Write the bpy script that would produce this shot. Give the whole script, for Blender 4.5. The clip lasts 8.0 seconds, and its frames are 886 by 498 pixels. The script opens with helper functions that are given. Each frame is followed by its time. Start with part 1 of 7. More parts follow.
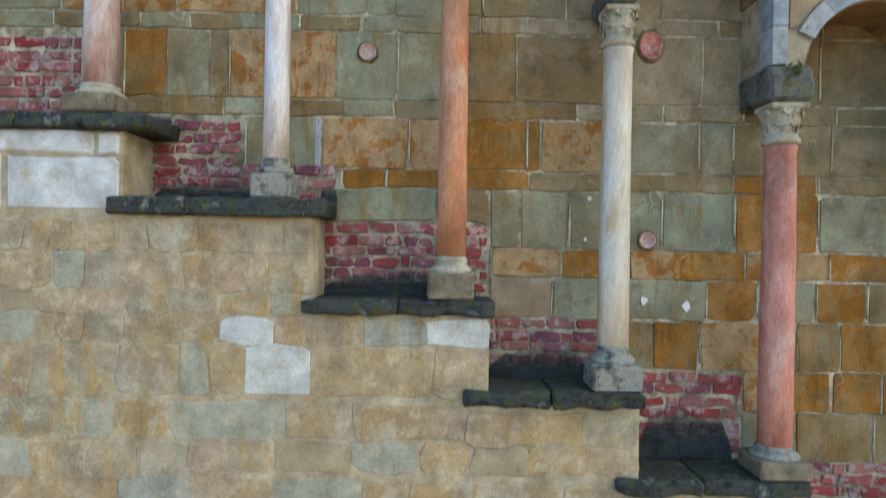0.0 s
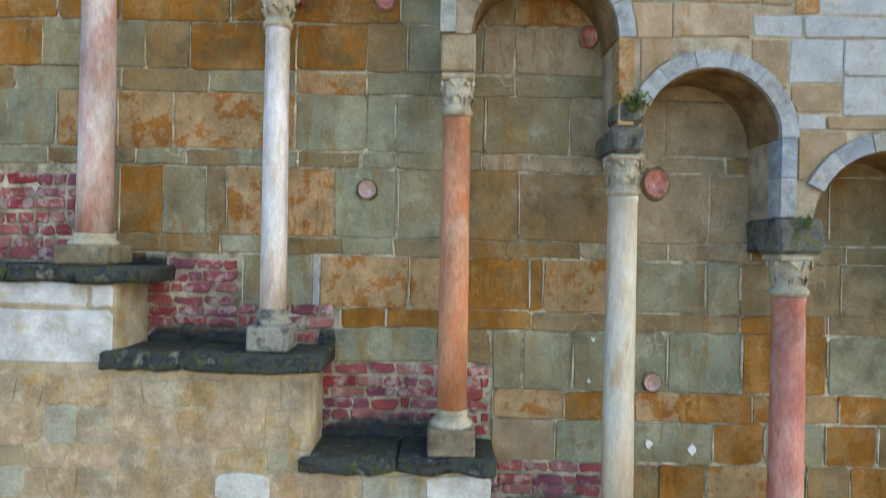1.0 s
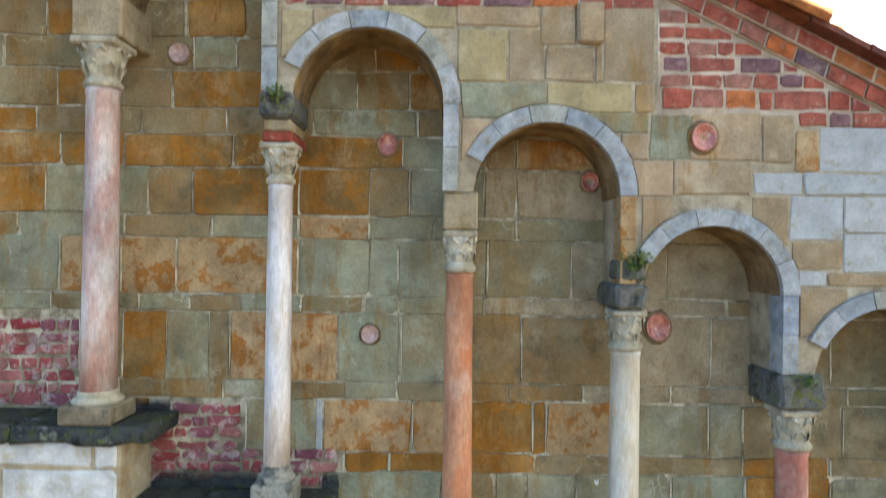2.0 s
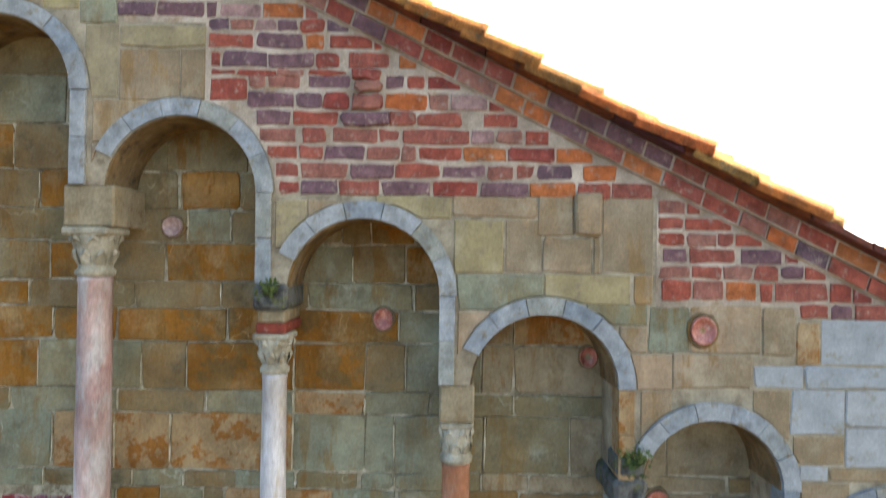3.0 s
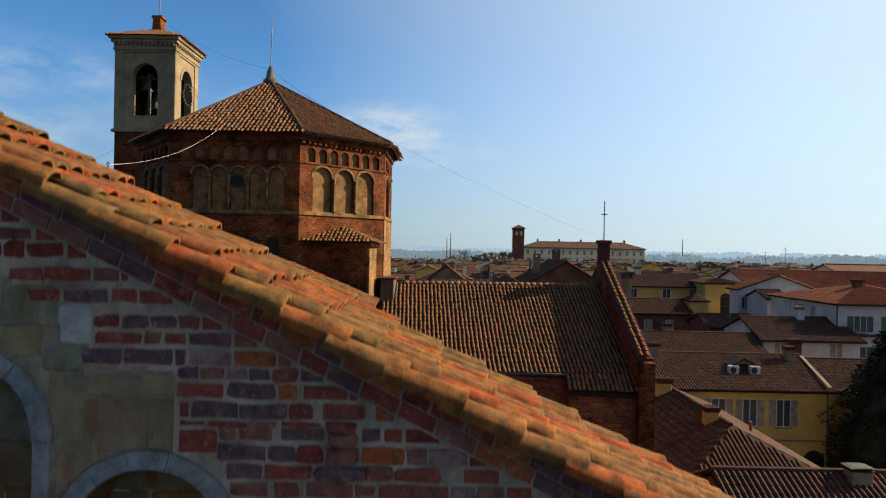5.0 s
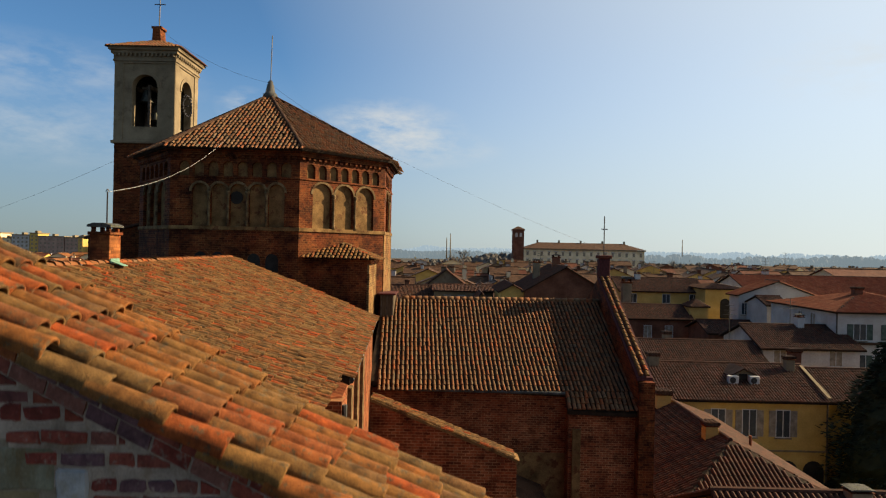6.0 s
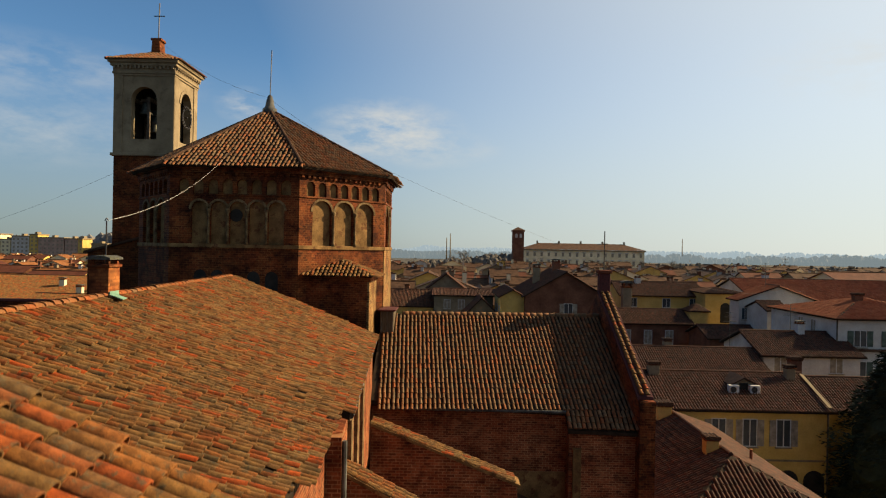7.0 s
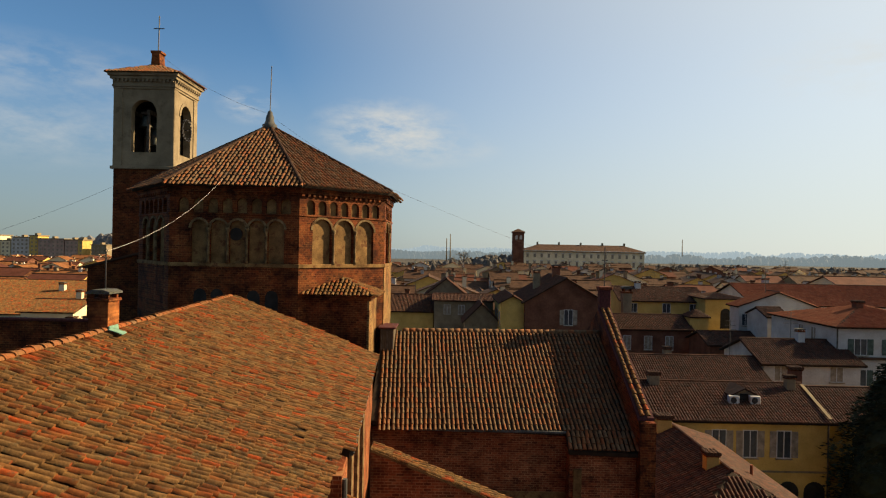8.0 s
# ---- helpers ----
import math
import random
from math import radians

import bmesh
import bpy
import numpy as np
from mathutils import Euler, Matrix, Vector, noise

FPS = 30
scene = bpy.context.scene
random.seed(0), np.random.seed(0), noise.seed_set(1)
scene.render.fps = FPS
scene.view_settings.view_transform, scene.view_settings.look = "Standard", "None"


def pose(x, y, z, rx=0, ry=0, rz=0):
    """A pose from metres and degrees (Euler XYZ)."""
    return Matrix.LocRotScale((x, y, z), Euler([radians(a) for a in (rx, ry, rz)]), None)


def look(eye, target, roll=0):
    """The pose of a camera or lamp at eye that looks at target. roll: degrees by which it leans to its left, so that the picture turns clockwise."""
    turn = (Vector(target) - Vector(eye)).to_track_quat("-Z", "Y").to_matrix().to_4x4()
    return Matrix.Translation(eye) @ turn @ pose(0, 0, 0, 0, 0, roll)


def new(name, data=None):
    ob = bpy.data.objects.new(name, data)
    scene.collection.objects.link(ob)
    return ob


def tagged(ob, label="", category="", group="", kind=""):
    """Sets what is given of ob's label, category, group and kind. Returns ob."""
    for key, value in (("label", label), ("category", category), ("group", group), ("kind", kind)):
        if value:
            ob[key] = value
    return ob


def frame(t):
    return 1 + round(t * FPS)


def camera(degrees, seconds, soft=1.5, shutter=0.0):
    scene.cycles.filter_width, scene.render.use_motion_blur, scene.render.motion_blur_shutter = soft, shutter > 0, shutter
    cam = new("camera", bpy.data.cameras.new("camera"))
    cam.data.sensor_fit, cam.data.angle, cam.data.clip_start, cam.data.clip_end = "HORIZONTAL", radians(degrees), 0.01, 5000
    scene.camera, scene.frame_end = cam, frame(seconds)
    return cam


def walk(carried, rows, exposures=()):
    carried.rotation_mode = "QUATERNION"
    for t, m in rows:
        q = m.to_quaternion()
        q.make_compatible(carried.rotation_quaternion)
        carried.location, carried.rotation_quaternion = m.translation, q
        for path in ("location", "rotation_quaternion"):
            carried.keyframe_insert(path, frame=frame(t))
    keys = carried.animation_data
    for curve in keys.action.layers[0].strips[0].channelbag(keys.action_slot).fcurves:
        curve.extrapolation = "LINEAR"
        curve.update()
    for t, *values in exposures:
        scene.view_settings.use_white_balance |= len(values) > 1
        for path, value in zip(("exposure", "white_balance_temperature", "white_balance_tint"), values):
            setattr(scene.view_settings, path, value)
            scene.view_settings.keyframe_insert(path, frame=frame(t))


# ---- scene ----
cam = camera(70.0, 8.0, soft=1.15, shutter=0.5)
PATH = [
    (0, (0.005, -3.372, 14.706), (0.005, -1.372, 14.697), 1.0),
    (0.5, (0.032, -3.355, 15.107), (0.023, -1.355, 15.107), 1.1),
    (1, (-0.002, -3.295, 15.504), (-0.008, -1.295, 15.503), 1.1),
    (2.5, (-0.04, -3.312, 16.781), (-0.041, -1.312, 16.798), 0.7),
    (3, (-0.024, -3.271, 17.309), (-0.03, -1.271, 17.323), 0.8),
    (3.5, (0.03, -3.247, 17.785), (0.015, -1.247, 17.792), 0.9),
    (4, (0.052, -3.22, 18.24), (0.039, -1.22, 18.243), 1.0),
    (4.5, (0.067, -3.179, 18.672), (0.054, -1.179, 18.674), 1.0),
    (5, (0.065, -3.134, 19.122), (0.051, -1.134, 19.123), 1.1),
    (6.5, (0.033, -3.089, 20.335), (0.02, -1.089, 20.335), 1.2),
    (7, (0.024, -3.059, 20.775), (0.011, -1.059, 20.774), 1.1),
    (7.5, (0.022, -3.06, 21.237), (0.008, -1.06, 21.237), 1.1),
    (8, (0.0, -3.023, 21.661), (-0.013, -1.024, 21.66), 1.1),
]
EXPOSURES = [(0, 4.38, 7400, 6), (1.0, 4.53, 7500, 6), (2.5, 4.55, 7500, 7), (3.1, 4.15, 7300, 7), (3.5, 3.25, 6500, 6), (3.8, 2.25, 5900, 4), (4.1, 1.62, 5700, 2), (4.5, 1.5, 5700, 2), (5.2, 1.43, 6000, 4), (6.4, 1.34, 6750, 6), (8, 1.32, 7000, 6)]
walk(cam, [(t, look(eye, target, roll)) for t, eye, target, roll in PATH], EXPOSURES)

# ---- sky and sun ----
SUN_UP, SUN_TURN = 29.5, 74.0  # degrees above the horizon, degrees clockwise from +y
world = bpy.data.worlds.new("sky")
scene.world = world
world.use_nodes = True
wn, wl = world.node_tree.nodes, world.node_tree.links
wn.clear()
sky = wn.new("ShaderNodeTexSky")
sky.sky_type, sky.sun_disc = "NISHITA", False
sky.sun_elevation, sky.sun_rotation = radians(SUN_UP), radians(SUN_TURN)
sky.air_density, sky.dust_density, sky.ozone_density = 0.7, 0.5, 1.8
back = wn.new("ShaderNodeBackground")
back.inputs["Strength"].default_value = 0.047
wout = wn.new("ShaderNodeOutputWorld")
# a few thin clouds low in the sky, each round its own direction
wtc = wn.new("ShaderNodeTexCoord")
wmap = wn.new("ShaderNodeMapping")
wmap.inputs["Scale"].default_value = (16.0, 16.0, 42.0)
wnoise = wn.new("ShaderNodeTexNoise")
wnoise.inputs["Scale"].default_value, wnoise.inputs["Detail"].default_value, wnoise.inputs["Roughness"].default_value = 1.0, 8.0, 0.62
wramp = wn.new("ShaderNodeMapRange")
for key, value in (("From Min", 0.38), ("From Max", 0.68), ("To Min", 0.0), ("To Max", 1.0)):
    wramp.inputs[key].default_value = value
wl.new(wtc.outputs["Generated"], wmap.inputs["Vector"])
wl.new(wmap.outputs["Vector"], wnoise.inputs["Vector"])
wl.new(wnoise.outputs["Fac"], wramp.inputs["Value"])


def cloud(under, centre, width, height, amount, colour):
    """Mixes one cloud into the sky colour under; returns the new colour."""
    off, size, dist = wn.new("ShaderNodeVectorMath"), wn.new("ShaderNodeVectorMath"), wn.new("ShaderNodeVectorMath")
    off.operation, size.operation, dist.operation = "SUBTRACT", "MULTIPLY", "LENGTH"
    off.inputs[1].default_value, size.inputs[1].default_value = centre, (1 / width, 1 / width, 1 / height)
    fall, both, mix = wn.new("ShaderNodeMapRange"), wn.new("ShaderNodeMath"), wn.new("ShaderNodeMixRGB")
    for key, value in (("From Min", 1.0), ("From Max", 0.1), ("To Min", 0.0), ("To Max", amount)):
        fall.inputs[key].default_value = value
    both.operation = "MULTIPLY"
    mix.inputs[2].default_value = (*colour, 1)
    wl.new(wtc.outputs["Generated"], off.inputs[0])
    wl.new(off.outputs[0], size.inputs[0])
    wl.new(size.outputs[0], dist.inputs[0])
    wl.new(dist.outputs["Value"], fall.inputs["Value"])
    wl.new(fall.outputs["Result"], both.inputs[0])
    wl.new(wramp.outputs["Result"], both.inputs[1])
    wl.new(both.outputs[0], mix.inputs[0])
    wl.new(under, mix.inputs[1])
    return mix.outputs[0]


sun_dir = Vector((math.cos(radians(SUN_UP)) * math.sin(radians(SUN_TURN)), math.cos(radians(SUN_UP)) * math.cos(radians(SUN_TURN)), math.sin(radians(SUN_UP))))
# haze: whiter towards the horizon and round the sun
wsep = wn.new("ShaderNodeSeparateXYZ")
wlow = wn.new("ShaderNodeMapRange")
for key, value in (("From Min", 0.0), ("From Max", 0.30), ("To Min", 0.78), ("To Max", 0.0)):
    wlow.inputs[key].default_value = value
wlow.interpolation_type = "SMOOTHSTEP"
wdot = wn.new("ShaderNodeVectorMath")
wdot.operation = "DOT_PRODUCT"
wdot.inputs[1].default_value = sun_dir
wglow = wn.new("ShaderNodeMapRange")
for key, value in (("From Min", 0.15), ("From Max", 1.0), ("To Min", 0.0), ("To Max", 0.85)):
    wglow.inputs[key].default_value = value
hazy, glowing = wn.new("ShaderNodeMixRGB"), wn.new("ShaderNodeMixRGB")
hazy.inputs[2].default_value, glowing.inputs[2].default_value = (3.55, 3.8, 3.95, 1), (8.0, 8.1, 8.0, 1)
wl.new(wtc.outputs["Generated"], wsep.inputs[0])
wl.new(wtc.outputs["Generated"], wdot.inputs[0])
wl.new(wsep.outputs["Z"], wlow.inputs["Value"])
wl.new(wdot.outputs["Value"], wglow.inputs["Value"])
deep = wn.new("ShaderNodeMixRGB")
deep.blend_type, deep.inputs[0].default_value, deep.inputs[2].default_value = "MULTIPLY", 1.0, (0.77, 1.09, 1.24, 1)
wl.new(sky.outputs["Color"], deep.inputs[1])
wl.new(deep.outputs[0], hazy.inputs[1])
# the haze itself is brighter on the sun's side
wside, wtone = wn.new("ShaderNodeMapRange"), wn.new("ShaderNodeMixRGB")
for key, value in (("From Min", -0.32), ("From Max", 0.22), ("To Min", 0.58), ("To Max", 1.0)):
    wside.inputs[key].default_value = value
wtone.blend_type, wtone.inputs[0].default_value, wtone.inputs[1].default_value = "MULTIPLY", 1.0, (3.55, 3.8, 3.95, 1)
wl.new(wdot.outputs["Value"], wside.inputs["Value"])
wl.new(wside.outputs["Result"], wtone.inputs[2])
wl.new(wtone.outputs[0], hazy.inputs[2])
wl.new(wlow.outputs["Result"], hazy.inputs[0])
wl.new(hazy.outputs[0], glowing.inputs[1])
wl.new(wglow.outputs["Result"], glowing.inputs[0])
colour_now = glowing.outputs[0]
for centre, width, height, amount in (((-0.095, 0.98, 0.185), 0.13, 0.05, 0.95), ((-0.06, 0.985, 0.155), 0.16, 0.035, 0.6), ((-0.30, 0.93, 0.205), 0.05, 0.03, 0.7), ((-0.53, 0.82, 0.225), 0.24, 0.05, 0.3), ((-0.56, 0.81, 0.15), 0.26, 0.06, 0.35), ((0.55, 0.80, 0.25), 0.2, 0.06, 0.4)):
    colour_now = cloud(colour_now, centre, width, height, amount, (6.0, 5.9, 5.8))
wl.new(colour_now, back.inputs["Color"])
wl.new(back.outputs["Background"], wout.inputs["Surface"])

lamp = bpy.data.lights.new("sun", "SUN")
lamp.energy, lamp.angle, lamp.color = 5.0, radians(0.5), (1.0, 0.75, 0.47)
new("sun", lamp).matrix_world = look(sun_dir * 200, (0, 0, 0))


# ---- materials ----
def surface(name, cols, pick="", scale=3.0, grain=40.0, rough=0.85, bump=0.25, depth=0.01, blotch=None, blotch_at=0.6, vary=0.35, metal=0.0, stretch=(1, 1, 1), wash=None, fleck=None, streak=None, edge=0.08, cluster=0.0, runs=None, smear=None):
    """A worn surface: cols are its base colours, picked by piece ('object'), by loose part ('island') or by broad noise ('');
    blotch is a stain colour that comes in patches, wash a broad stain that runs across many pieces, cluster how far neighbouring pieces share their colour, runs a stain that has run down the wall, smear soft clouds of lime across the joints, fleck small pale spots of lime, streak thin wandering runs of lime."""
    m = bpy.data.materials.new(name)
    m.use_nodes = True
    n, l = m.node_tree.nodes, m.node_tree.links
    bsdf = n["Principled BSDF"]
    geo = n.new("ShaderNodeNewGeometry")
    mapping = n.new("ShaderNodeMapping")
    mapping.inputs["Scale"].default_value = stretch
    l.new(geo.outputs["Position"], mapping.inputs["Vector"])

    def noise_at(s, detail=5.0, w=0.6):
        t = n.new("ShaderNodeTexNoise")
        t.inputs["Scale"].default_value, t.inputs["Detail"].default_value, t.inputs["Roughness"].default_value = s, detail, w
        l.new(mapping.outputs["Vector"], t.inputs["Vector"])
        return t.outputs["Fac"]

    broad, fine = noise_at(scale), noise_at(grain, 6.0, 0.7)
    if pick == "object":
        src = n.new("ShaderNodeObjectInfo").outputs["Random"]
    elif pick == "island":
        src = geo.outputs["Random Per Island"]
    else:
        src = broad
    if cluster:
        near_by, swing = n.new("ShaderNodeMix"), n.new("ShaderNodeMapRange")
        swing.inputs["From Min"].default_value, swing.inputs["From Max"].default_value = 0.32, 0.68
        l.new(noise_at(1.1, 4.0, 0.6), swing.inputs["Value"])
        near_by.inputs[0].default_value = cluster
        l.new(src, near_by.inputs[2])
        l.new(swing.outputs["Result"], near_by.inputs[3])
        src = near_by.outputs[0]
    ramp = n.new("ShaderNodeValToRGB")
    els = ramp.color_ramp.elements
    lo, hi = (0.0, 1.0) if pick else (0.3, 0.7)
    while len(els) < len(cols):
        els.new(0.5)
    for i, c in enumerate(cols):
        els[i].position = lo + (hi - lo) * i / max(1, len(cols) - 1)
        els[i].color = (*c, 1)
    l.new(src, ramp.inputs["Fac"])
    colour = ramp.outputs["Color"]

    def mixed(kind, a, b, fac):
        x = n.new("ShaderNodeMixRGB")
        x.blend_type = kind
        if hasattr(fac, "is_output"):
            l.new(fac, x.inputs[0])
        else:
            x.inputs[0].default_value = fac
        l.new(a, x.inputs[1])
        if hasattr(b, "is_output"):
            l.new(b, x.inputs[2])
        else:
            x.inputs[2].default_value = (*b, 1)
        return x.outputs[0]

    def ranged(f, a, b, c, d):
        r = n.new("ShaderNodeMapRange")
        for k, v in zip(("From Min", "From Max", "To Min", "To Max"), (a, b, c, d)):
            r.inputs[k].default_value = v
        l.new(f, r.inputs["Value"])
        return r.outputs["Result"]

    if wash:
        colour = mixed("MIX", colour, wash, ranged(noise_at(1.3, 6.0, 0.6), 0.42, 0.60, 0.0, 0.8))
    if blotch:
        colour = mixed("MIX", colour, blotch, ranged(noise_at(scale * 1.7, 7.0, 0.65), blotch_at - edge * 0.6, blotch_at + edge, 0.0, 0.85))
    def upright(s, detail, w, squeeze):
        flat, t = n.new("ShaderNodeMapping"), n.new("ShaderNodeTexNoise")
        flat.inputs["Scale"].default_value = (1, 1, squeeze)
        t.inputs["Scale"].default_value, t.inputs["Detail"].default_value, t.inputs["Roughness"].default_value = s, detail, w
        l.new(geo.outputs["Position"], flat.inputs["Vector"])
        l.new(flat.outputs["Vector"], t.inputs["Vector"])
        return t.outputs["Fac"]

    if runs:
        both = n.new("ShaderNodeMath")
        both.operation = "MULTIPLY"
        l.new(ranged(upright(11.0, 7.0, 0.65, 0.22), 0.50, 0.57, 0.0, 0.8), both.inputs[0])
        l.new(ranged(upright(2.1, 4.0, 0.6, 0.6), 0.44, 0.60, 0.0, 1.0), both.inputs[1])
        colour = mixed("MIX", colour, runs, both.outputs[0])
    if smear:
        both = n.new("ShaderNodeMath")
        both.operation = "MULTIPLY"
        l.new(ranged(upright(5.5, 8.0, 0.7, 0.8), 0.50, 0.66, 0.0, 0.75), both.inputs[0])
        l.new(ranged(upright(1.7, 3.0, 0.6, 1.0), 0.40, 0.62, 0.15, 1.0), both.inputs[1])
        colour = mixed("MIX", colour, smear, both.outputs[0])
    if fleck:
        colour = mixed("MIX", colour, fleck, ranged(noise_at(scale * 2.3 + 3.0, 8.0, 0.7), 0.66, 0.72, 0.0, 0.8))
    if streak:
        line = n.new("ShaderNodeMath")
        line.operation, line.inputs[1].default_value = "SUBTRACT", 0.5
        apart = n.new("ShaderNodeMath")
        apart.operation = "ABSOLUTE"
        l.new(noise_at(4.5, 3.0, 0.5), line.inputs[0])
        l.new(line.outputs[0], apart.inputs[0])
        gate = n.new("ShaderNodeMath")
        gate.operation = "MULTIPLY"
        l.new(ranged(apart.outputs[0], 0.002, 0.012, 0.45, 0.0), gate.inputs[0])
        l.new(ranged(noise_at(2.7, 4.0, 0.6), 0.55, 0.64, 0.0, 1.0), gate.inputs[1])
        colour = mixed("MIX", colour, streak, gate.outputs[0])
    colour = mixed("MULTIPLY", colour, ranged(broad, 0.3, 0.7, 1.0 - vary, 1.0 + vary * 0.6), 1.0)
    colour = mixed("MULTIPLY", colour, ranged(fine, 0.25, 0.75, 1.0 - vary * 0.8, 1.0 + vary * 0.6), 1.0)
    l.new(colour, bsdf.inputs["Base Color"])
    l.new(ranged(fine, 0.3, 0.7, rough - 0.1, min(1.0, rough + 0.1)), bsdf.inputs["Roughness"])
    bsdf.inputs["Metallic"].default_value = metal
    bsdf.inputs["Specular IOR Level"].default_value = 0.12 if rough > 0.6 else 0.5
    if bump:
        b = n.new("ShaderNodeBump")
        b.inputs["Strength"].default_value, b.inputs["Distance"].default_value = bump, depth
        l.new(mixed("ADD", fine, broad, 0.6), b.inputs["Height"])
        l.new(b.outputs["Normal"], bsdf.inputs["Normal"])
    return m


M = {}
M["mortar"] = surface("lime_mortar", [(0.180, 0.146, 0.101), (0.224, 0.191, 0.138)], scale=6, grain=90, blotch=(0.127, 0.097, 0.064), blotch_at=0.58, vary=0.35)
M["mortar_pale"] = surface("pale_lime_mortar", [(0.225, 0.175, 0.130), (0.320, 0.265, 0.210)], scale=4, grain=90, blotch=(0.205, 0.140, 0.085), blotch_at=0.57, vary=0.4, bump=0.6)
M["joint_cream"] = surface("cream_bedding_mortar", [(0.185, 0.148, 0.095), (0.245, 0.205, 0.142)], scale=6, grain=80, blotch=(0.215, 0.150, 0.070), blotch_at=0.56, vary=0.35, smear=(0.290, 0.255, 0.190))
M["joint_lime"] = surface("cream_joint_lime", [(0.232, 0.189, 0.116), (0.344, 0.310, 0.232)], scale=9, grain=80, vary=0.35)
M["soffit"] = surface("brown_soffit", [(0.088, 0.058, 0.029), (0.140, 0.098, 0.053)], scale=6, grain=60, blotch=(0.045, 0.031, 0.018), blotch_at=0.56, vary=0.4, bump=0.5, fleck=(0.170, 0.135, 0.085), runs=(0.135, 0.070, 0.018), smear=(0.185, 0.150, 0.095))
M["stone_yellow"] = surface("yellow_sandstone", [(0.204, 0.162, 0.081), (0.181, 0.148, 0.095)], "object", scale=5, grain=60, blotch=(0.142, 0.111, 0.077), blotch_at=0.58, vary=0.32, bump=0.5, smear=(0.235, 0.200, 0.135))
M["mortar_ochre"] = surface("pale_ochre_mortar", [(0.113, 0.089, 0.052), (0.299, 0.269, 0.202)], scale=7, grain=90, blotch=(0.097, 0.075, 0.045), blotch_at=0.55)
M["sandstone"] = surface("sandstone", [(0.193, 0.134, 0.081), (0.213, 0.146, 0.092), (0.171, 0.131, 0.085), (0.231, 0.165, 0.108), (0.200, 0.154, 0.108), (0.223, 0.154, 0.077)], "object", scale=5, grain=70, blotch=(0.231, 0.154, 0.089), blotch_at=0.6, vary=0.32, wash=(0.145, 0.108, 0.065), fleck=(0.282, 0.231, 0.185), bump=0.5, runs=(0.165, 0.100, 0.040), smear=(0.250, 0.215, 0.155))
M["stone_olive"] = surface("olive_sandstone", [(0.114, 0.095, 0.051), (0.141, 0.117, 0.068), (0.127, 0.114, 0.071)], "object", scale=4, grain=60, blotch=(0.082, 0.063, 0.035), blotch_at=0.58, wash=(0.141, 0.084, 0.033), fleck=(0.255, 0.218, 0.145), bump=0.5, streak=(0.289, 0.251, 0.176), runs=(0.130, 0.066, 0.016), smear=(0.190, 0.160, 0.105))
M["stone_green"] = surface("greenish_sandstone", [(0.133, 0.143, 0.099), (0.159, 0.159, 0.110), (0.125, 0.133, 0.096)], "object", scale=4, grain=60, blotch=(0.103, 0.096, 0.062), blotch_at=0.58, wash=(0.143, 0.107, 0.053), fleck=(0.275, 0.267, 0.215), bump=0.5, streak=(0.310, 0.310, 0.258), runs=(0.135, 0.088, 0.034), smear=(0.210, 0.205, 0.155))
M["stone_ochre"] = surface("ochre_sandstone", [(0.176, 0.080, 0.017), (0.208, 0.108, 0.032), (0.138, 0.070, 0.019)], "object", scale=4, grain=60, blotch=(0.165, 0.066, 0.009), blotch_at=0.50, edge=0.03, wash=(0.095, 0.058, 0.020), fleck=(0.290, 0.200, 0.095), bump=0.6, streak=(0.336, 0.238, 0.113), runs=(0.100, 0.046, 0.008), smear=(0.235, 0.165, 0.085))
M["stone_tan"] = surface("tan_sandstone", [(0.198, 0.133, 0.067), (0.218, 0.144, 0.077)], "object", scale=6, grain=60, blotch=(0.165, 0.061, 0.008), blotch_at=0.53, edge=0.035, bump=0.5, streak=(0.297, 0.229, 0.134), runs=(0.160, 0.062, 0.008), smear=(0.235, 0.175, 0.105))
M["plinth"] = surface("grey_brown_plinth", [(0.075, 0.064, 0.045), (0.113, 0.094, 0.064)], scale=8, grain=60, blotch=(0.045, 0.041, 0.034), blotch_at=0.58, vary=0.4)
M["rubble"] = surface("rubble_sandstone", [(0.185, 0.146, 0.090), (0.228, 0.172, 0.120), (0.150, 0.146, 0.107), (0.237, 0.194, 0.133), (0.215, 0.150, 0.073), (0.211, 0.155, 0.116), (0.159, 0.155, 0.125), (0.249, 0.215, 0.159), (0.194, 0.142, 0.095), (0.176, 0.168, 0.120)], "object", scale=6, grain=60, blotch=(0.258, 0.215, 0.150), blotch_at=0.56, edge=0.06, vary=0.42, wash=(0.195, 0.140, 0.072), streak=(0.330, 0.280, 0.200), fleck=(0.129, 0.095, 0.052), bump=0.6, runs=(0.215, 0.135, 0.050), smear=(0.275, 0.245, 0.190))
M["stone_dun"] = surface("dun_sandstone", [(0.165, 0.130, 0.080), (0.185, 0.145, 0.092), (0.150, 0.125, 0.080)], "object", scale=5, grain=60, blotch=(0.120, 0.088, 0.048), blotch_at=0.58, bump=0.5, runs=(0.135, 0.080, 0.030), smear=(0.235, 0.200, 0.145), streak=(0.290, 0.250, 0.180))
M["rubble_green"] = surface("grey_green_rubble", [(0.170, 0.168, 0.125), (0.195, 0.190, 0.145), (0.165, 0.172, 0.140)], "object", scale=6, grain=60, blotch=(0.235, 0.205, 0.150), blotch_at=0.57, vary=0.4, runs=(0.200, 0.135, 0.055), smear=(0.265, 0.245, 0.200), bump=0.6)
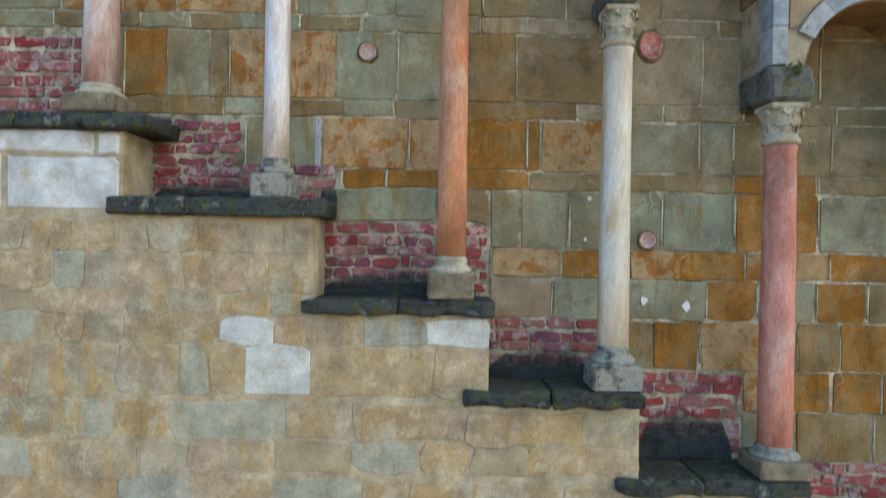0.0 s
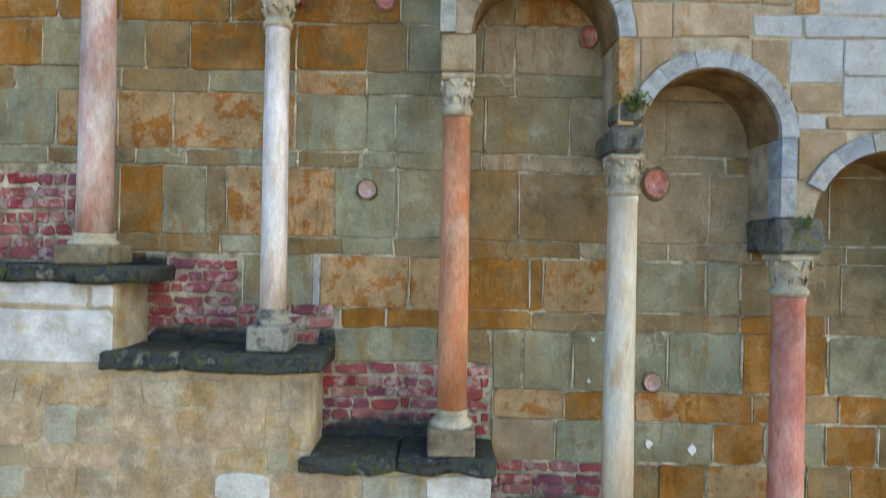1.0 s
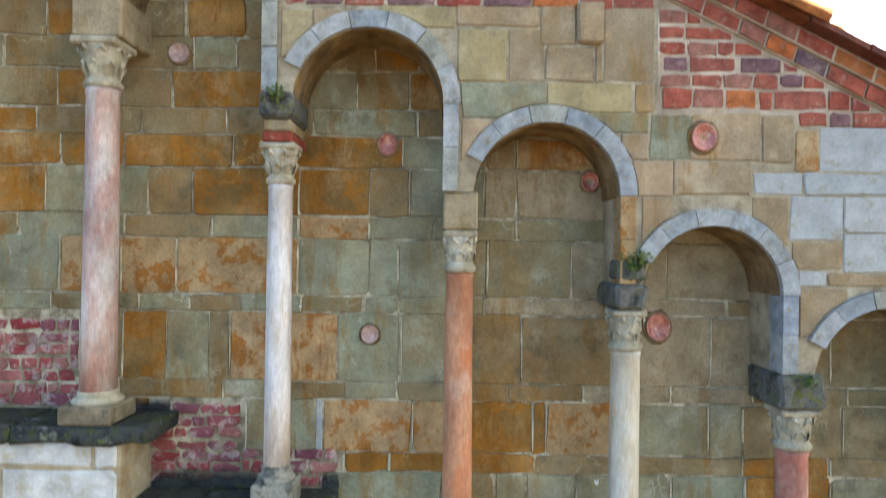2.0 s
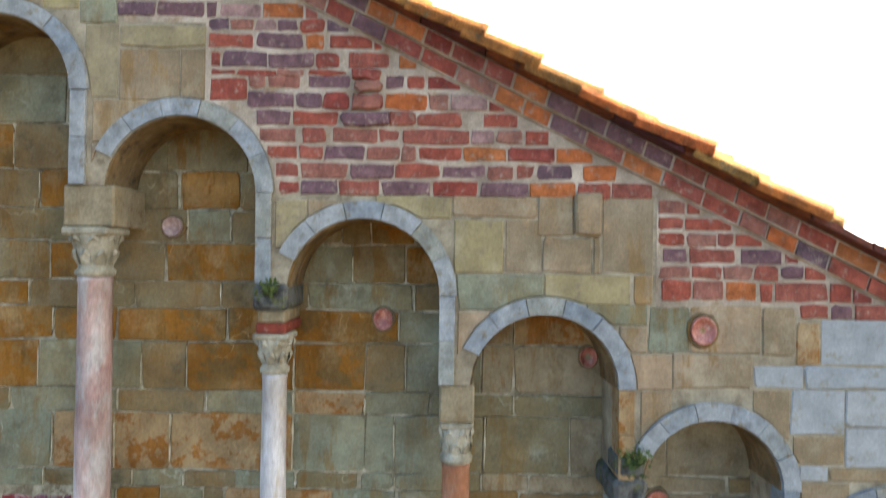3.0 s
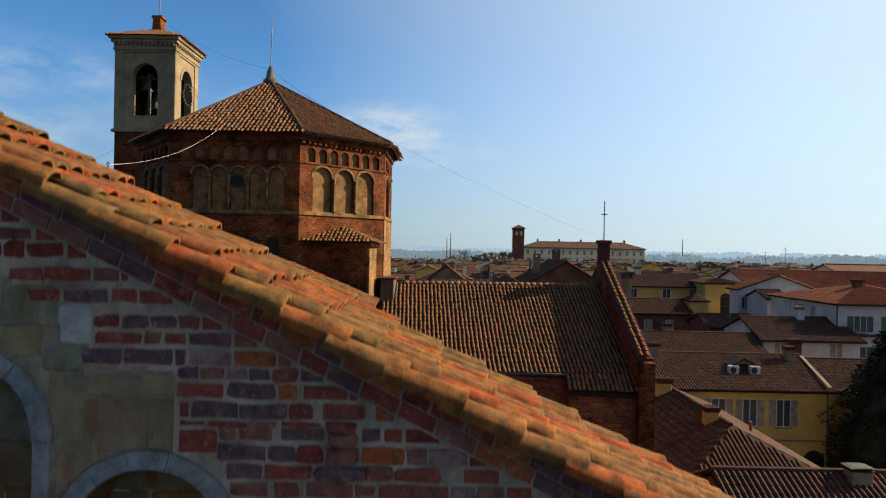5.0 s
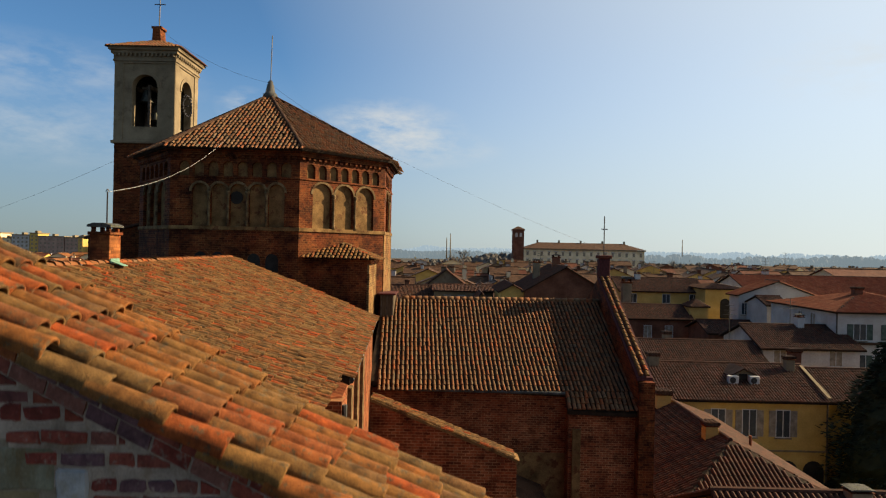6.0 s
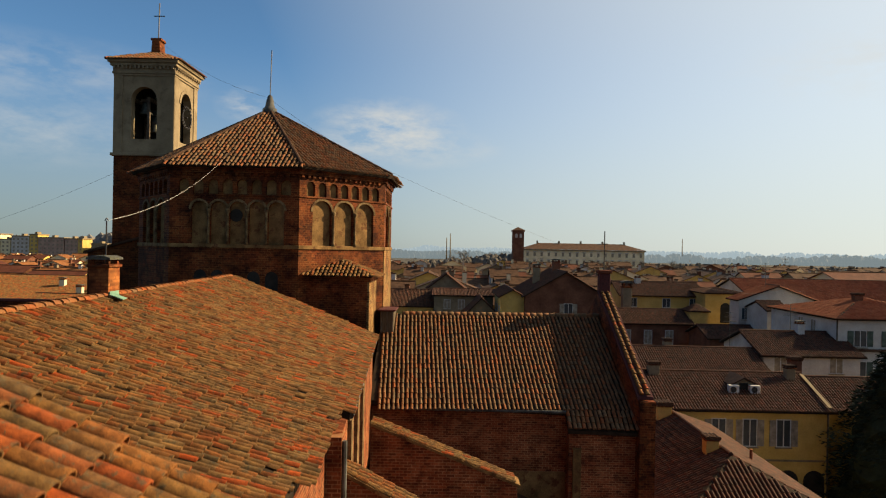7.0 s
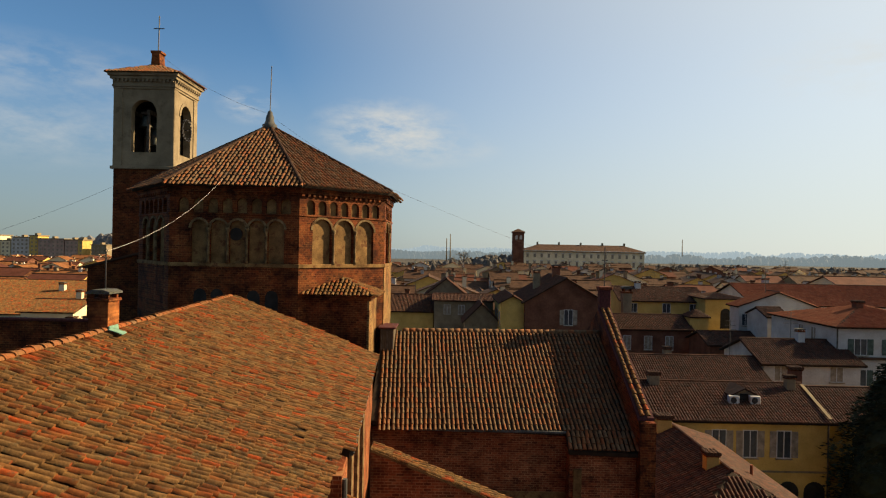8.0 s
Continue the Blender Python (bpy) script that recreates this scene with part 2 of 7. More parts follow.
M["rubble_white"] = surface("white_rubble_stone", [(0.275, 0.278, 0.255), (0.305, 0.310, 0.295)], "object", scale=6, grain=60, blotch=(0.235, 0.200, 0.140), blotch_at=0.58, edge=0.1, vary=0.35, smear=(0.255, 0.235, 0.190), bump=0.6)
M["stone_white"] = surface("pale_grey_marble", [(0.178, 0.191, 0.198), (0.211, 0.217, 0.217), (0.164, 0.181, 0.194)], "object", scale=8, grain=60, blotch=(0.158, 0.138, 0.099), blotch_at=0.6, vary=0.25)
M["brick"] = surface("red_brick", [(0.103, 0.022, 0.016), (0.177, 0.046, 0.025), (0.091, 0.046, 0.048), (0.227, 0.073, 0.025), (0.136, 0.032, 0.023), (0.165, 0.083, 0.062), (0.087, 0.038, 0.041), (0.202, 0.051, 0.022), (0.124, 0.025, 0.018), (0.157, 0.062, 0.046)], "object", scale=14, grain=90, blotch=(0.206, 0.144, 0.115), blotch_at=0.64, edge=0.05, vary=0.42, bump=0.4)
BRICKS = {}
for key, name, cols in (("r", "red_brick", [(0.158, 0.036, 0.026), (0.205, 0.052, 0.034), (0.180, 0.058, 0.042), (0.150, 0.028, 0.022)]), ("p", "purple_grey_brick", [(0.101, 0.052, 0.060), (0.118, 0.062, 0.066), (0.086, 0.050, 0.060)]), ("o", "orange_brick", [(0.278, 0.074, 0.023), (0.240, 0.084, 0.031)]),
                        ("b", "rose_brick", [(0.192, 0.089, 0.067), (0.178, 0.067, 0.050)]), ("w", "limed_brick", [(0.228, 0.144, 0.132), (0.192, 0.102, 0.096)])):
    BRICKS[key] = surface(name, cols, "object", scale=13, grain=80, blotch=(0.215, 0.160, 0.130), blotch_at=0.56 if key == "w" else 0.60, edge=0.07, vary=0.48, bump=0.5)
M["brick_pink"] = surface("limewashed_brick", [(0.150, 0.022, 0.024), (0.185, 0.050, 0.046), (0.110, 0.036, 0.050), (0.205, 0.090, 0.075), (0.165, 0.028, 0.028)], "object", scale=8, grain=70, blotch=(0.235, 0.180, 0.168), blotch_at=0.545, edge=0.05, vary=0.45, bump=0.5)
M["mossy_stone"] = surface("black_mossy_stone", [(0.030, 0.031, 0.030), (0.085, 0.085, 0.080), (0.020, 0.022, 0.024)], scale=12, grain=70, blotch=(0.070, 0.075, 0.016), blotch_at=0.57, edge=0.05, vary=0.5, bump=0.9, fleck=(0.26, 0.26, 0.25))
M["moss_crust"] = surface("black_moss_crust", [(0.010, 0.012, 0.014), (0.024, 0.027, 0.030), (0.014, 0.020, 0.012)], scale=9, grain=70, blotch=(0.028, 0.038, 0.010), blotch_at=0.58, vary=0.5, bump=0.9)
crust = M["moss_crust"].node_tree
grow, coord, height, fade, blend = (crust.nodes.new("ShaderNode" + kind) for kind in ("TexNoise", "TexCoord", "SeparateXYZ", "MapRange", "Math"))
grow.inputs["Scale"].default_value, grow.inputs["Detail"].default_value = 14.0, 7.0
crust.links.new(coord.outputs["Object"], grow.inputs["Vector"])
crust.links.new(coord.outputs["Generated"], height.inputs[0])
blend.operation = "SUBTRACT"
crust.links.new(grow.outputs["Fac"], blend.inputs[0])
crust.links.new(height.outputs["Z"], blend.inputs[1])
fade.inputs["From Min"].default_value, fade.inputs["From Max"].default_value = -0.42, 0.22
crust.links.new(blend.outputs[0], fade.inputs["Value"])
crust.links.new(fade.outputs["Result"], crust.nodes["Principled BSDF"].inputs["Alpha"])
M["slate"] = surface("mossy_slate", [(0.006, 0.007, 0.008), (0.040, 0.044, 0.042), (0.010, 0.012, 0.014), (0.075, 0.078, 0.072)], scale=11, grain=70, blotch=(0.034, 0.044, 0.012), blotch_at=0.55, edge=0.05, vary=0.6, bump=0.9, fleck=(0.24, 0.24, 0.21))
M["archivolt"] = surface("weathered_archivolt_marble", [(0.160, 0.177, 0.195), (0.199, 0.206, 0.206), (0.142, 0.163, 0.188), (0.181, 0.181, 0.157)], "object", scale=12, grain=90, blotch=(0.142, 0.118, 0.071), blotch_at=0.6, vary=0.38, bump=0.5, smear=(0.235, 0.235, 0.225))
M["lichen"] = surface("lichened_stone", [(0.038, 0.042, 0.042), (0.158, 0.153, 0.130), (0.074, 0.083, 0.078)], scale=14, grain=70, vary=0.5, bump=0.6)
M["capital"] = surface("carved_limestone", [(0.194, 0.167, 0.116), (0.232, 0.213, 0.167)], scale=10, grain=70, vary=0.4, bump=0.6)
M["pink"] = surface("pale_pink_marble", [(0.237, 0.150, 0.132), (0.266, 0.198, 0.181)], scale=5, grain=60, bump=0.5, rough=0.65, blotch=(0.273, 0.254, 0.247), blotch_at=0.52, vary=0.42, stretch=(1, 1, 0.35), runs=(0.250, 0.128, 0.112), smear=(0.290, 0.268, 0.262))
M["white_marble"] = surface("white_marble", [(0.269, 0.247, 0.239), (0.314, 0.307, 0.314)], scale=5, grain=60, bump=0.5, rough=0.6, blotch=(0.202, 0.175, 0.175), blotch_at=0.56, vary=0.42, stretch=(1, 1, 0.3), runs=(0.225, 0.165, 0.090), smear=(0.300, 0.310, 0.330))
M["orange"] = surface("terracotta_pink_marble", [(0.247, 0.101, 0.054), (0.277, 0.142, 0.086)], scale=5, grain=60, bump=0.5, rough=0.65, blotch=(0.299, 0.187, 0.127), blotch_at=0.6, vary=0.4, stretch=(1, 1, 0.35), runs=(0.270, 0.085, 0.036), smear=(0.300, 0.215, 0.170))
M["cream"] = surface("cream_marble", [(0.255, 0.225, 0.168), (0.291, 0.279, 0.246)], scale=4, grain=60, bump=0.5, rough=0.6, blotch=(0.221, 0.157, 0.074), blotch_at=0.66, vary=0.35, stretch=(1, 1, 0.3), runs=(0.230, 0.155, 0.070), smear=(0.310, 0.310, 0.300))
M["red_marble"] = surface("rose_red_marble", [(0.249, 0.090, 0.071), (0.292, 0.143, 0.116)], scale=5, grain=60, bump=0.5, rough=0.65, blotch=(0.310, 0.206, 0.172), blotch_at=0.6, vary=0.42, stretch=(1, 1, 0.35), runs=(0.245, 0.070, 0.052), smear=(0.300, 0.215, 0.190))
M["glaze_red"] = surface("red_glazed_bowl", [(0.219, 0.039, 0.026), (0.271, 0.103, 0.077)], scale=30, grain=120, rough=0.4, blotch=(0.323, 0.271, 0.232), blotch_at=0.6)
M["glaze_pink"] = surface("faded_glazed_bowl", [(0.223, 0.124, 0.112), (0.260, 0.186, 0.161)], scale=40, grain=120, rough=0.5)
TERRACOTTA = [(0.066, 0.042, 0.019), (0.112, 0.066, 0.026), (0.136, 0.073, 0.026), (0.092, 0.046, 0.018), (0.150, 0.078, 0.025), (0.118, 0.056, 0.019), (0.160, 0.064, 0.018), (0.122, 0.037, 0.011), (0.240, 0.043, 0.009), (0.190, 0.048, 0.011)]
M["tile"] = surface("terracotta_tile", TERRACOTTA, "object", scale=9, grain=60, blotch=(0.070, 0.056, 0.030), blotch_at=0.58, edge=0.05, vary=0.65, bump=0.8, cluster=0.25, fleck=(0.022, 0.016, 0.010))
M["tile_field"] = surface("terracotta_tile_field", TERRACOTTA, "island", scale=3, grain=40, blotch=(0.064, 0.050, 0.026), blotch_at=0.60, edge=0.06, vary=0.65, bump=0.6, cluster=0.25, fleck=(0.022, 0.016, 0.010))
COPING = [(0.235, 0.044, 0.010), (0.172, 0.078, 0.020), (0.130, 0.074, 0.026), (0.225, 0.080, 0.018), (0.150, 0.062, 0.018), (0.180, 0.094, 0.027), (0.250, 0.052, 0.012), (0.116, 0.066, 0.026), (0.190, 0.076, 0.020), (0.150, 0.084, 0.025)]
M["tile_coping"] = surface("sunny_terracotta_tile", COPING, "object", scale=10, grain=100, blotch=(0.094, 0.070, 0.038), blotch_at=0.58, edge=0.04, vary=0.65, bump=1.0, fleck=(0.026, 0.022, 0.016))
M["tile_ridge"] = surface("orange_ridge_tile", [(0.20, 0.066, 0.020), (0.16, 0.075, 0.03), (0.23, 0.058, 0.014), (0.13, 0.085, 0.045)], "object", scale=9, grain=60, blotch=(0.09, 0.07, 0.035), blotch_at=0.58, vary=0.4, bump=0.5)
M["tile_edge"] = surface("dark_edge_tile", [(0.062, 0.018, 0.017), (0.088, 0.025, 0.019), (0.050, 0.019, 0.023), (0.140, 0.042, 0.016), (0.078, 0.021, 0.018)], "object", scale=10, grain=70, blotch=(0.032, 0.020, 0.018), blotch_at=0.58, vary=0.4, bump=0.5)
DARKTILE = [(0.129, 0.072, 0.034), (0.162, 0.062, 0.022), (0.107, 0.072, 0.040), (0.182, 0.054, 0.018), (0.142, 0.086, 0.044), (0.095, 0.047, 0.022)]
M["tile_old"] = surface("weathered_tile_field", DARKTILE, "island", scale=2, grain=30, blotch=(0.043, 0.035, 0.022), blotch_at=0.6, vary=0.35)
M["tile_town"] = surface("weathered_town_tile", [(0.062, 0.027, 0.017), (0.078, 0.036, 0.021), (0.044, 0.024, 0.017), (0.090, 0.032, 0.018), (0.068, 0.041, 0.028)], "island", scale=2, grain=30, blotch=(0.030, 0.022, 0.017), blotch_at=0.57, vary=0.45)
M["tile_old_piece"] = surface("weathered_tile", DARKTILE, "object", scale=2, grain=30, blotch=(0.043, 0.035, 0.022), blotch_at=0.6, vary=0.35)
M["underlay"] = surface("tile_bed", [(0.018, 0.011, 0.006), (0.026, 0.016, 0.009)], scale=3, grain=30)
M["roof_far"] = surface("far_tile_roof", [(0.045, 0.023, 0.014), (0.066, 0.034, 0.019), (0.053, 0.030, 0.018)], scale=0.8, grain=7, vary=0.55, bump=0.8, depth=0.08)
# Brighter copy of the far roof; sunlight is put into its colour.
M["roof_sunlit"] = surface("painted_sun_far_tile_roof", [(0.175, 0.066, 0.021), (0.215, 0.084, 0.028), (0.15, 0.068, 0.027)], scale=0.8, grain=7, vary=0.5, bump=0.8, depth=0.08)
M["tile_red"] = surface("red_tile_field", [(0.195, 0.055, 0.023), (0.163, 0.047, 0.022), (0.215, 0.075, 0.034)], "island", scale=1, grain=9, vary=0.3)
M["roof_red"] = surface("newer_red_tile_roof", [(0.075, 0.023, 0.012), (0.087, 0.031, 0.017)], scale=0.6, grain=5, vary=0.25, bump=0.8, depth=0.06)


def brickwork(name, cols, joint, length=0.27, course=0.085, vary=0.5):
    """Far brick walls: courses laid by height and by distance along the wall."""
    m = surface(name, cols, scale=0.9, grain=9, vary=vary, bump=0.5, depth=0.03, blotch=tuple(v * 0.45 for v in cols[0]), blotch_at=0.58, wash=(cols[1][0] * 1.15, cols[1][1] * 1.5, cols[1][2] * 1.6))
    n, l = m.node_tree.nodes, m.node_tree.links
    geo = n.new("ShaderNodeNewGeometry")
    sep, com = n.new("ShaderNodeSeparateXYZ"), n.new("ShaderNodeCombineXYZ")
    add = n.new("ShaderNodeMath")
    l.new(geo.outputs["Position"], sep.inputs[0])
    l.new(sep.outputs["X"], add.inputs[0]), l.new(sep.outputs["Y"], add.inputs[1])
    l.new(add.outputs[0], com.inputs["X"]), l.new(sep.outputs["Z"], com.inputs["Y"])
    b = n.new("ShaderNodeTexBrick")
    for k, v in (("Scale", 1.0), ("Mortar Size", 0.014), ("Brick Width", length), ("Row Height", course), ("Bias", 0.0), ("Mortar Smooth", 0.3)):
        b.inputs[k].default_value = v
    b.inputs["Color1"].default_value, b.inputs["Color2"].default_value, b.inputs["Mortar"].default_value = (0.5, 0.46, 0.44, 1), (1.35, 1.25, 1.15, 1), (*joint, 1)
    l.new(com.outputs[0], b.inputs["Vector"])
    mul = n.new("ShaderNodeMixRGB")
    mul.blend_type, mul.inputs[0].default_value = "MULTIPLY", 1.0
    base = n["Principled BSDF"].inputs["Base Color"]
    l.new(base.links[0].from_socket, mul.inputs[1])
    l.new(b.outputs["Color"], mul.inputs[2])
    l.new(mul.outputs[0], base)
    return m


M["brickwall"] = brickwork("old_brick_wall", [(0.054, 0.012, 0.004), (0.116, 0.027, 0.007), (0.074, 0.017, 0.006)], (1.3, 1.8, 2.1), course=0.105, vary=0.7)
# Red brick, brightened: light bounced onto these walls is put into the colour.
M["brickwall_red"] = brickwork("brightened_red_brick_wall", [(0.120, 0.029, 0.011), (0.165, 0.045, 0.018), (0.135, 0.038, 0.015)], (1.5, 2.2, 2.4), course=0.10)
# Ochre stone and brick; the sun on these sides is put into the colour.
M["brickwall_ochre"] = brickwork("sunlit_ochre_brick_wall", [(0.105, 0.046, 0.016), (0.150, 0.074, 0.028), (0.125, 0.046, 0.016)], (1.4, 1.6, 1.6), course=0.11)
M["brick_orange"] = brickwork("orange_chimney_brick", [(0.16, 0.042, 0.014), (0.225, 0.070, 0.021)], (0.7, 0.65, 0.6))
M["lime_white"] = surface("flaking_white_stone", [(0.258, 0.262, 0.258), (0.310, 0.314, 0.310)], scale=6, grain=50, blotch=(0.232, 0.202, 0.142), blotch_at=0.57, edge=0.12, vary=0.25, bump=0.5)
M["brickwall_far"] = surface("far_brick_wall", [(0.105, 0.041, 0.023), (0.132, 0.058, 0.034)], scale=0.5, grain=4, vary=0.3)
M["plaster"] = surface("grey_cream_plaster", [(0.172, 0.134, 0.082), (0.208, 0.164, 0.102)], scale=0.8, grain=12, blotch=(0.118, 0.090, 0.055), blotch_at=0.6, vary=0.22)
M["plaster_yellow"] = surface("ochre_yellow_plaster", [(0.429, 0.284, 0.078), (0.474, 0.326, 0.099)], scale=0.5, grain=8, blotch=(0.351, 0.241, 0.083), blotch_at=0.64, vary=0.2)
# Rose-brown plaster, paled: distance haze is put into the colour.
M["plaster_rose"] = surface("hazed_rose_brown_plaster", [(0.300, 0.200, 0.155), (0.345, 0.240, 0.190)], scale=0.2, grain=3, vary=0.2)
M["plaster_white"] = surface("white_plaster", [(0.363, 0.344, 0.312), (0.413, 0.393, 0.363)], scale=0.4, grain=8, vary=0.2)
M["plaster_cream"] = surface("cream_plaster", [(0.580, 0.476, 0.289), (0.643, 0.549, 0.362)], scale=0.2, grain=3, vary=0.15)
M["plaster_fan"] = surface("ochre_stone_plaster", [(0.130, 0.072, 0.026), (0.200, 0.118, 0.045)], scale=1.5, grain=20, blotch=(0.085, 0.032, 0.014), blotch_at=0.58, edge=0.05, vary=0.45)
M["arch_stone"] = surface("pale_arch_stone", [(0.105, 0.066, 0.028), (0.165, 0.115, 0.056)], scale=3, grain=20, blotch=(0.075, 0.036, 0.016), blotch_at=0.55, edge=0.05, vary=0.45)
M["copper"] = surface("verdigris_copper", [(0.085, 0.20, 0.135), (0.15, 0.27, 0.20)], scale=5, grain=50, rough=0.6)
M["lead"] = surface("grey_sheet_metal", [(0.05, 0.05, 0.047), (0.085, 0.085, 0.078)], scale=2, grain=20, rough=0.65)
M["iron"] = surface("dark_iron", [(0.03, 0.03, 0.03), (0.06, 0.05, 0.045)], scale=10, grain=60, rough=0.5, metal=0.7)
M["bronze"] = surface("bronze_bell", [(0.05, 0.055, 0.045), (0.09, 0.09, 0.07)], scale=5, grain=30, rough=0.45, metal=0.8)
# Near-black colour that stands in for the shade inside openings.
M["dark"] = surface("painted_dark_interior", [(0.02, 0.018, 0.015), (0.03, 0.027, 0.022)], scale=1, grain=10)
M["glass"] = surface("window_glass", [(0.03, 0.035, 0.04), (0.05, 0.055, 0.06)], scale=0.5, grain=3, rough=0.12, bump=0)
M["shutter"] = surface("grey_brown_shutter", [(0.20, 0.165, 0.12), (0.25, 0.21, 0.16)], scale=2, grain=30)
M["hatch_wood"] = surface("weathered_grey_brown_wood", [(0.070, 0.052, 0.034), (0.100, 0.078, 0.052)], scale=3, grain=30, stretch=(6, 6, 0.6))
M["shutter_green"] = surface("dark_green_shutter", [(0.05, 0.07, 0.055), (0.08, 0.10, 0.08)], scale=2, grain=30)
M["leaf"] = surface("weed_leaf", [(0.030, 0.050, 0.013), (0.055, 0.070, 0.020)], "island", scale=20, grain=60, bump=0)
M["conifer"] = surface("dark_conifer", [(0.010, 0.015, 0.007), (0.022, 0.029, 0.014), (0.014, 0.020, 0.010)], "island", scale=2, grain=20, bump=0)
M["bark"] = surface("bark", [(0.07, 0.055, 0.04), (0.11, 0.09, 0.07)], scale=4, grain=30)
M["twig"] = surface("bare_twigs", [(0.11, 0.10, 0.085), (0.15, 0.135, 0.115)], scale=1, grain=10, bump=0)
M["ground"] = surface("town_ground", [(0.05, 0.046, 0.038), (0.075, 0.068, 0.055)], scale=0.05, grain=1.0, vary=0.3)
M["white_paint"] = surface("white_paint", [(0.372, 0.366, 0.348), (0.420, 0.414, 0.396)], scale=2, grain=20, vary=0.12)


# ---- building blocks ----
def mesh_of(name, bm, material):
    me = bpy.data.meshes.new(name)
    bm.to_mesh(me)
    bm.free()
    me.materials.append(material)
    return me


def part(name, bm, material, parent=None, label="", place=None):
    """Links a bmesh as one mesh object under a thing or a part."""
    ob = new(name, mesh_of(name, bm, material))
    if parent:
        ob.parent = parent
    if place is not None:
        ob.matrix_basis = place
    if label:
        ob["label"] = label
    return ob


def thing(name, label, category, group="", place=None, kind=""):
    ob = tagged(new(name), label, category, group, kind)
    if place is not None:
        ob.matrix_basis = place
    return ob


def add_box(bm, x0, x1, y0, y1, z0, z1, bevel=0.0):
    vs = [bm.verts.new((x, y, z)) for x in (x0, x1) for y in (y0, y1) for z in (z0, z1)]
    fs = [bm.faces.new([vs[i] for i in q]) for q in ((0, 1, 3, 2), (4, 6, 7, 5), (0, 4, 5, 1), (2, 3, 7, 6), (0, 2, 6, 4), (1, 5, 7, 3))]
    if bevel:
        es = {e for f in fs for e in f.edges}
        bmesh.ops.bevel(bm, geom=list(es), offset=bevel, segments=1, affect="EDGES")
    return bm


def box(x0, x1, y0, y1, z0, z1, bevel=0.0):
    bm = bmesh.new()
    return add_box(bm, x0, x1, y0, y1, z0, z1, bevel)


def add_prism(bm, outline, axis, a, b):
    """A polygon drawn in the plane across axis ('x': (y, z), 'y': (x, z), 'z': (x, y)), pulled from a to b."""
    def at(p, d):
        return {"x": (d, p[0], p[1]), "y": (p[0], d, p[1]), "z": (p[0], p[1], d)}[axis]
    lo, hi = [bm.verts.new(at(p, a)) for p in outline], [bm.verts.new(at(p, b)) for p in outline]
    bm.faces.new(lo), bm.faces.new(hi[::-1])
    for i in range(len(outline)):
        j = (i + 1) % len(outline)
        bm.faces.new((lo[i], hi[i], hi[j], lo[j]))
    return bm


def prism(outline, axis, a, b):
    bm = bmesh.new()
    add_prism(bm, outline, axis, a, b)
    bmesh.ops.recalc_face_normals(bm, faces=bm.faces[:])
    return bm


def lathe(profile, n=24, cx=0.0, cy=0.0):
    """A turned solid from (radius, height) pairs."""
    bm = bmesh.new()
    rings = []
    for r, z in profile:
        rings.append([bm.verts.new((cx + r * math.cos(2 * math.pi * i / n), cy + r * math.sin(2 * math.pi * i / n), z)) for i in range(n)])
    for a, b in zip(rings, rings[1:]):
        for i in range(n):
            f = bm.faces.new((a[i], a[(i + 1) % n], b[(i + 1) % n], b[i]))
            f.smooth = True
    bm.faces.new(rings[0][::-1]), bm.faces.new(rings[-1])
    return bm


def rod(points, radius, n=6):
    """A thin round bar through points."""
    bm = bmesh.new()
    for p, q in zip(points, points[1:]):
        p, q = Vector(p), Vector(q)
        d = q - p
        m = Matrix.Translation((p + q) / 2) @ d.to_track_quat("Z", "Y").to_matrix().to_4x4()
        bmesh.ops.create_cone(bm, cap_ends=True, segments=n, radius1=radius, radius2=radius, depth=d.length, matrix=m)
    return bm


def tube(points, radius, n=5):
    """A bent wire as one closed tube through points."""
    bm = bmesh.new()
    points = [Vector(p) for p in points]
    rings = []
    for i, p in enumerate(points):
        d = (points[min(i + 1, len(points) - 1)] - points[max(i - 1, 0)]).normalized()
        u = d.cross(Vector((0, 0, 1))).normalized()
        v = u.cross(d)
        rings.append([bm.verts.new(p + (u * math.cos(2 * math.pi * k / n) + v * math.sin(2 * math.pi * k / n)) * radius) for k in range(n)])
    for a, b in zip(rings, rings[1:]):
        for k in range(n):
            bm.faces.new((a[k], a[(k + 1) % n], b[(k + 1) % n], b[k]))
    bm.faces.new(rings[0][::-1]), bm.faces.new(rings[-1])
    return bm


# ---- barrel tiles ----
def tile_shape(width, length, rise=0.48, seg=6, thick=0.016, taper=0.80, lip=1.025):
    """One barrel tile, hollow side down, flared a little at its lower end: x across, y down the slope from 0 to length."""
    verts, faces = [], []
    rings = ((0.0, taper, 0.0), (length * 0.86, 0.96, 0.026), (length * 0.97, lip, 0.030), (length, lip * 0.98, 0.030))
    for y, k, lift in rings:
        for r in (width / 2, width / 2 - thick):
            for i in range(seg + 1):
                a = math.pi * i / seg
                verts.append((-math.cos(a) * r * k, y, math.sin(a) * r * k * rise * 2 + lift))
    n = seg + 1
    for q in range(len(rings) - 1):
        b = 2 * n * q
        for i in range(seg):
            faces.append((b + i, b + i + 1, b + 2 * n + i + 1, b + 2 * n + i))
            faces.append((b + n + i, b + 3 * n + i, b + 3 * n + i + 1, b + n + i + 1))
    b = 2 * n * (len(rings) - 1)
    for i in range(seg):
        faces.append((b + i, b + i + 1, b + n + i + 1, b + n + i))
    return verts, faces


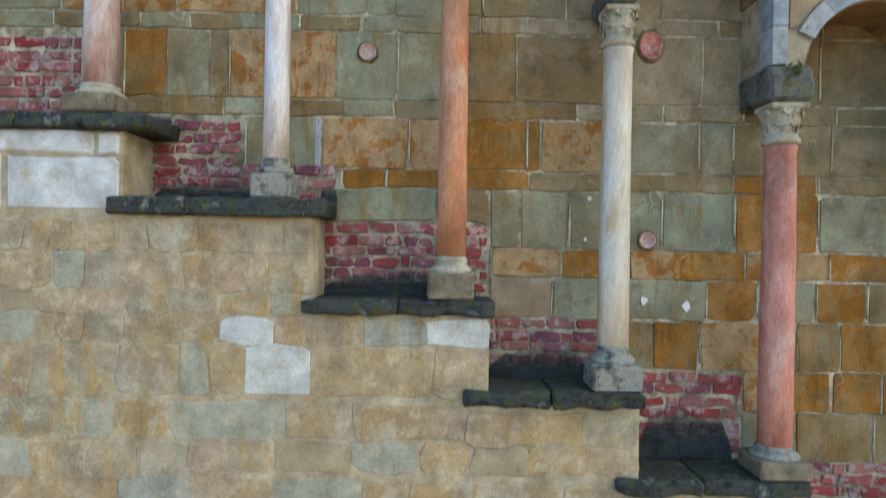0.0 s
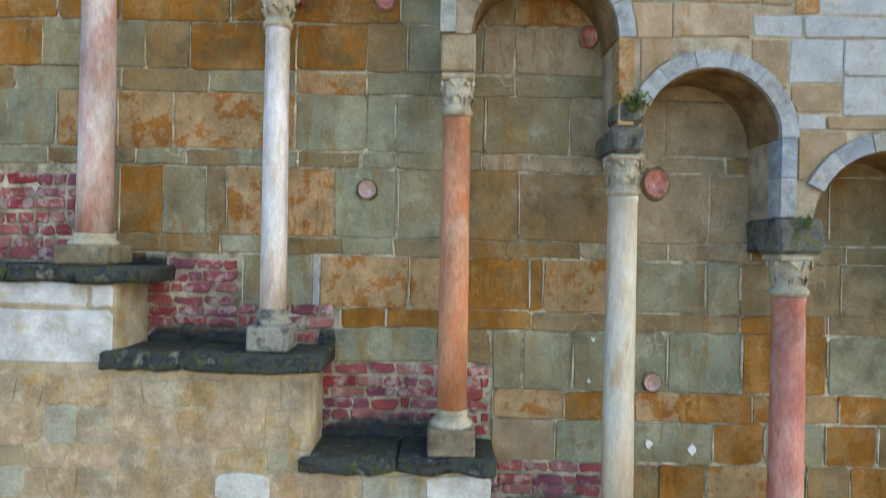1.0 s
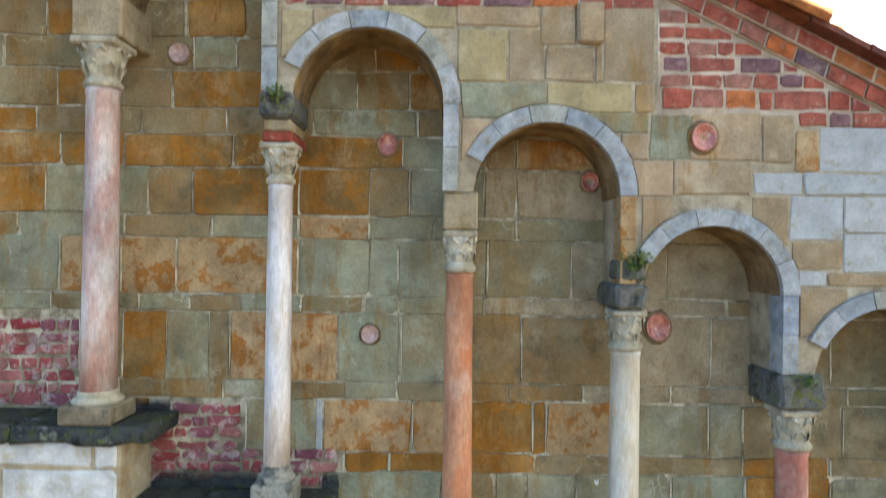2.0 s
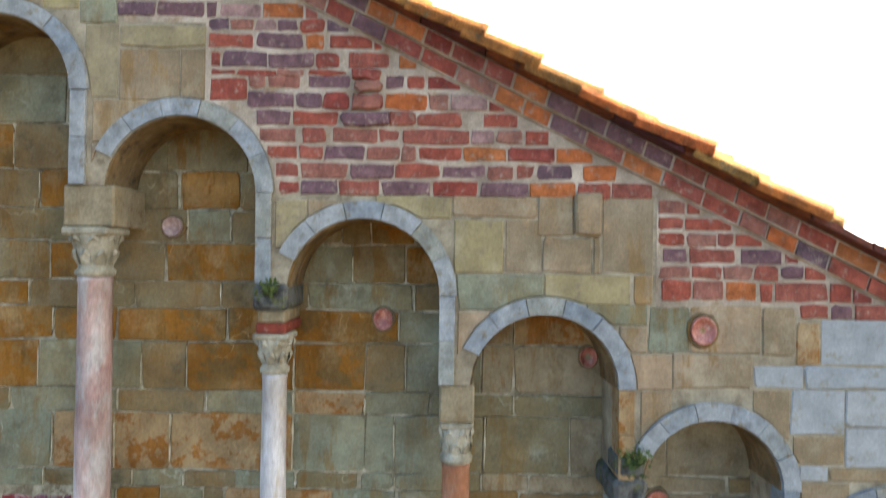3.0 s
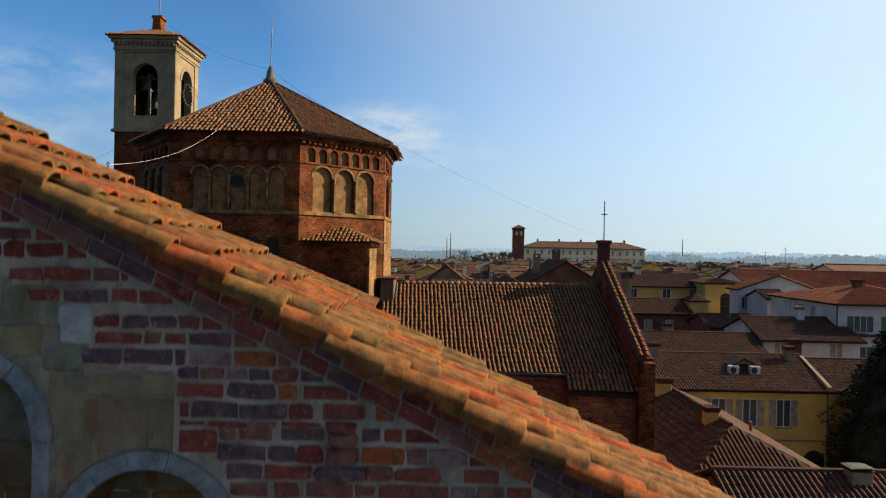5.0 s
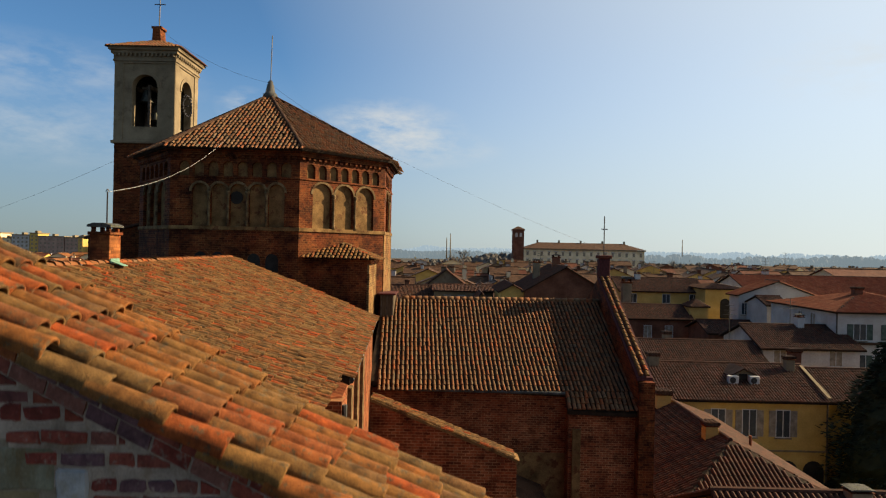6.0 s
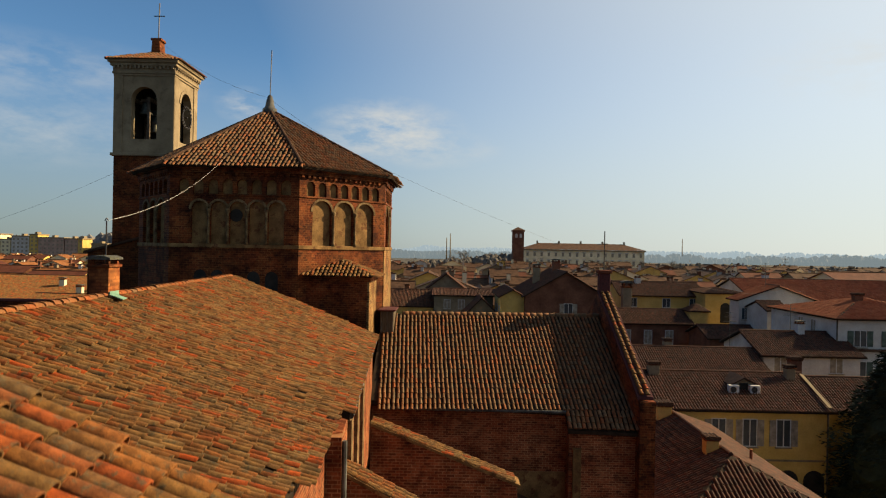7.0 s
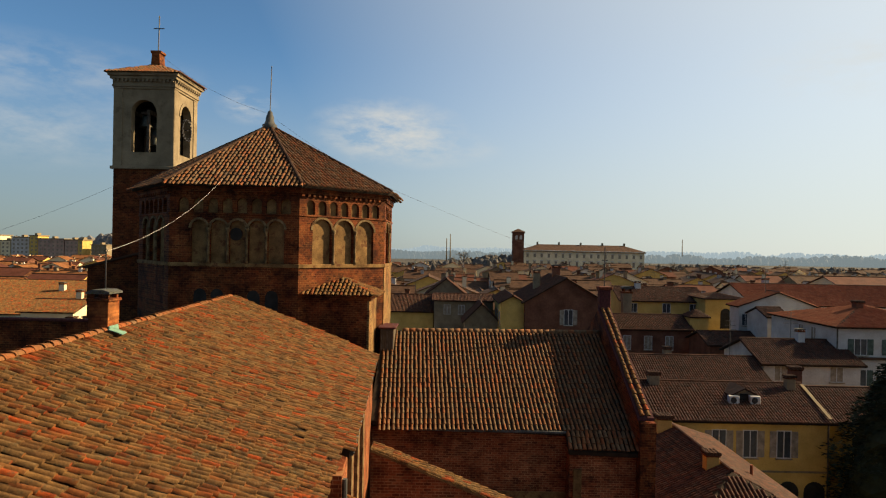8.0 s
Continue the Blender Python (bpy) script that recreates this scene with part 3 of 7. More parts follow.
def tile_simple(width, length, rise=0.48, taper=0.84):
    """A far barrel tile: four facets and its open lower end."""
    verts, faces = [], []
    for y, k in ((0.0, taper), (length, 1.0)):
        for i in range(5):
            a = math.pi * i / 4
            verts.append((-math.cos(a) * width / 2 * k, y, math.sin(a) * width * k * rise + (0.032 if y else 0)))
    for i in range(4):
        faces.append((i, i + 1, 6 + i, 5 + i))
    verts += verts[5:10]
    faces.append((10, 11, 12, 13, 14))
    return verts, faces


def lay_tiles(parent, origin, across, down, inside, n_across, n_down, pitch, step, piece_mat, field_mat, near=None, rng=None, seg=4, slip=0.012, spin=2.0, cover=0.82, sag=0.0, lost=0.0):
    """Rows of barrel tiles on a sloped plane from origin; near(u, v) tells which are parts of their own.
    cover: a tile's width in pitches; sag: how far the old roof dips and swells; lost: share of tiles that are missing."""
    rng = rng or random.Random(5)
    across, down, origin = Vector(across).normalized(), Vector(down).normalized(), Vector(origin)
    up = across.cross(down)
    if up.z < 0:
        up = -up
    turn = Matrix((across, down, up)).transposed().to_4x4()
    width, length = pitch * cover, step * 1.3
    shared = None
    fv, ff = [], []
    sv, sf = tile_simple(width, length)
    sv = np.array(sv)
    count = 0
    for i in range(n_across):
        for j in range(n_down):
            u, v = (i + 0.5) * pitch, j * step
            if not inside(u, v + step * 0.5):
                continue
            if lost and rng.random() < lost:
                continue
            if slip > 0.02 and rng.random() < 0.05:
                v += rng.uniform(-0.10, 0.12)
            m = Matrix.Translation(origin + across * (u + rng.uniform(-slip, slip)) + down * (v + rng.uniform(-slip, slip) * 1.6) + up * (rng.uniform(0.0, slip * 0.7) + (sag * noise.noise(Vector((u * 0.7, v * 0.5, pitch))) if sag else 0.0))) @ turn @ pose(0, 0, 0, rng.uniform(-spin, spin) * 0.6, rng.uniform(-spin, spin), rng.uniform(-spin, spin))
            if near and near(u, v) and count < 300:
                count += 1
                if shared is None:
                    shared = bpy.data.meshes.new("tile")
                    vv, f2 = tile_shape(width, length, seg=seg) if seg > 4 else tile_simple(width, length)
                    shared.from_pydata(vv, [], f2)
                    shared.materials.append(piece_mat)
                    for p in shared.polygons:
                        p.use_smooth = len(p.vertices) == 4
                ob = new("tile", shared)
                ob.parent, ob.matrix_basis = parent, m
            else:
                base = len(fv)
                mm = np.array(m)
                fv.extend((sv @ mm[:3, :3].T + mm[:3, 3]).tolist())
                ff.extend(tuple(base + k for k in f) for f in sf)
    if fv:
        me = bpy.data.meshes.new("roof_tiling")
        me.from_pydata(fv, [], ff)
        me.materials.append(field_mat)
        me.polygons.foreach_set("use_smooth", [len(f) == 4 for f in ff])
        ob = tagged(new("roof_tiling", me), kind="stuff")
        ob.parent = parent


# ---- ground ----
ground = tagged(part("ground", box(-3000, 3000, -400, 3500, -0.5, 0.0), M["ground"]), "dull brown town ground between the houses", "ground", kind="structure")

# ---- the gabled front wall with its stepped gallery ----
DEPTH = 0.36        # the gallery's back wall stands this far behind the front
SLOPE = 0.5         # fall of the gable
BAND_LOW, BAND_MID, BAND_TOP, TILE_BED = 18.21, 18.305, 18.40, 18.45  # heights of the gable's edge lines over x = 0
# columns: x, foot and top of the shaft, top of the capital, top of the impost, radius, marble
COLUMNS = [(-1.885, 15.55, 17.16, 17.42, 17.64, 0.087, "pink"), (-0.92, 15.165, 16.66, 16.88, 17.14, 0.068, "white_marble"), (0.05, 14.65, 16.205, 16.43, 16.63, 0.077, "orange"),
           (0.945, 14.175, 15.80, 16.02, 16.16, 0.081, "cream"), (1.845, 13.65, 15.285, 15.51, 15.70, 0.086, "red_marble")]
# arches: centre, springing, radius, foot of the right leg
ARCHES = [(-2.37, 18.13, 0.40, 17.64), (-1.40, 17.61, 0.40, 17.14), (-0.445, 17.09, 0.40, 16.63), (0.50, 16.62, 0.385, 16.16), (1.37, 16.11, 0.365, 15.70), (2.30, 15.67, 0.39, 15.2)]
RING = 0.085
LEDGES = [(-2.95, -1.55, 15.29, 15.385), (-1.77, -0.62, 14.845, 14.945), (-0.74, 0.29, 14.335, 14.42), (0.12, 1.09, 13.86, 13.945), (0.94, 1.98, 13.40, 13.49), (1.9, 2.95, 12.95, 13.04)]
STEPS = [(-1.71, 15.29), (-0.69, 14.845), (0.26, 14.335), (1.07, 13.86), (1.97, 13.40), (99, 12.95)]
LEFT, RIGHT = -2.95, 2.95


def gable(x, line):
    return line - SLOPE * x


def soffit(x, extra=0.0):
    """Height of the front wall's lower edge at x: the arches, and the imposts between them."""
    best = None
    for c, s, r, foot in ARCHES:
        rr = r + extra
        if abs(x - c) < rr:
            h = s + math.sqrt(rr * rr - (x - c) ** 2)
            best = h if best is None else max(best, h)
    if best is not None:
        return best
    for (c, s, r, foot), nxt in zip(ARCHES, ARCHES[1:]):
        if c < x < nxt[0]:
            return foot
    return ARCHES[0][3] + 0.5 if x < ARCHES[0][0] else ARCHES[-1][3]


def step_top(x):
    return next(h for edge, h in STEPS if x < edge)


def cuts(x0, x1, edges, fine=0.035):
    """Places at which to sample an outline between x0 and x1."""
    n = max(1, int((x1 - x0) / fine))
    xs = {round(x0 + (x1 - x0) * i / n, 4) for i in range(n + 1)}
    for e in edges:
        for d in (-0.0012, 0.0012):
            if x0 < e + d < x1:
                xs.add(e + d)
    return sorted(xs)


def slab(name, xs, low, high, y0, y1, material):
    """A wall between two outlines over x, from y0 back to y1."""
    bm = bmesh.new()
    rows = []
    for x in xs:
        a, b = low(x), high(x)
        rows.append([bm.verts.new(p) for p in ((x, y0, a), (x, y0, b), (x, y1, b), (x, y1, a))])
    for p, q in zip(rows, rows[1:]):
        for i in range(4):
            j = (i + 1) % 4
            bm.faces.new((p[i], q[i], q[j], p[j]))
    bm.faces.new(rows[0]), bm.faces.new(rows[-1][::-1])
    bmesh.ops.recalc_face_normals(bm, faces=bm.faces[:])
    return part(name, bm, material)


JAMBS = [e for c, s, r, f in ARCHES for e in (c - r, c + r)]
OUTER = [e for c, s, r, f in ARCHES for e in (c - r - RING, c + r + RING)]
wall_front = slab("wall_front", cuts(LEFT, RIGHT, JAMBS, 0.02), soffit, lambda x: gable(x, BAND_TOP), 0.005, DEPTH + 0.3, M["mortar"])
tagged(wall_front, "gabled church front of sandstone below and red brick above, with round blind arches", "wall", kind="structure")
wall_parapet = slab("wall_parapet", cuts(LEFT, RIGHT, [e for e, h in STEPS[:-1]], 0.2), lambda x: 11.5, step_top, 0.0045, DEPTH, M["joint_cream"])
tagged(wall_parapet, "stepped parapet wall of pale rubble sandstone below the gallery", "wall", kind="structure")
wall_back = tagged(part("wall_back", prism([(LEFT, 11.5), (RIGHT, 11.5), (RIGHT, gable(RIGHT, BAND_LOW) - 0.3), (LEFT, gable(LEFT, BAND_LOW) - 0.3)], "y", DEPTH - 0.006, DEPTH + 0.28), M["mortar_ochre"]), "gallery back wall of olive and ochre sandstone blocks with brick patches", "wall", kind="structure")
# the plain rest of the front, on both sides and below
bm = bmesh.new()
add_prism(bm, [(LEFT - 5.2, 0), (LEFT, 0), (LEFT, gable(LEFT, BAND_TOP)), (LEFT - 5.2, gable(LEFT - 5.2, BAND_TOP)), (LEFT - 14, gable(LEFT - 5.2, BAND_TOP) - 4.4), (LEFT - 14, 0)], "y", 0.02, 0.66)
add_prism(bm, [(RIGHT, 0), (9.0, 0), (9.0, gable(9.0, BAND_TOP)), (RIGHT, gable(RIGHT, BAND_TOP))], "y", 0.02, 0.66)
add_box(bm, LEFT, RIGHT, 0.03, 0.66, 0, 11.5)
bmesh.ops.recalc_face_normals(bm, faces=bm.faces[:])
tagged(part("wall_front_sides", bm, M["brickwall"]), "plain brick wall that carries on the church front", "wall", kind="structure")


# ---- columns of the gallery ----
def capital_mesh(x, z0, z1, r, spread):
    """A bell with a ring below, leaves round it and a square top."""
    h = z1 - z0
    bm = lathe([(r * 0.9, z0), (r * 1.12, z0 + 0.008), (r * 1.15, z0 + 0.03), (r * 0.98, z0 + 0.045), (r * 0.95, z0 + h * 0.35), (r * (0.4 + 0.6 * spread), z0 + h * 0.6), (r * (spread - 0.06), z0 + h * 0.85), (r * (spread - 0.1), z0 + h * 0.88)], 20, x, 0.10)
    add_box(bm, x - r * spread, x + r * spread, 0.10 - r * spread, 0.10 + r * spread, z0 + h * 0.84, z1, 0.010)
    for row, (k0, k1, n) in enumerate(((0.22, 0.58, 8), (0.5, 0.86, 8))):
        for i in range(n):
            a = 2 * math.pi * (i + row * 0.5) / n
            d = Vector((math.cos(a), math.sin(a), 0))
            side = Vector((-d.y, d.x, 0))
            foot, tip = Vector((x, 0.10, z0 + h * k0)) + d * r * 0.92, Vector((x, 0.10, z0 + h * k1)) + d * r * (spread - 0.22 + 0.2 * row)
            w = r * 0.27
            vs = [bm.verts.new(p) for p in (foot - side * w, foot + side * w, (foot + tip) / 2 + side * w * 1.2 + d * 0.012, tip + side * w * 0.5, tip - side * w * 0.5, (foot + tip) / 2 - side * w * 1.2 + d * 0.012, tip + d * 0.016 - Vector((0, 0, 0.02)))]
            bm.faces.new(vs[:6]), bm.faces.new((vs[3], vs[6], vs[4])), bm.faces.new((vs[2], vs[6], vs[3])), bm.faces.new((vs[4], vs[6], vs[5]))
    return bm


LABELS = ["pale pink marble gallery column with leafy stone capital", "slender white marble gallery column with worn capital", "orange-pink marble gallery column with carved capital", "cream marble gallery column with weathered lichened impost", "red marble gallery column with carved capital"]
for k, (x, z0, z1, zc, zi, r, stone) in enumerate(COLUMNS):
    col = thing("column", LABELS[k], "column", "gallery columns")
    ledge_top = LEDGES[k][3]
    hb = z0 - ledge_top
    w = r * 1.62
    base = box(x - w, x + w, 0.10 - w, 0.10 + w, ledge_top + 0.001, ledge_top + hb * 0.62, 0.012)
    part("plinth", base, M["lichen"] if k in (1, 3) else M["plinth"], col, "worn square stone plinth")
    part("base", lathe([(r * 1.45, ledge_top + hb * 0.6), (r * 1.5, ledge_top + hb * 0.68), (r * 1.4, ledge_top + hb * 0.75), (r * 1.1, ledge_top + hb * 0.82), (r * 1.2, ledge_top + hb * 0.92), (r * 1.02, z0 + 0.004)], 24, x, 0.10), M["lichen"] if k in (1, 3, 4) else M["capital"], col, "moulded stone base")
    lean = 0.004
    shaft = lathe([(r * 1.04, z0), (r * 1.02, z0 + (z1 - z0) * 0.3), (r * 0.98, z0 + (z1 - z0) * 0.7), (r * 0.94, z1 - 0.03), (r * 1.0, z1 - 0.02), (r * 0.97, z1 + 0.003)], 28, x, 0.10)
    for v in shaft.verts:
        v.co.x += lean * noise.noise(v.co * 3.0)
        v.co.y += lean * noise.noise(v.co * 3.0 + Vector((9, 0, 0)))
    part("shaft", shaft, M[stone], col)
    part("capital", capital_mesh(x, z1, zc, r, (1.4, 1.42, 1.16, 1.14, 1.2)[k]), M["capital"], col, "carved limestone capital")
    wi = max(0.115, r * 1.35)
    if k == 1:
        part("impost", box(x - wi * 0.66, x + wi * 0.68, 0.0, DEPTH - 0.002, zc + 0.001, zc + 0.055, 0.006), M["brick"], col, "thin red brick course")
        part("impost", box(x - wi * 0.6, x + wi * 0.62, 0.0, DEPTH - 0.002, zc + 0.057, zc + 0.12, 0.008), M["stone_dun"], col)
        part("impost", box(x - wi * 0.78, x + wi * 0.80, -0.035, DEPTH - 0.002, zc + 0.122, zi - 0.001, 0.02), M["mossy_stone"], col, "mossy dark stone impost")
    elif k in (3, 4):
        w0 = 0.085 if k == 3 else 0.125
        bm = box(x - w0, x + w0 * 0.9, -0.02, DEPTH - 0.002, zc + 0.001, zi - 0.001, 0.02)
        bmesh.ops.subdivide_edges(bm, edges=bm.edges[:], cuts=2, use_grid_fill=True)
        for v in bm.verts:
            v.co.x += 0.02 * noise.noise(v.co * 11.0)
            v.co.y += 0.02 * noise.noise(v.co * 11.0 + Vector((5, 0, 0))) if v.co.y < 0.2 else 0.0
        part("impost", bm, M["mossy_stone"], col, "mossy dark stone impost")
    else:
        part("impost", box(x - (0.125 if k == 0 else 0.092), x + (0.14 if k == 0 else 0.090), 0.004, DEPTH - 0.002, zc + 0.001, zi - 0.001, 0.01), M["stone_dun"], col, "plain sandstone impost block")


def weed(name, at, spread, count, seed, label):
    """A tuft of small leaves on thin stems."""
    rng = random.Random(seed)
    bm = bmesh.new()
    for _ in range(count):
        d = Vector((rng.gauss(0, 1), rng.gauss(-0.6, 0.7), rng.gauss(0.15, 0.8))).normalized()
        p = Vector(at) + d * rng.uniform(0.2, 1.0) * spread
        s = rng.uniform(0.010, 0.022)
        a = Vector((rng.uniform(-1, 1), rng.uniform(-1, 1), rng.uniform(-1, 1))).normalized() * s
        b = a.orthogonal().normalized() * s * 0.55
        bm.faces.new([bm.verts.new(p + q) for q in (-a, b, a, -b)])
    plant = thing(name, label, "plant")
    tagged(part("leaves", bm, M["leaf"], plant), kind="stuff")


weed("weed", (-0.93, -0.02, 17.11), 0.075, 80, 3, "small green weed on the lichened impost")
weed("weed", (0.95, -0.03, 16.27), 0.095, 120, 4, "green weed with dark moss on the impost")
weed("weed", (1.85, -0.03, 15.67), 0.05, 40, 6, "dry dark moss on the impost")
mossy = box(0.87, 1.02, -0.03, 0.18, 16.161, 16.30, 0.03)
tagged(part("broken_stone", mossy, M["mossy_stone"]), "broken lichened stone lying on the impost", "stone")

# ---- ledges ----
for k, (x0, x1, z0, z1) in enumerate(LEDGES):
    rng = random.Random(20 + k)
    led = thing("ledge", "dark mossy slate ledge slab below a gallery column", "ledge", "gallery ledges")
    xs = [x0, x0 + (x1 - x0) * rng.uniform(0.33, 0.5), x1]
    for a, b in zip(xs, xs[1:]):
        bm = box(a + 0.003, b - 0.003, -0.055 + rng.uniform(-0.012, 0.012), DEPTH - 0.003, z0 + 0.002, z1 + rng.uniform(-0.006, 0.0), 0.012)
        bmesh.ops.subdivide_edges(bm, edges=bm.edges[:], cuts=7, use_grid_fill=True)
        for v in bm.verts:
            front = 1.0 if v.co.y < 0.05 else 0.25
            v.co += Vector((0.006, 0.030, 0.014)) * front * (noise.noise(v.co * 8.0) + 0.6 * noise.noise(v.co * 23.0 + Vector((3, 1, 7))))
        for f in bm.faces:
            f.smooth = True
        part("slab", bm, M["slate"], led)


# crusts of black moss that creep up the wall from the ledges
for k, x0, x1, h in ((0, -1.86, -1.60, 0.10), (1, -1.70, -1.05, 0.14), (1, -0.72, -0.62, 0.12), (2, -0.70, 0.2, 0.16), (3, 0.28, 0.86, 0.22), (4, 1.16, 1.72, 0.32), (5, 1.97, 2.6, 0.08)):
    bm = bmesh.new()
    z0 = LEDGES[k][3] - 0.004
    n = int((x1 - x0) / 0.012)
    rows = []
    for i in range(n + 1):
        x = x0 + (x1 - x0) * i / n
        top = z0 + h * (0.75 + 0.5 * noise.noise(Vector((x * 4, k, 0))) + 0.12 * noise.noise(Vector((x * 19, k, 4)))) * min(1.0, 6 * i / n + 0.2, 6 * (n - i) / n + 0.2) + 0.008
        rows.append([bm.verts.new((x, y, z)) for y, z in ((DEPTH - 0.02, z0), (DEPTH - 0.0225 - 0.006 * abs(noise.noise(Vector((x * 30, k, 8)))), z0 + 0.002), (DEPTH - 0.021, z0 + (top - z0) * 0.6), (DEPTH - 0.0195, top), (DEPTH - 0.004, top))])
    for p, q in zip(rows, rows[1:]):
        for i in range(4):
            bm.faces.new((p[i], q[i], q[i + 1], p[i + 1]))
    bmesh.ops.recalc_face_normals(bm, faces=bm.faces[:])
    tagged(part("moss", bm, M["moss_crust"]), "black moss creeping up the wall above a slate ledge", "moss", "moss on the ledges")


# ---- stones and bricks of the front ----
def piece(name, x0, x1, z0, z1, y, thick, material, parent, rng, low=None, high=None, edges=(), rough=0.006, chamfer=0.008):
    """One stone or brick, cut to the outlines low(x) and high(x), with worn edges."""
    mid = (x0 + x1) / 2
    cut_low = low is not None and any(low(x) > z0 + 1e-4 for x in np.linspace(x0, x1, 7))
    cut_high = high is not None and any(high(x) < z1 - 1e-4 for x in np.linspace(x0, x1, 7))
    xs = cuts(x0, x1, edges, 0.03) if (cut_low or cut_high) else [x0, x1] if x1 - x0 < 0.2 else [x0, mid, x1]
    worn = None
    if not (cut_low or cut_high) and x1 - x0 > 0.07:
        c = [min(rng.uniform(0.1, 1.0) ** 2 * rough * 3.2, (z1 - z0) * 0.33) for _ in range(4)]
        xs = [x0, x0 + rough * 1.8, mid, x1 - rough * 1.8, x1]
        worn = ([z0 + c[0], z0, z0, z0, z0 + c[1]], [z1 - c[2], z1, z1, z1, z1 - c[3]])
    bot = [(x, max(z0, low(x)) if cut_low else z0) for x in xs]
    top = [(x, min(z1, high(x)) if cut_high else z1) for x in xs]
    if worn:
        bot, top = list(zip(xs, worn[0])), list(zip(xs, worn[1]))
    keep = [i for i in range(len(xs)) if top[i][1] - bot[i][1] > 0.012]
    if len(keep) < 2:
        return None
    lo_i, hi_i = keep[0], keep[-1]
    if xs[hi_i] - xs[lo_i] < 0.02:
        return None
    if not (cut_low or cut_high):
        bot = [(x + rng.uniform(-rough, rough), z + rng.uniform(-rough, rough)) for x, z in bot]
        top = [(x + rng.uniform(-rough, rough), z + rng.uniform(-rough, rough)) for x, z in top]
    ring = bot[lo_i:hi_i + 1] + top[lo_i:hi_i + 1][::-1]
    cx, cz = sum(p[0] for p in ring) / len(ring), sum(p[1] for p in ring) / len(ring)
    yf = y + rng.uniform(-0.004, 0.002)
    bm = bmesh.new()

    def inset(p, d):
        dx, dz = cx - p[0], cz - p[1]
        return (p[0] + max(-d, min(d, dx)), p[1] + max(-d, min(d, dz)))

    tilt = rng.uniform(-0.008, 0.008)
    front = [bm.verts.new((q[0], yf + tilt * (q[0] - cx), q[1])) for q in (inset(p, chamfer) for p in ring)]
    rim = [bm.verts.new((p[0], yf + chamfer, p[1])) for p in ring]
    rear = [bm.verts.new((p[0], yf + thick, p[1])) for p in ring]
    k = len(ring)
    half = hi_i - lo_i + 1
    for i in range(half - 1):
        bm.faces.new((front[i], front[i + 1], front[k - 2 - i], front[k - 1 - i]))
    for i in range(k):
        j = (i + 1) % k
        bm.faces.new((front[i], rim[i], rim[j], front[j]))
        bm.faces.new((rim[i], rear[i], rear[j], rim[j]))
    bmesh.ops.recalc_face_normals(bm, faces=bm.faces[:])
    return part(name, bm, material, parent)


KINDS = {"d": "stone_dun", "o": "stone_olive", "g": "stone_green", "c": "stone_ochre", "t": "stone_tan", "w": "stone_white", "s": "sandstone"}
back_rng = random.Random(31)
BRICK_PATCHES = [(-2.95, -2.13, 15.39, 15.90), (-1.72, -1.19, 14.95, 15.42), (-1.19, -0.60, 14.95, 15.17), (-0.70, 0.27, 14.43, 14.84), (0.28, 0.95, 13.95, 14.29), (1.17, 1.78, 13.50, 13.99), (1.95, 2.95, 13.05, 13.47)]


joints = bmesh.new()


def joint_strip(x, z0, z1):
    """A ragged upright line of pale mortar smeared over a joint."""
    w = back_rng.uniform(0.004, 0.0105)
    h = (z1 - z0) * back_rng.uniform(0.6, 0.97)
    zz = z0 + (z1 - z0 - h) * back_rng.random()
    n = 6
    rows = []
    for i in range(n + 1):
        z = zz + h * i / n
        k = w * back_rng.uniform(0.5, 1.1) * (0.4 if i in (0, n) else 1.0)
        o = back_rng.uniform(-0.002, 0.002)
        rows.append([joints.verts.new(p) for p in ((x - k + o, DEPTH - 0.006, z), (x - k * 0.5 + o, DEPTH - 0.0205, z), (x + k * 0.5 + o, DEPTH - 0.0205, z), (x + k + o, DEPTH - 0.006, z))])
    for p, q in zip(rows, rows[1:]):
        for i in range(3):
            joints.faces.new((p[i], p[i + 1], q[i + 1], q[i]))


def course(z0, z1, seams, kinds):
    """One course of the back wall: seams from left to right and a letter for each block between them."""
    seams = [LEFT] + list(seams) + [RIGHT]
    kinds += "o" * (len(seams) - 1 - len(kinds))
    g = 0.0045
    for a, b, kind in zip(seams, seams[1:], kinds):
        spans = [(a, b)]
        for pa, pb, pc, pd in BRICK_PATCHES:
            if z0 < pd - 0.05 and z1 > pc + 0.05:
                spans = [s for u, v in spans for s in ((u, min(v, pa)), (max(u, pb), v)) if s[1] - s[0] > 0.03]
        if kind in "oc" and ((0.1 < (a + b) / 2 < 0.95 and z0 > 15.9) or (0.95 < (a + b) / 2 < 1.8 and z0 > 15.4)):
            kind = "d"
        for u, v in spans:
            u, v = (u + 0.007 if back_rng.random() < 0.3 else u), v
            if z1 > gable(v, BAND_LOW) - 0.3:
                continue
            if back_rng.random() < 0.75 and u > LEFT + 0.05:
                joint_strip(u, z0, z1)
            piece("stone", u + g, v - g, z0 + g, z1 - g, DEPTH - 0.013, 0.06, M[KINDS[kind]], wall_back, back_rng, rough=0.009, chamfer=0.004)


course(18.30, 18.60, (-2.6, -2.1, -1.5, -1.1, -0.5), "oogoog")
course(18.02, 18.30, (-2.7, -2.2, -1.65, -1.2), "ogooo")
course(17.76, 18.02, (-2.5, -2.05, -1.62, -1.15), "cooog")
course(17.54, 17.76, (-2.35, -1.95, -1.55, -1.2, -0.6), "ococoo")
course(17.35, 17.54, (-2.6, -2.1, -1.5, -1.25, -0.62, -0.45, -0.2), "googooco")
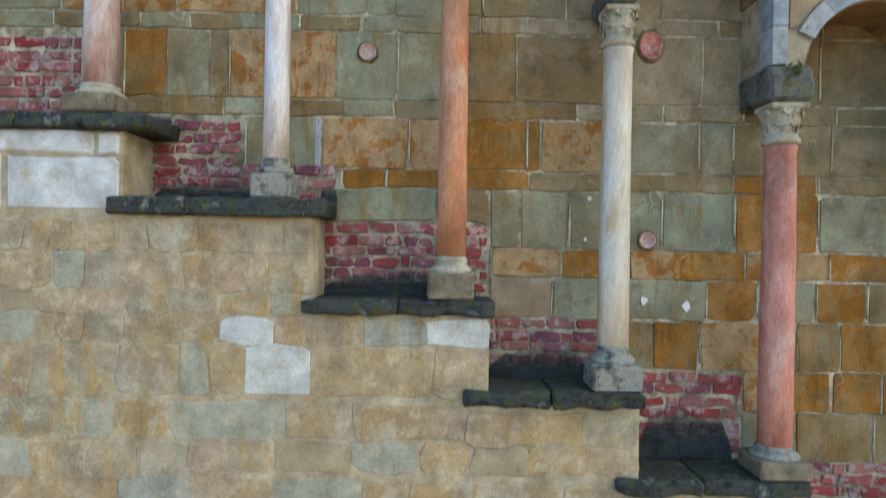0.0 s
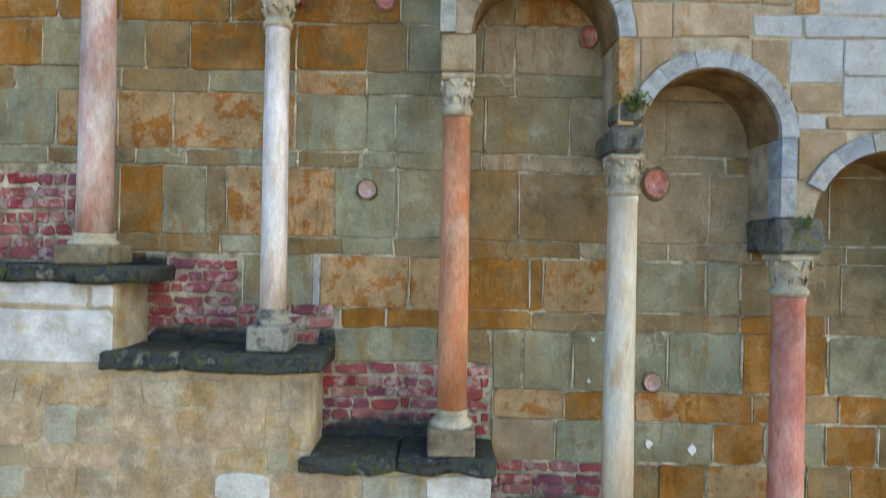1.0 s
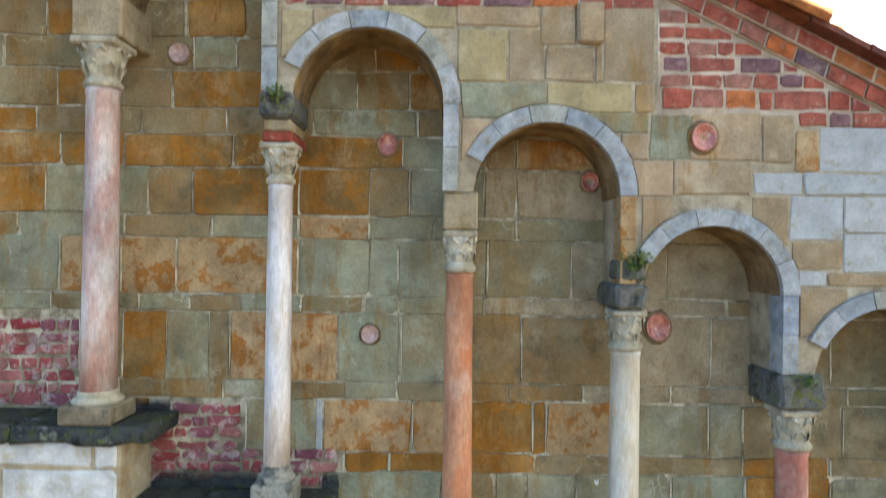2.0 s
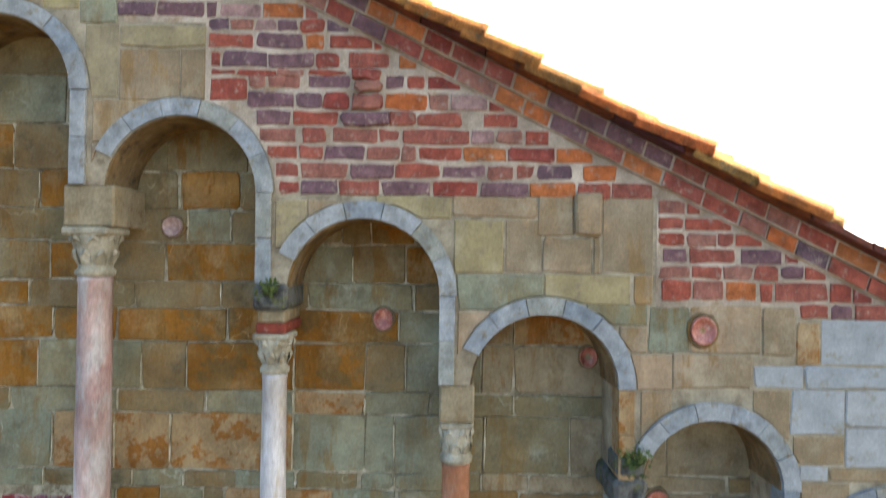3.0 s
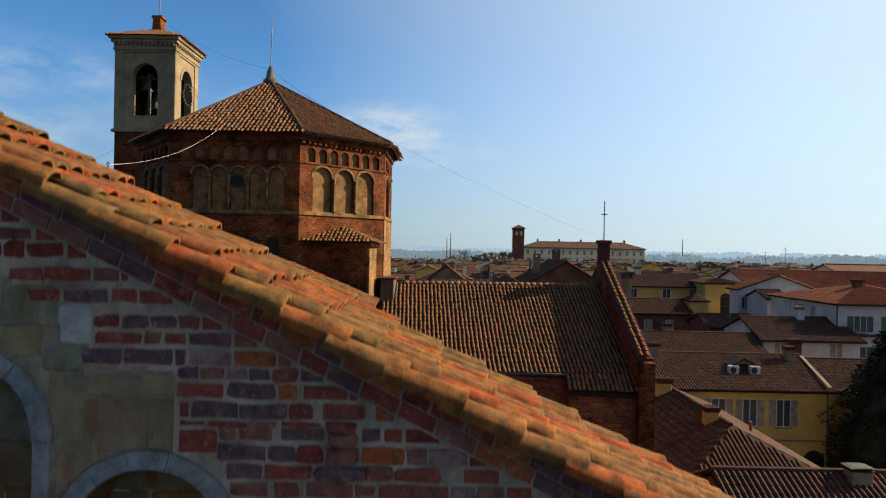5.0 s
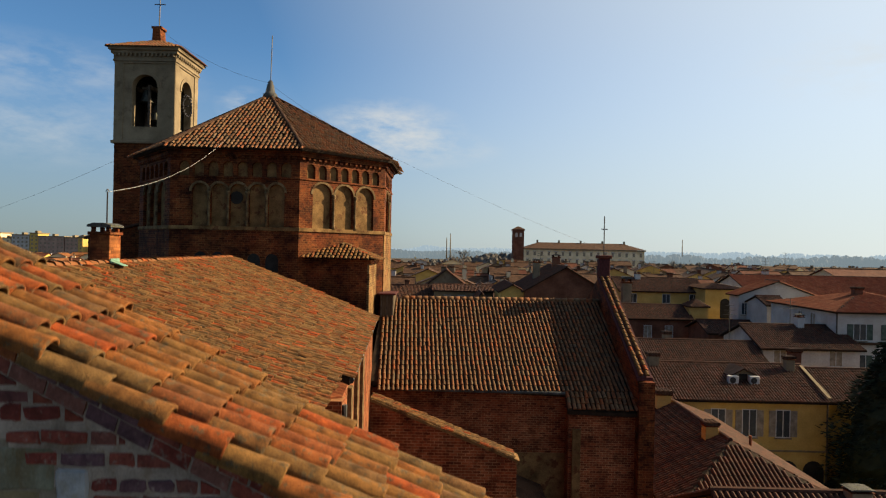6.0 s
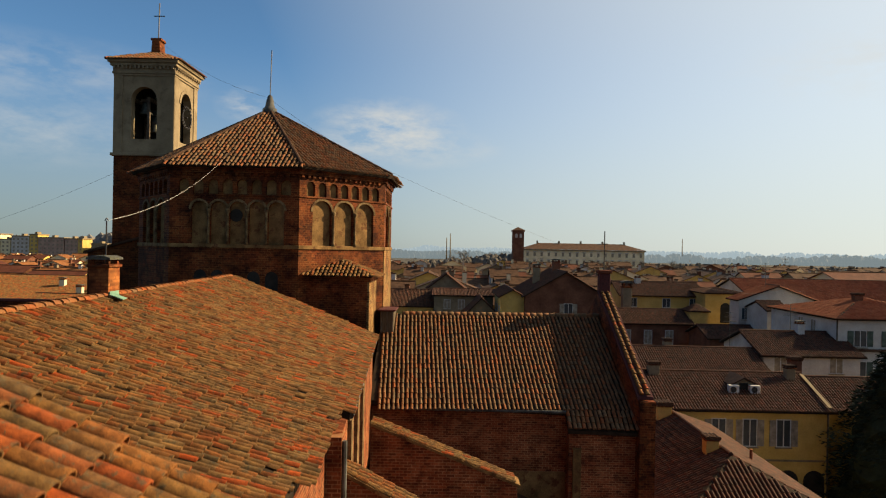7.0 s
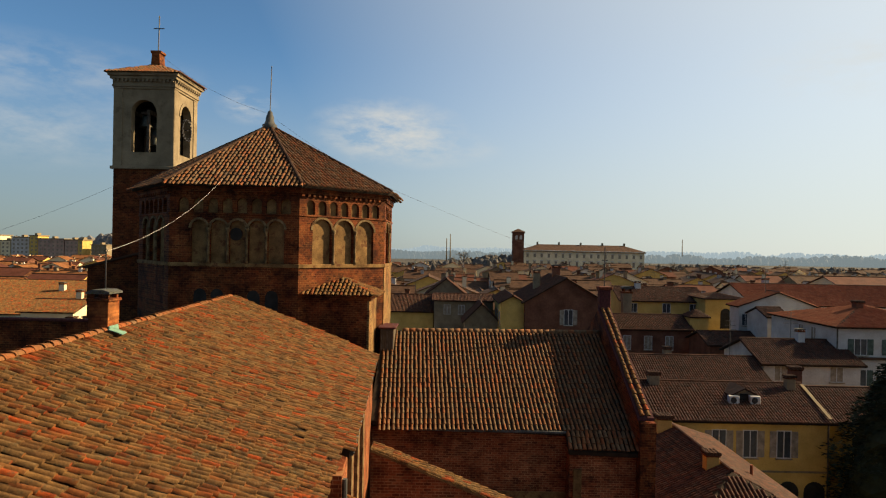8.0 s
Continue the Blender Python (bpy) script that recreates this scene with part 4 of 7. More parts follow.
course(17.13, 17.35, (-2.28, -1.95, -1.62, -1.02, -0.55, -0.25, 0.3, 0.62), "ococgococ")
course(16.976, 17.13, (-2.4, -1.8, -1.3, -0.8, -0.2, 0.3, 0.75), "cooogooo")
course(16.789, 16.976, (-2.26, -1.9, -1.26, -0.95, -0.28, 0.2, 0.38, 0.85), "cccccgotg")
course(16.511, 16.789, (-2.34, -1.75, -1.49, -1.03, -0.88, -0.47, -0.24, 0.2, 0.38, 0.9, 1.4), "cgocccogcoto")
course(16.381, 16.511, (-2.5, -1.89, -1.38, -0.88, -0.47, -0.1, 0.38, 0.9, 1.6), "ogogtgggoo")
course(16.054, 16.381, (-2.26, -1.9, -1.58, -1.04, -0.88, -0.47, -0.3, 0.0, 0.21, 0.7, 1.25, 1.75), "gttttgggggooco")
course(15.956, 16.054, (-2.3, -2.1, -1.8, -1.5, -1.2, -0.86, -0.5, -0.3, 0.2, 0.47, 0.9, 1.6, 2.2), "googogoggooooo")
course(15.557, 15.956, (-2.13, -1.88, -1.63, -1.39, -1.27, -0.64, -0.28, 0.0, 0.42, 0.95, 1.51, 1.75, 2.2), "oocgotggoooco")
course(15.455, 15.557, (-2.3, -1.9, -1.3, -0.95, -0.6, -0.3, 0.35, 0.78, 1.28, 1.75, 2.3), "ooogogooocoo")
course(15.155, 15.455, (-2.2, -1.72, -1.17, -0.76, -0.72, -0.21, 0.1, 0.49, 0.56, 0.97, 1.5, 1.7, 2.27), "occgwttcctggooc")
course(15.041, 15.155, (-1.7, -1.2, -0.6, -0.34, -0.02, 0.5, 0.95, 1.7, 2.2), "ooccccooco")
course(14.701, 15.041, (-1.7, -1.2, -0.68, 0.1, 0.22, 0.45, 0.74, 1.02, 1.28, 1.71, 1.95, 2.2), "occgggggggccg")
course(14.531, 14.701, (-1.6, -0.72, 0.28, 0.70, 1.10, 1.36, 1.78, 2.28), "oggtctctc")
course(14.290, 14.531, (-1.6, -0.72, 0.28, 0.65, 1.08, 1.56, 1.85, 2.2, 2.5), "ocgsggcgco")
course(14.000, 14.290, (-0.7, 0.27, 0.96, 1.25, 1.52, 1.9, 2.1, 2.35), "oogoctgoc")
course(13.760, 14.000, (0.2, 0.96, 1.2, 1.78, 2.05, 2.3, 2.6), "oogwtccc")
course(13.470, 13.760, (0.9, 1.2, 1.78, 2.1, 2.55), "ooogooc")
course(13.200, 13.470, (1.0, 1.5, 1.95, 2.4), "ooooc")

for u, v, z0, z1, kind in ((-0.695, -0.04, 14.848, 15.036, "stone_green"), (-0.03, 0.272, 14.848, 15.036, "stone_olive")):
    piece("stone", u, v, z0, z1, DEPTH - 0.014, 0.06, M[kind], wall_back, back_rng, rough=0.012, chamfer=0.006)
# flakes of white lime left on the stones
for x, z, w in ((1.19, 14.41, 0.030), (1.44, 14.38, 0.036), (0.86, 15.0, 0.018), (0.84, 14.76, 0.014), (-1.02, 15.99, 0.014), (-0.86, 15.99, 0.012)):
    pts = [(x + w * back_rng.uniform(0.3, 1.0) * math.cos(t), z + w * back_rng.uniform(0.4, 1.1) * math.sin(t)) for t in np.linspace(0, 2 * math.pi, 8, endpoint=False)]
    part("lime_flake", prism(pts, "y", DEPTH - 0.0225, DEPTH - 0.006), M["white_paint"], wall_back, "flake of white lime")
tagged(part("mortar_joint", joints, M["joint_lime"], wall_back), kind="stuff")


def brick_rows(x0, x1, z0, z1, y, parent, material, rng, pitch=0.062, length=0.2, joint=0.012, low=None, high=None, edges=(), thick=0.06, name="brick"):
    n = max(1, round((z1 - z0) / pitch))
    pitch = (z1 - z0) / n
    for j in range(n):
        x = x0 - rng.uniform(0, length * 0.6)
        za = z0 + j * pitch + joint / 2
        sway = rng.uniform(0, 6)
        while x < x1 - 0.02:
            L = length * (rng.uniform(0.78, 1.12) if rng.random() < 0.62 else rng.uniform(0.3, 0.6))
            a, b = max(x, x0), min(x + L, x1)
            if b - a > 0.035:
                piece(name, a + joint / 2, b - joint / 2, za + 0.006 * math.sin(x * 1.7 + sway) + rng.uniform(-0.004, 0.004), za + 0.006 * math.sin(x * 1.7 + sway) + pitch - joint + rng.uniform(-0.008, 0.005), y, thick, material, parent, rng, low, high, edges, rough=0.0085, chamfer=0.006)
            x += L


patch_rng = random.Random(8)
for a, b, c, d in BRICK_PATCHES:
    brick_rows(a, b, c, d, DEPTH - 0.014, wall_back, M["brick_pink"], patch_rng, 0.068, 0.19)

# parapet: rubble blocks in uneven courses
par_rng = random.Random(12)
PARAPET = {"r": "rubble", "w": "rubble_white", "g": "rubble_green", "y": "stone_yellow", "o": "rubble_green", "v": "rubble_green"}


def rubble_course(z0, z1, seams, kinds):
    """One uneven course of the parapet, block by block, cut off below the ledges."""
    for u, v, kind in zip(seams, seams[1:], kinds):
        piece("stone", u + 0.004, v - 0.004, z0 + 0.004, z1 - 0.004, 0.0, 0.1, M[PARAPET[kind]], wall_parapet, par_rng, None, lambda x: step_top(x) - 0.004, rough=0.016, chamfer=0.003)


rubble_course(14.642, 14.814, (-2.42, -2.23, -2.09, -1.97, -1.74), "rrrr")
rubble_course(14.441, 14.643, (-2.41, -2.08, -1.90, -1.72), "rgr")
rubble_course(14.321, 14.441, (-2.41, -2.17, -1.96, -1.68), "yrr")
rubble_course(14.164, 14.321, (-2.41, -2.18, -2.05, -1.90, -1.68), "vrrr")
rubble_course(13.859, 14.163, (-2.41, -2.19, -1.74), "rr")
rubble_course(14.649, 14.799, (-1.72, -1.57, -1.30, -1.06, -0.85, -0.68), "rrrrr")
rubble_course(14.432, 14.649, (-1.72, -1.38, -1.04, -0.94, -0.70), "rrrr")
rubble_course(14.314, 14.434, (-1.68, -1.45, -1.18, -0.91, -0.66, -0.42), "rrrrr")
rubble_course(14.163, 14.320, (-1.68, -1.17, -0.89, -0.72, -0.42, -0.07, 0.26), "rwrrgw")
rubble_course(13.891, 14.163, (-1.73, -1.40, -1.23, -1.04, -0.70, -0.26, -0.04, 0.26), "rgrwrrr")
rubble_course(13.647, 13.870, (-2.40, -2.06, -1.74, -1.46), "ror")
rubble_course(13.657, 13.862, (-1.45, -0.82, -0.47, 0.14), "grr")
rubble_course(13.643, 13.830, (0.14, 0.45, 0.76, 1.05), "rrr")
rubble_course(13.424, 13.636, (-2.40, -2.19, -1.89, -1.60, -1.34), "grrr")
rubble_course(13.483, 13.658, (-1.34, -1.13, -0.89, -0.46, -0.11, 0.16), "rryor")
rubble_course(13.492, 13.643, (0.17, 0.47, 0.80, 1.07), "yrr")
rubble_course(13.248, 13.445, (-2.40, -2.06, -1.70, -1.34, -0.89, -0.41, -0.17, 0.08, 0.38, 0.68, 0.96), "rrgrvrrrrr")
z = 11.95
while z < 13.24:
    h = min(par_rng.uniform(0.15, 0.24), 13.245 - z)
    x = LEFT
    while x < RIGHT:
        v = min(x + par_rng.uniform(0.2, 0.5), RIGHT)
        rubble_course(z, z + h, (x, v), "r")
        x = v
    z += h + 0.001
for z in (13.25, 13.42, 13.60, 13.80, 14.0, 14.22, 14.42, 14.62):
    rubble_course(z, z + 0.19, (LEFT, -2.66, -2.42), "rr")
rubble_course(13.25, 13.395, (0.97, 1.3, 1.62, 1.96), "rrr")
for a, b, c, d in ((LEFT, -2.35, 14.86, 15.16), (-2.34, -1.72, 14.86, 15.15), (LEFT, -1.86, 15.17, 15.285), (-1.85, -1.72, 15.16, 15.285)):
    piece("stone", a + 0.005, b - 0.005, c, d, -0.008, 0.1, M["lime_white"], wall_parapet, par_rng, rough=0.01, chamfer=0.012)

# front wall above the arches
front_rng = random.Random(44)


def brick_foot(x):
    """Where the stone ends and the brick begins."""
    if x < -1.71:
        return 18.95 if x < -2.1 else 18.72
    if x < -1.28:
        return 18.49
    return 17.61 if x < 1.07 else 17.01


def over_rings(x):
    return soffit(x, RING + 0.004)


ring_edges = OUTER + JAMBS
FRONT = {"s": "sandstone", "y": "stone_yellow", "Y": "stone_yellow", "g": "stone_green", "t": "stone_tan", "w": "stone_white"}


def front_block(x0, x1, z0, z1, kind):
    """One squared stone of the front above the arches."""
    piece("stone", x0 + 0.003, x1 - 0.003, z0 + 0.003, z1 - 0.003, 0.0, 0.1, M[FRONT[kind]], wall_front, front_rng, over_rings, lambda x: gable(x, BAND_LOW), ring_edges, rough=0.007, chamfer=0.006)


def brick_course(z0, z1, seams, kinds):
    """One course of the gable's brickwork."""
    for u, v, kind in zip(seams, seams[1:], kinds):
        if v - u > 0.05:
            piece("brick", u + 0.006, v - 0.006, z0 + 0.003 + front_rng.uniform(-0.004, 0.004), z1 - 0.003 + front_rng.uniform(-0.004, 0.004), front_rng.uniform(-0.004, 0.002), 0.1, BRICKS[kind], wall_front, front_rng, over_rings, lambda x: gable(x, BAND_LOW - 0.012), ring_edges, rough=0.0065, chamfer=0.005)


front_block(-2.42, -2.16, 18.653, 18.901, "w")
front_block(-2.15, -1.87, 18.701, 18.911, "g")
front_block(-2.15, -1.94, 18.549, 18.700, "y")
front_block(-1.94, -1.74, 18.481, 18.604, "g")
front_block(-1.73, -1.28, 18.358, 18.474, "y")
front_block(-1.73, -1.41, 18.080, 18.354, "s")
front_block(-1.41, -1.28, 18.084, 18.357, "s")
front_block(-1.91, -1.73, 18.091, 18.479, "y")
front_block(-1.96, -1.58, 17.859, 18.089, "s")
front_block(-1.90, -1.65, 17.620, 17.856, "s")
front_block(-2.47, -2.12, 18.551, 18.650, "s")
front_block(-0.94, -0.74, 17.321, 17.577, "y")
front_block(-0.74, -0.39, 17.486, 17.581, "s")
front_block(-0.94, -0.81, 17.147, 17.321, "y")
front_block(-0.39, 0.01, 17.486, 17.605, "y")
front_block(0.01, 0.45, 17.496, 17.612, "s")
front_block(0.02, 0.28, 17.208, 17.486, "Y")
front_block(0.28, 0.48, 17.212, 17.495, "s")
front_block(0.45, 0.64, 17.405, 17.617, "s")
front_block(0.78, 1.06, 17.218, 17.631, "s")
front_block(0.48, 0.74, 17.216, 17.401, "s")
front_block(0.74, 0.78, 17.215, 17.403, "s")
front_block(0.49, 0.94, 17.053, 17.212, "y")
front_block(0.95, 1.06, 17.058, 17.216, "s")
front_block(0.02, 0.49, 17.016, 17.204, "g")
front_block(-0.02, 0.21, 16.787, 17.010, "s")
front_block(-0.05, 0.11, 16.435, 16.636, "s")
front_block(0.71, 1.03, 16.947, 17.060, "g")
front_block(0.88, 1.03, 16.807, 16.946, "s")
front_block(1.03, 1.25, 16.809, 17.057, "g")
front_block(1.25, 1.62, 16.812, 17.061, "s")
front_block(1.62, 1.79, 16.804, 17.058, "s")
front_block(1.79, 1.92, 16.758, 16.977, "t")
front_block(1.92, 2.52, 16.757, 16.999, "w")
front_block(0.91, 1.16, 16.618, 16.805, "s")
front_block(1.16, 1.57, 16.628, 16.809, "s")
front_block(1.58, 1.84, 16.633, 16.751, "w")
front_block(1.84, 2.52, 16.638, 16.754, "w")
front_block(0.93, 1.16, 16.353, 16.616, "s")
front_block(1.57, 1.77, 16.361, 16.629, "s")
front_block(1.77, 2.05, 16.399, 16.632, "w")
front_block(2.05, 2.52, 16.442, 16.637, "w")
front_block(2.05, 2.52, 16.235, 16.439, "w")
front_block(1.78, 2.05, 16.246, 16.396, "s")
front_block(1.77, 1.97, 16.157, 16.242, "w")
front_block(1.97, 2.52, 16.155, 16.232, "s")
front_block(1.73, 2.08, 15.892, 16.154, "s")
front_block(1.79, 1.91, 15.656, 15.891, "s")
brick_course(18.929, 18.999, (-2.12, -1.94, -1.70, -1.56, -1.42), "rrbr")
brick_course(18.822, 18.892, (-2.02, -1.85, -1.61, -1.47, -1.29), "rprr")
brick_course(18.701, 18.771, (-1.69, -1.55, -1.41, -1.27, -1.15, -1.01), "rppbr")
brick_course(18.616, 18.686, (-1.69, -1.44, -1.34, -1.22, -0.99, -0.83, -0.70), "rbrpbr")
brick_course(18.517, 18.599, (-1.75, -1.54, -1.28, -1.22, -0.99, -0.77, -0.54), "pppwor")
brick_course(18.449, 18.519, (-1.27, -1.16, -1.03, -0.91, -0.80, -0.66, -0.53, -0.34), "pbwprpr")
brick_course(18.360, 18.438, (-1.27, -1.02, -0.77, -0.66, -0.64, -0.41, -0.25), "rpoorr")
brick_course(18.262, 18.343, (-1.26, -1.20, -0.96, -0.71, -0.58, -0.54, -0.32, -0.28, -0.18), "rpprrrro")
brick_course(18.218, 18.253, (-1.26, -1.12, -0.91, -0.76, -0.54), "rrbr")
brick_course(18.154, 18.227, (-1.06, -0.96, -0.78, -0.75, -0.52, -0.35, -0.24, -0.13, 0.05), "bbpppprr")
brick_course(18.083, 18.200, (-1.26, -1.06), "r")
brick_course(18.049, 18.136, (-1.06, -0.81, -0.67, -0.53, -0.51, -0.35, -0.12, -0.01, 0.19, 0.28), "pprrrobwr")
brick_course(17.962, 18.038, (-1.02, -0.83, -0.58, -0.57, -0.33, -0.18, 0.06, 0.16, 0.35), "prrprrpr")
brick_course(17.874, 17.952, (-1.00, -0.80, -0.78, -0.64, -0.62, -0.38, -0.26, 0.10, 0.23, 0.38, 0.51), "brrobrrwbr")
brick_course(17.786, 17.864, (-0.96, -0.79, -0.66, -0.44, -0.26, -0.17, 0.06, 0.29, 0.54, 0.74), "rrpbbroro")
brick_course(17.692, 17.773, (-0.91, -0.78, -0.53, -0.29, -0.05, 0.19, 0.33, 0.44, 0.64, 0.68, 0.86), "rbprpbrppo")
brick_course(17.603, 17.684, (-0.90, -0.78, -0.58, -0.36, -0.10, 0.15, 0.41, 0.65, 0.83, 1.05), "rprprporr")
brick_course(17.527, 17.605, (1.07, 1.22, 1.39, 1.50), "brb")
brick_course(17.444, 17.514, (1.07, 1.21, 1.46, 1.59), "rrr")
brick_course(17.364, 17.433, (1.07, 1.22, 1.38, 1.47, 1.62), "rbrr")
brick_course(17.273, 17.357, (1.09, 1.23, 1.48, 1.50, 1.72, 1.85), "prrpr")
brick_course(17.193, 17.266, (1.08, 1.25, 1.41, 1.57, 1.71, 1.83, 1.95), "brbrpr")
brick_course(17.081, 17.185, (1.09, 1.25, 1.42, 1.60, 1.68, 1.96, 2.08, 2.25), "rborrrr")
brick_course(16.993, 17.076, (1.81, 1.96, 1.97, 2.09, 2.37), "rrpr")
brick_course(17.093, 17.191, (2.26, 2.48), "r")
brick_low = lambda x: max(over_rings(x), brick_foot(x))
slab("mortar_bed", cuts(LEFT, RIGHT, OUTER + [-2.1, -1.71, -1.28, 1.07], 0.03), lambda x: min(brick_low(x), gable(x, BAND_LOW)), lambda x: gable(x, BAND_LOW), 0.0028, 0.02, M["mortar_pale"]).parent = wall_front
brick_rows(LEFT, -0.9, 19.03, 19.77, 0.0, wall_front, M["brick"], front_rng, 0.094, 0.255, 0.015, None, lambda x: gable(x, BAND_LOW - 0.012), (), 0.1)
brick_rows(LEFT, -2.13, 18.92, 19.03, 0.0, wall_front, M["brick"], front_rng, 0.094, 0.255, 0.015, None, None, (), 0.1)

# a patch of bricks that stands out a little
for u, v, z0, z1, kind in ((-0.57, -0.33, 17.963, 18.035, "p"), (-0.51, -0.36, 18.046, 18.128, "b"), (-0.50, -0.36, 18.136, 18.192, "b"), (-0.51, -0.37, 18.200, 18.255, "r")):
    piece("brick", u, v, z0, z1, -0.026, 0.1, BRICKS[kind], wall_front, front_rng, rough=0.010, chamfer=0.008)

# archivolts: voussoirs round each arch and down its right leg
for c, s, r, foot in ARCHES:
    n = 7
    for i in range(n):
        a0, a1 = math.pi * i / n + 0.004, math.pi * (i + 1) / n - 0.004
        pts = [(c + (r - 0.004) * math.cos(a), s + (r - 0.004) * math.sin(a)) for a in np.linspace(a0, a1, 5)]
        pts += [(c + (r + RING) * math.cos(a), s + (r + RING) * math.sin(a)) for a in np.linspace(a1, a0, 5)]
        if i == n - 1 or any(p[0] < LEFT for p in pts):
            continue
        part("voussoir", prism(pts, "y", -0.018 + front_rng.uniform(-0.006, 0.004), 0.12), M["archivolt"], wall_front)
    for j in range(2):
        za, zb = foot + (s - foot) * j / 2, foot + (s - foot) * (j + 1) / 2
        if c + r + RING < RIGHT:
            part("voussoir", box(c + r - 0.004, c + r + RING - 0.008, -0.016 + front_rng.uniform(-0.005, 0.004), 0.12, za + 0.001, zb - 0.001, 0.003), M["stone_tan" if c == 0.50 else "archivolt"], wall_front)


# added lining under each arch: its brown holds stain and painted shade
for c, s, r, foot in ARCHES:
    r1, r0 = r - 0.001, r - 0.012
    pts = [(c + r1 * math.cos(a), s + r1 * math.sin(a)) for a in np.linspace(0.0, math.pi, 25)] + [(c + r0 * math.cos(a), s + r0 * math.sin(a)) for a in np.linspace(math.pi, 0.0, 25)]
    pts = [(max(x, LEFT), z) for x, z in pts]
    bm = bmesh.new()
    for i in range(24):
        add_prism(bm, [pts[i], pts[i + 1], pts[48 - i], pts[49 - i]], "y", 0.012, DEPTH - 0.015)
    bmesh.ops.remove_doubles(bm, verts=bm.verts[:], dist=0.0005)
    part("soffit", bm, M["soffit"], wall_front, "brown underside of an arch, stained and with painted shade")
# stones that stand out from the face
for x0, x1, z0, z1, y, kind in ((0.645, 0.78, 17.41, 17.63, -0.03, "sandstone"), (-1.86, -1.70, 18.61, 18.81, -0.012, "lime_white")):
    bm = box(x0, x1, y, 0.06, z0, z1, 0.012)
    bmesh.ops.subdivide_edges(bm, edges=bm.edges[:], cuts=2, use_grid_fill=True)
    for v in bm.verts:
        v.co += Vector((0.014, 0.008, 0.014)) * noise.noise(v.co * 9.0)
    part("stone", bm, M[kind], wall_front)


# glazed bowls set into the masonry
def bowl(x, z, y, r, material, label, stretch=1.0):
    profile = [(0.001, 0.006), (r * 0.5, 0.003), (r * 0.78, -0.006), (r * 0.9, -0.016), (r, -0.018), (r * 1.03, -0.006), (r * 0.9, 0.04), (0.001, 0.05)]
    r *= 0.8
    holder = thing("glazed_bowl", label, "bowl", "bowls set in the wall", pose(x, y, z, -90, 0, 0) @ Matrix.Diagonal((1, stretch, 1, 1)))
    part("bowl", lathe([(p * 0.8, q) for p, q in profile], 20), material, holder)
    ring = lathe([(r * 1.0, 0.04), (r * 1.0, 0.0), (r * 1.12, -0.004), (r * 1.28, 0.0), (r * 1.32, 0.04)], 14)
    for v in ring.verts:
        v.co.x *= 1.0 + 0.22 * noise.noise(v.co * 25.0 + Vector((x, z, 0)))
        v.co.y *= 1.0 + 0.22 * noise.noise(v.co * 25.0 + Vector((z, x, 4)))
    part("rim", ring, M["soffit"], holder, "dark ragged rim")


for x, z, r in ((-0.455, 15.835, 0.062), (1.20, 14.76, 0.06), (-1.58, 17.44, 0.07)):
    bowl(x, z, DEPTH - 0.02, r, M["glaze_pink"], "faded pink glazed bowl set in the stone wall")
for x, z, r in ((-0.37, 16.93, 0.066), (1.20, 15.90, 0.085), (0.80, 16.73, 0.06)):
    bowl(x, z, DEPTH - 0.02, r, M["glaze_red"], "red glazed bowl set in the stone wall", 1.15)
bowl(1.31, 16.93, -0.008, 0.082, M["glaze_red"], "red glazed bowl set in a pale stone block", 1.1)

# ---- gable edge: two raking brick courses, flat tiles and barrel tiles ----
rake = math.atan(SLOPE)
edge_rng = random.Random(61)
for line0, line1, y0 in ((BAND_LOW, BAND_MID, -0.02), (BAND_MID, BAND_TOP, -0.045)):
    x = LEFT
    while x < RIGHT:
        L = edge_rng.uniform(0.13, 0.215)
        x2 = min(x + L, RIGHT)
        a, b = x + 0.007, x2 - 0.007
        g = 0.008
        if x == LEFT:
            part("rake_bed", prism([(LEFT, gable(LEFT, line0)), (RIGHT, gable(RIGHT, line0)), (RIGHT, gable(RIGHT, line1)), (LEFT, gable(LEFT, line1))], "y", y0 + 0.007, 0.016), M["mortar_pale"], wall_front)
        if b - a > 0.03:
            out = [(a, gable(a, line0) + g), (b, gable(b, line0) + g), (b + 0.02, gable(b + 0.02, line1) - g), (a + 0.02, gable(a + 0.02, line1) - g)]
            part("brick", prism(out, "y", y0 + edge_rng.uniform(-0.008, 0.006), 0.1), BRICKS[edge_rng.choice("rrrrppbo")], wall_front)
        x = x2

roof_coping = thing("roof_coping", "sloping cover of sunlit terracotta barrel tiles on the gable", "roof", kind="structure")
AWAY = 1.0
for a, b in ((-8.15, RIGHT + 2.0),):
    part("bed", prism([(a, gable(a, BAND_TOP) + 0.002), (b, gable(b, BAND_TOP) + 0.002), (b, gable(b, TILE_BED)), (a, gable(a, TILE_BED))], "y", -0.03, AWAY), M["underlay"], roof_coping)
x = LEFT - 0.2
while x < RIGHT + 1.0:
    L = edge_rng.uniform(0.30, 0.36)
    a, b = x + 0.004, x + L - 0.004
    out = [(a, gable(a, BAND_TOP) + 0.004), (b, gable(b, BAND_TOP) + 0.004), (b, gable(b, TILE_BED) - 0.014), (a, gable(a, TILE_BED) - 0.006)]
    bm = prism(out, "y", -0.125 + edge_rng.uniform(-0.01, 0.01), 0.02)
    part("flat_tile", bm, M["tile_edge"], roof_coping, "flat dark red edge tile")
    x += L
top_start, top_end = -8.1, 1.96
down_rows = int((top_end - top_start) / math.cos(rake) / 0.32)
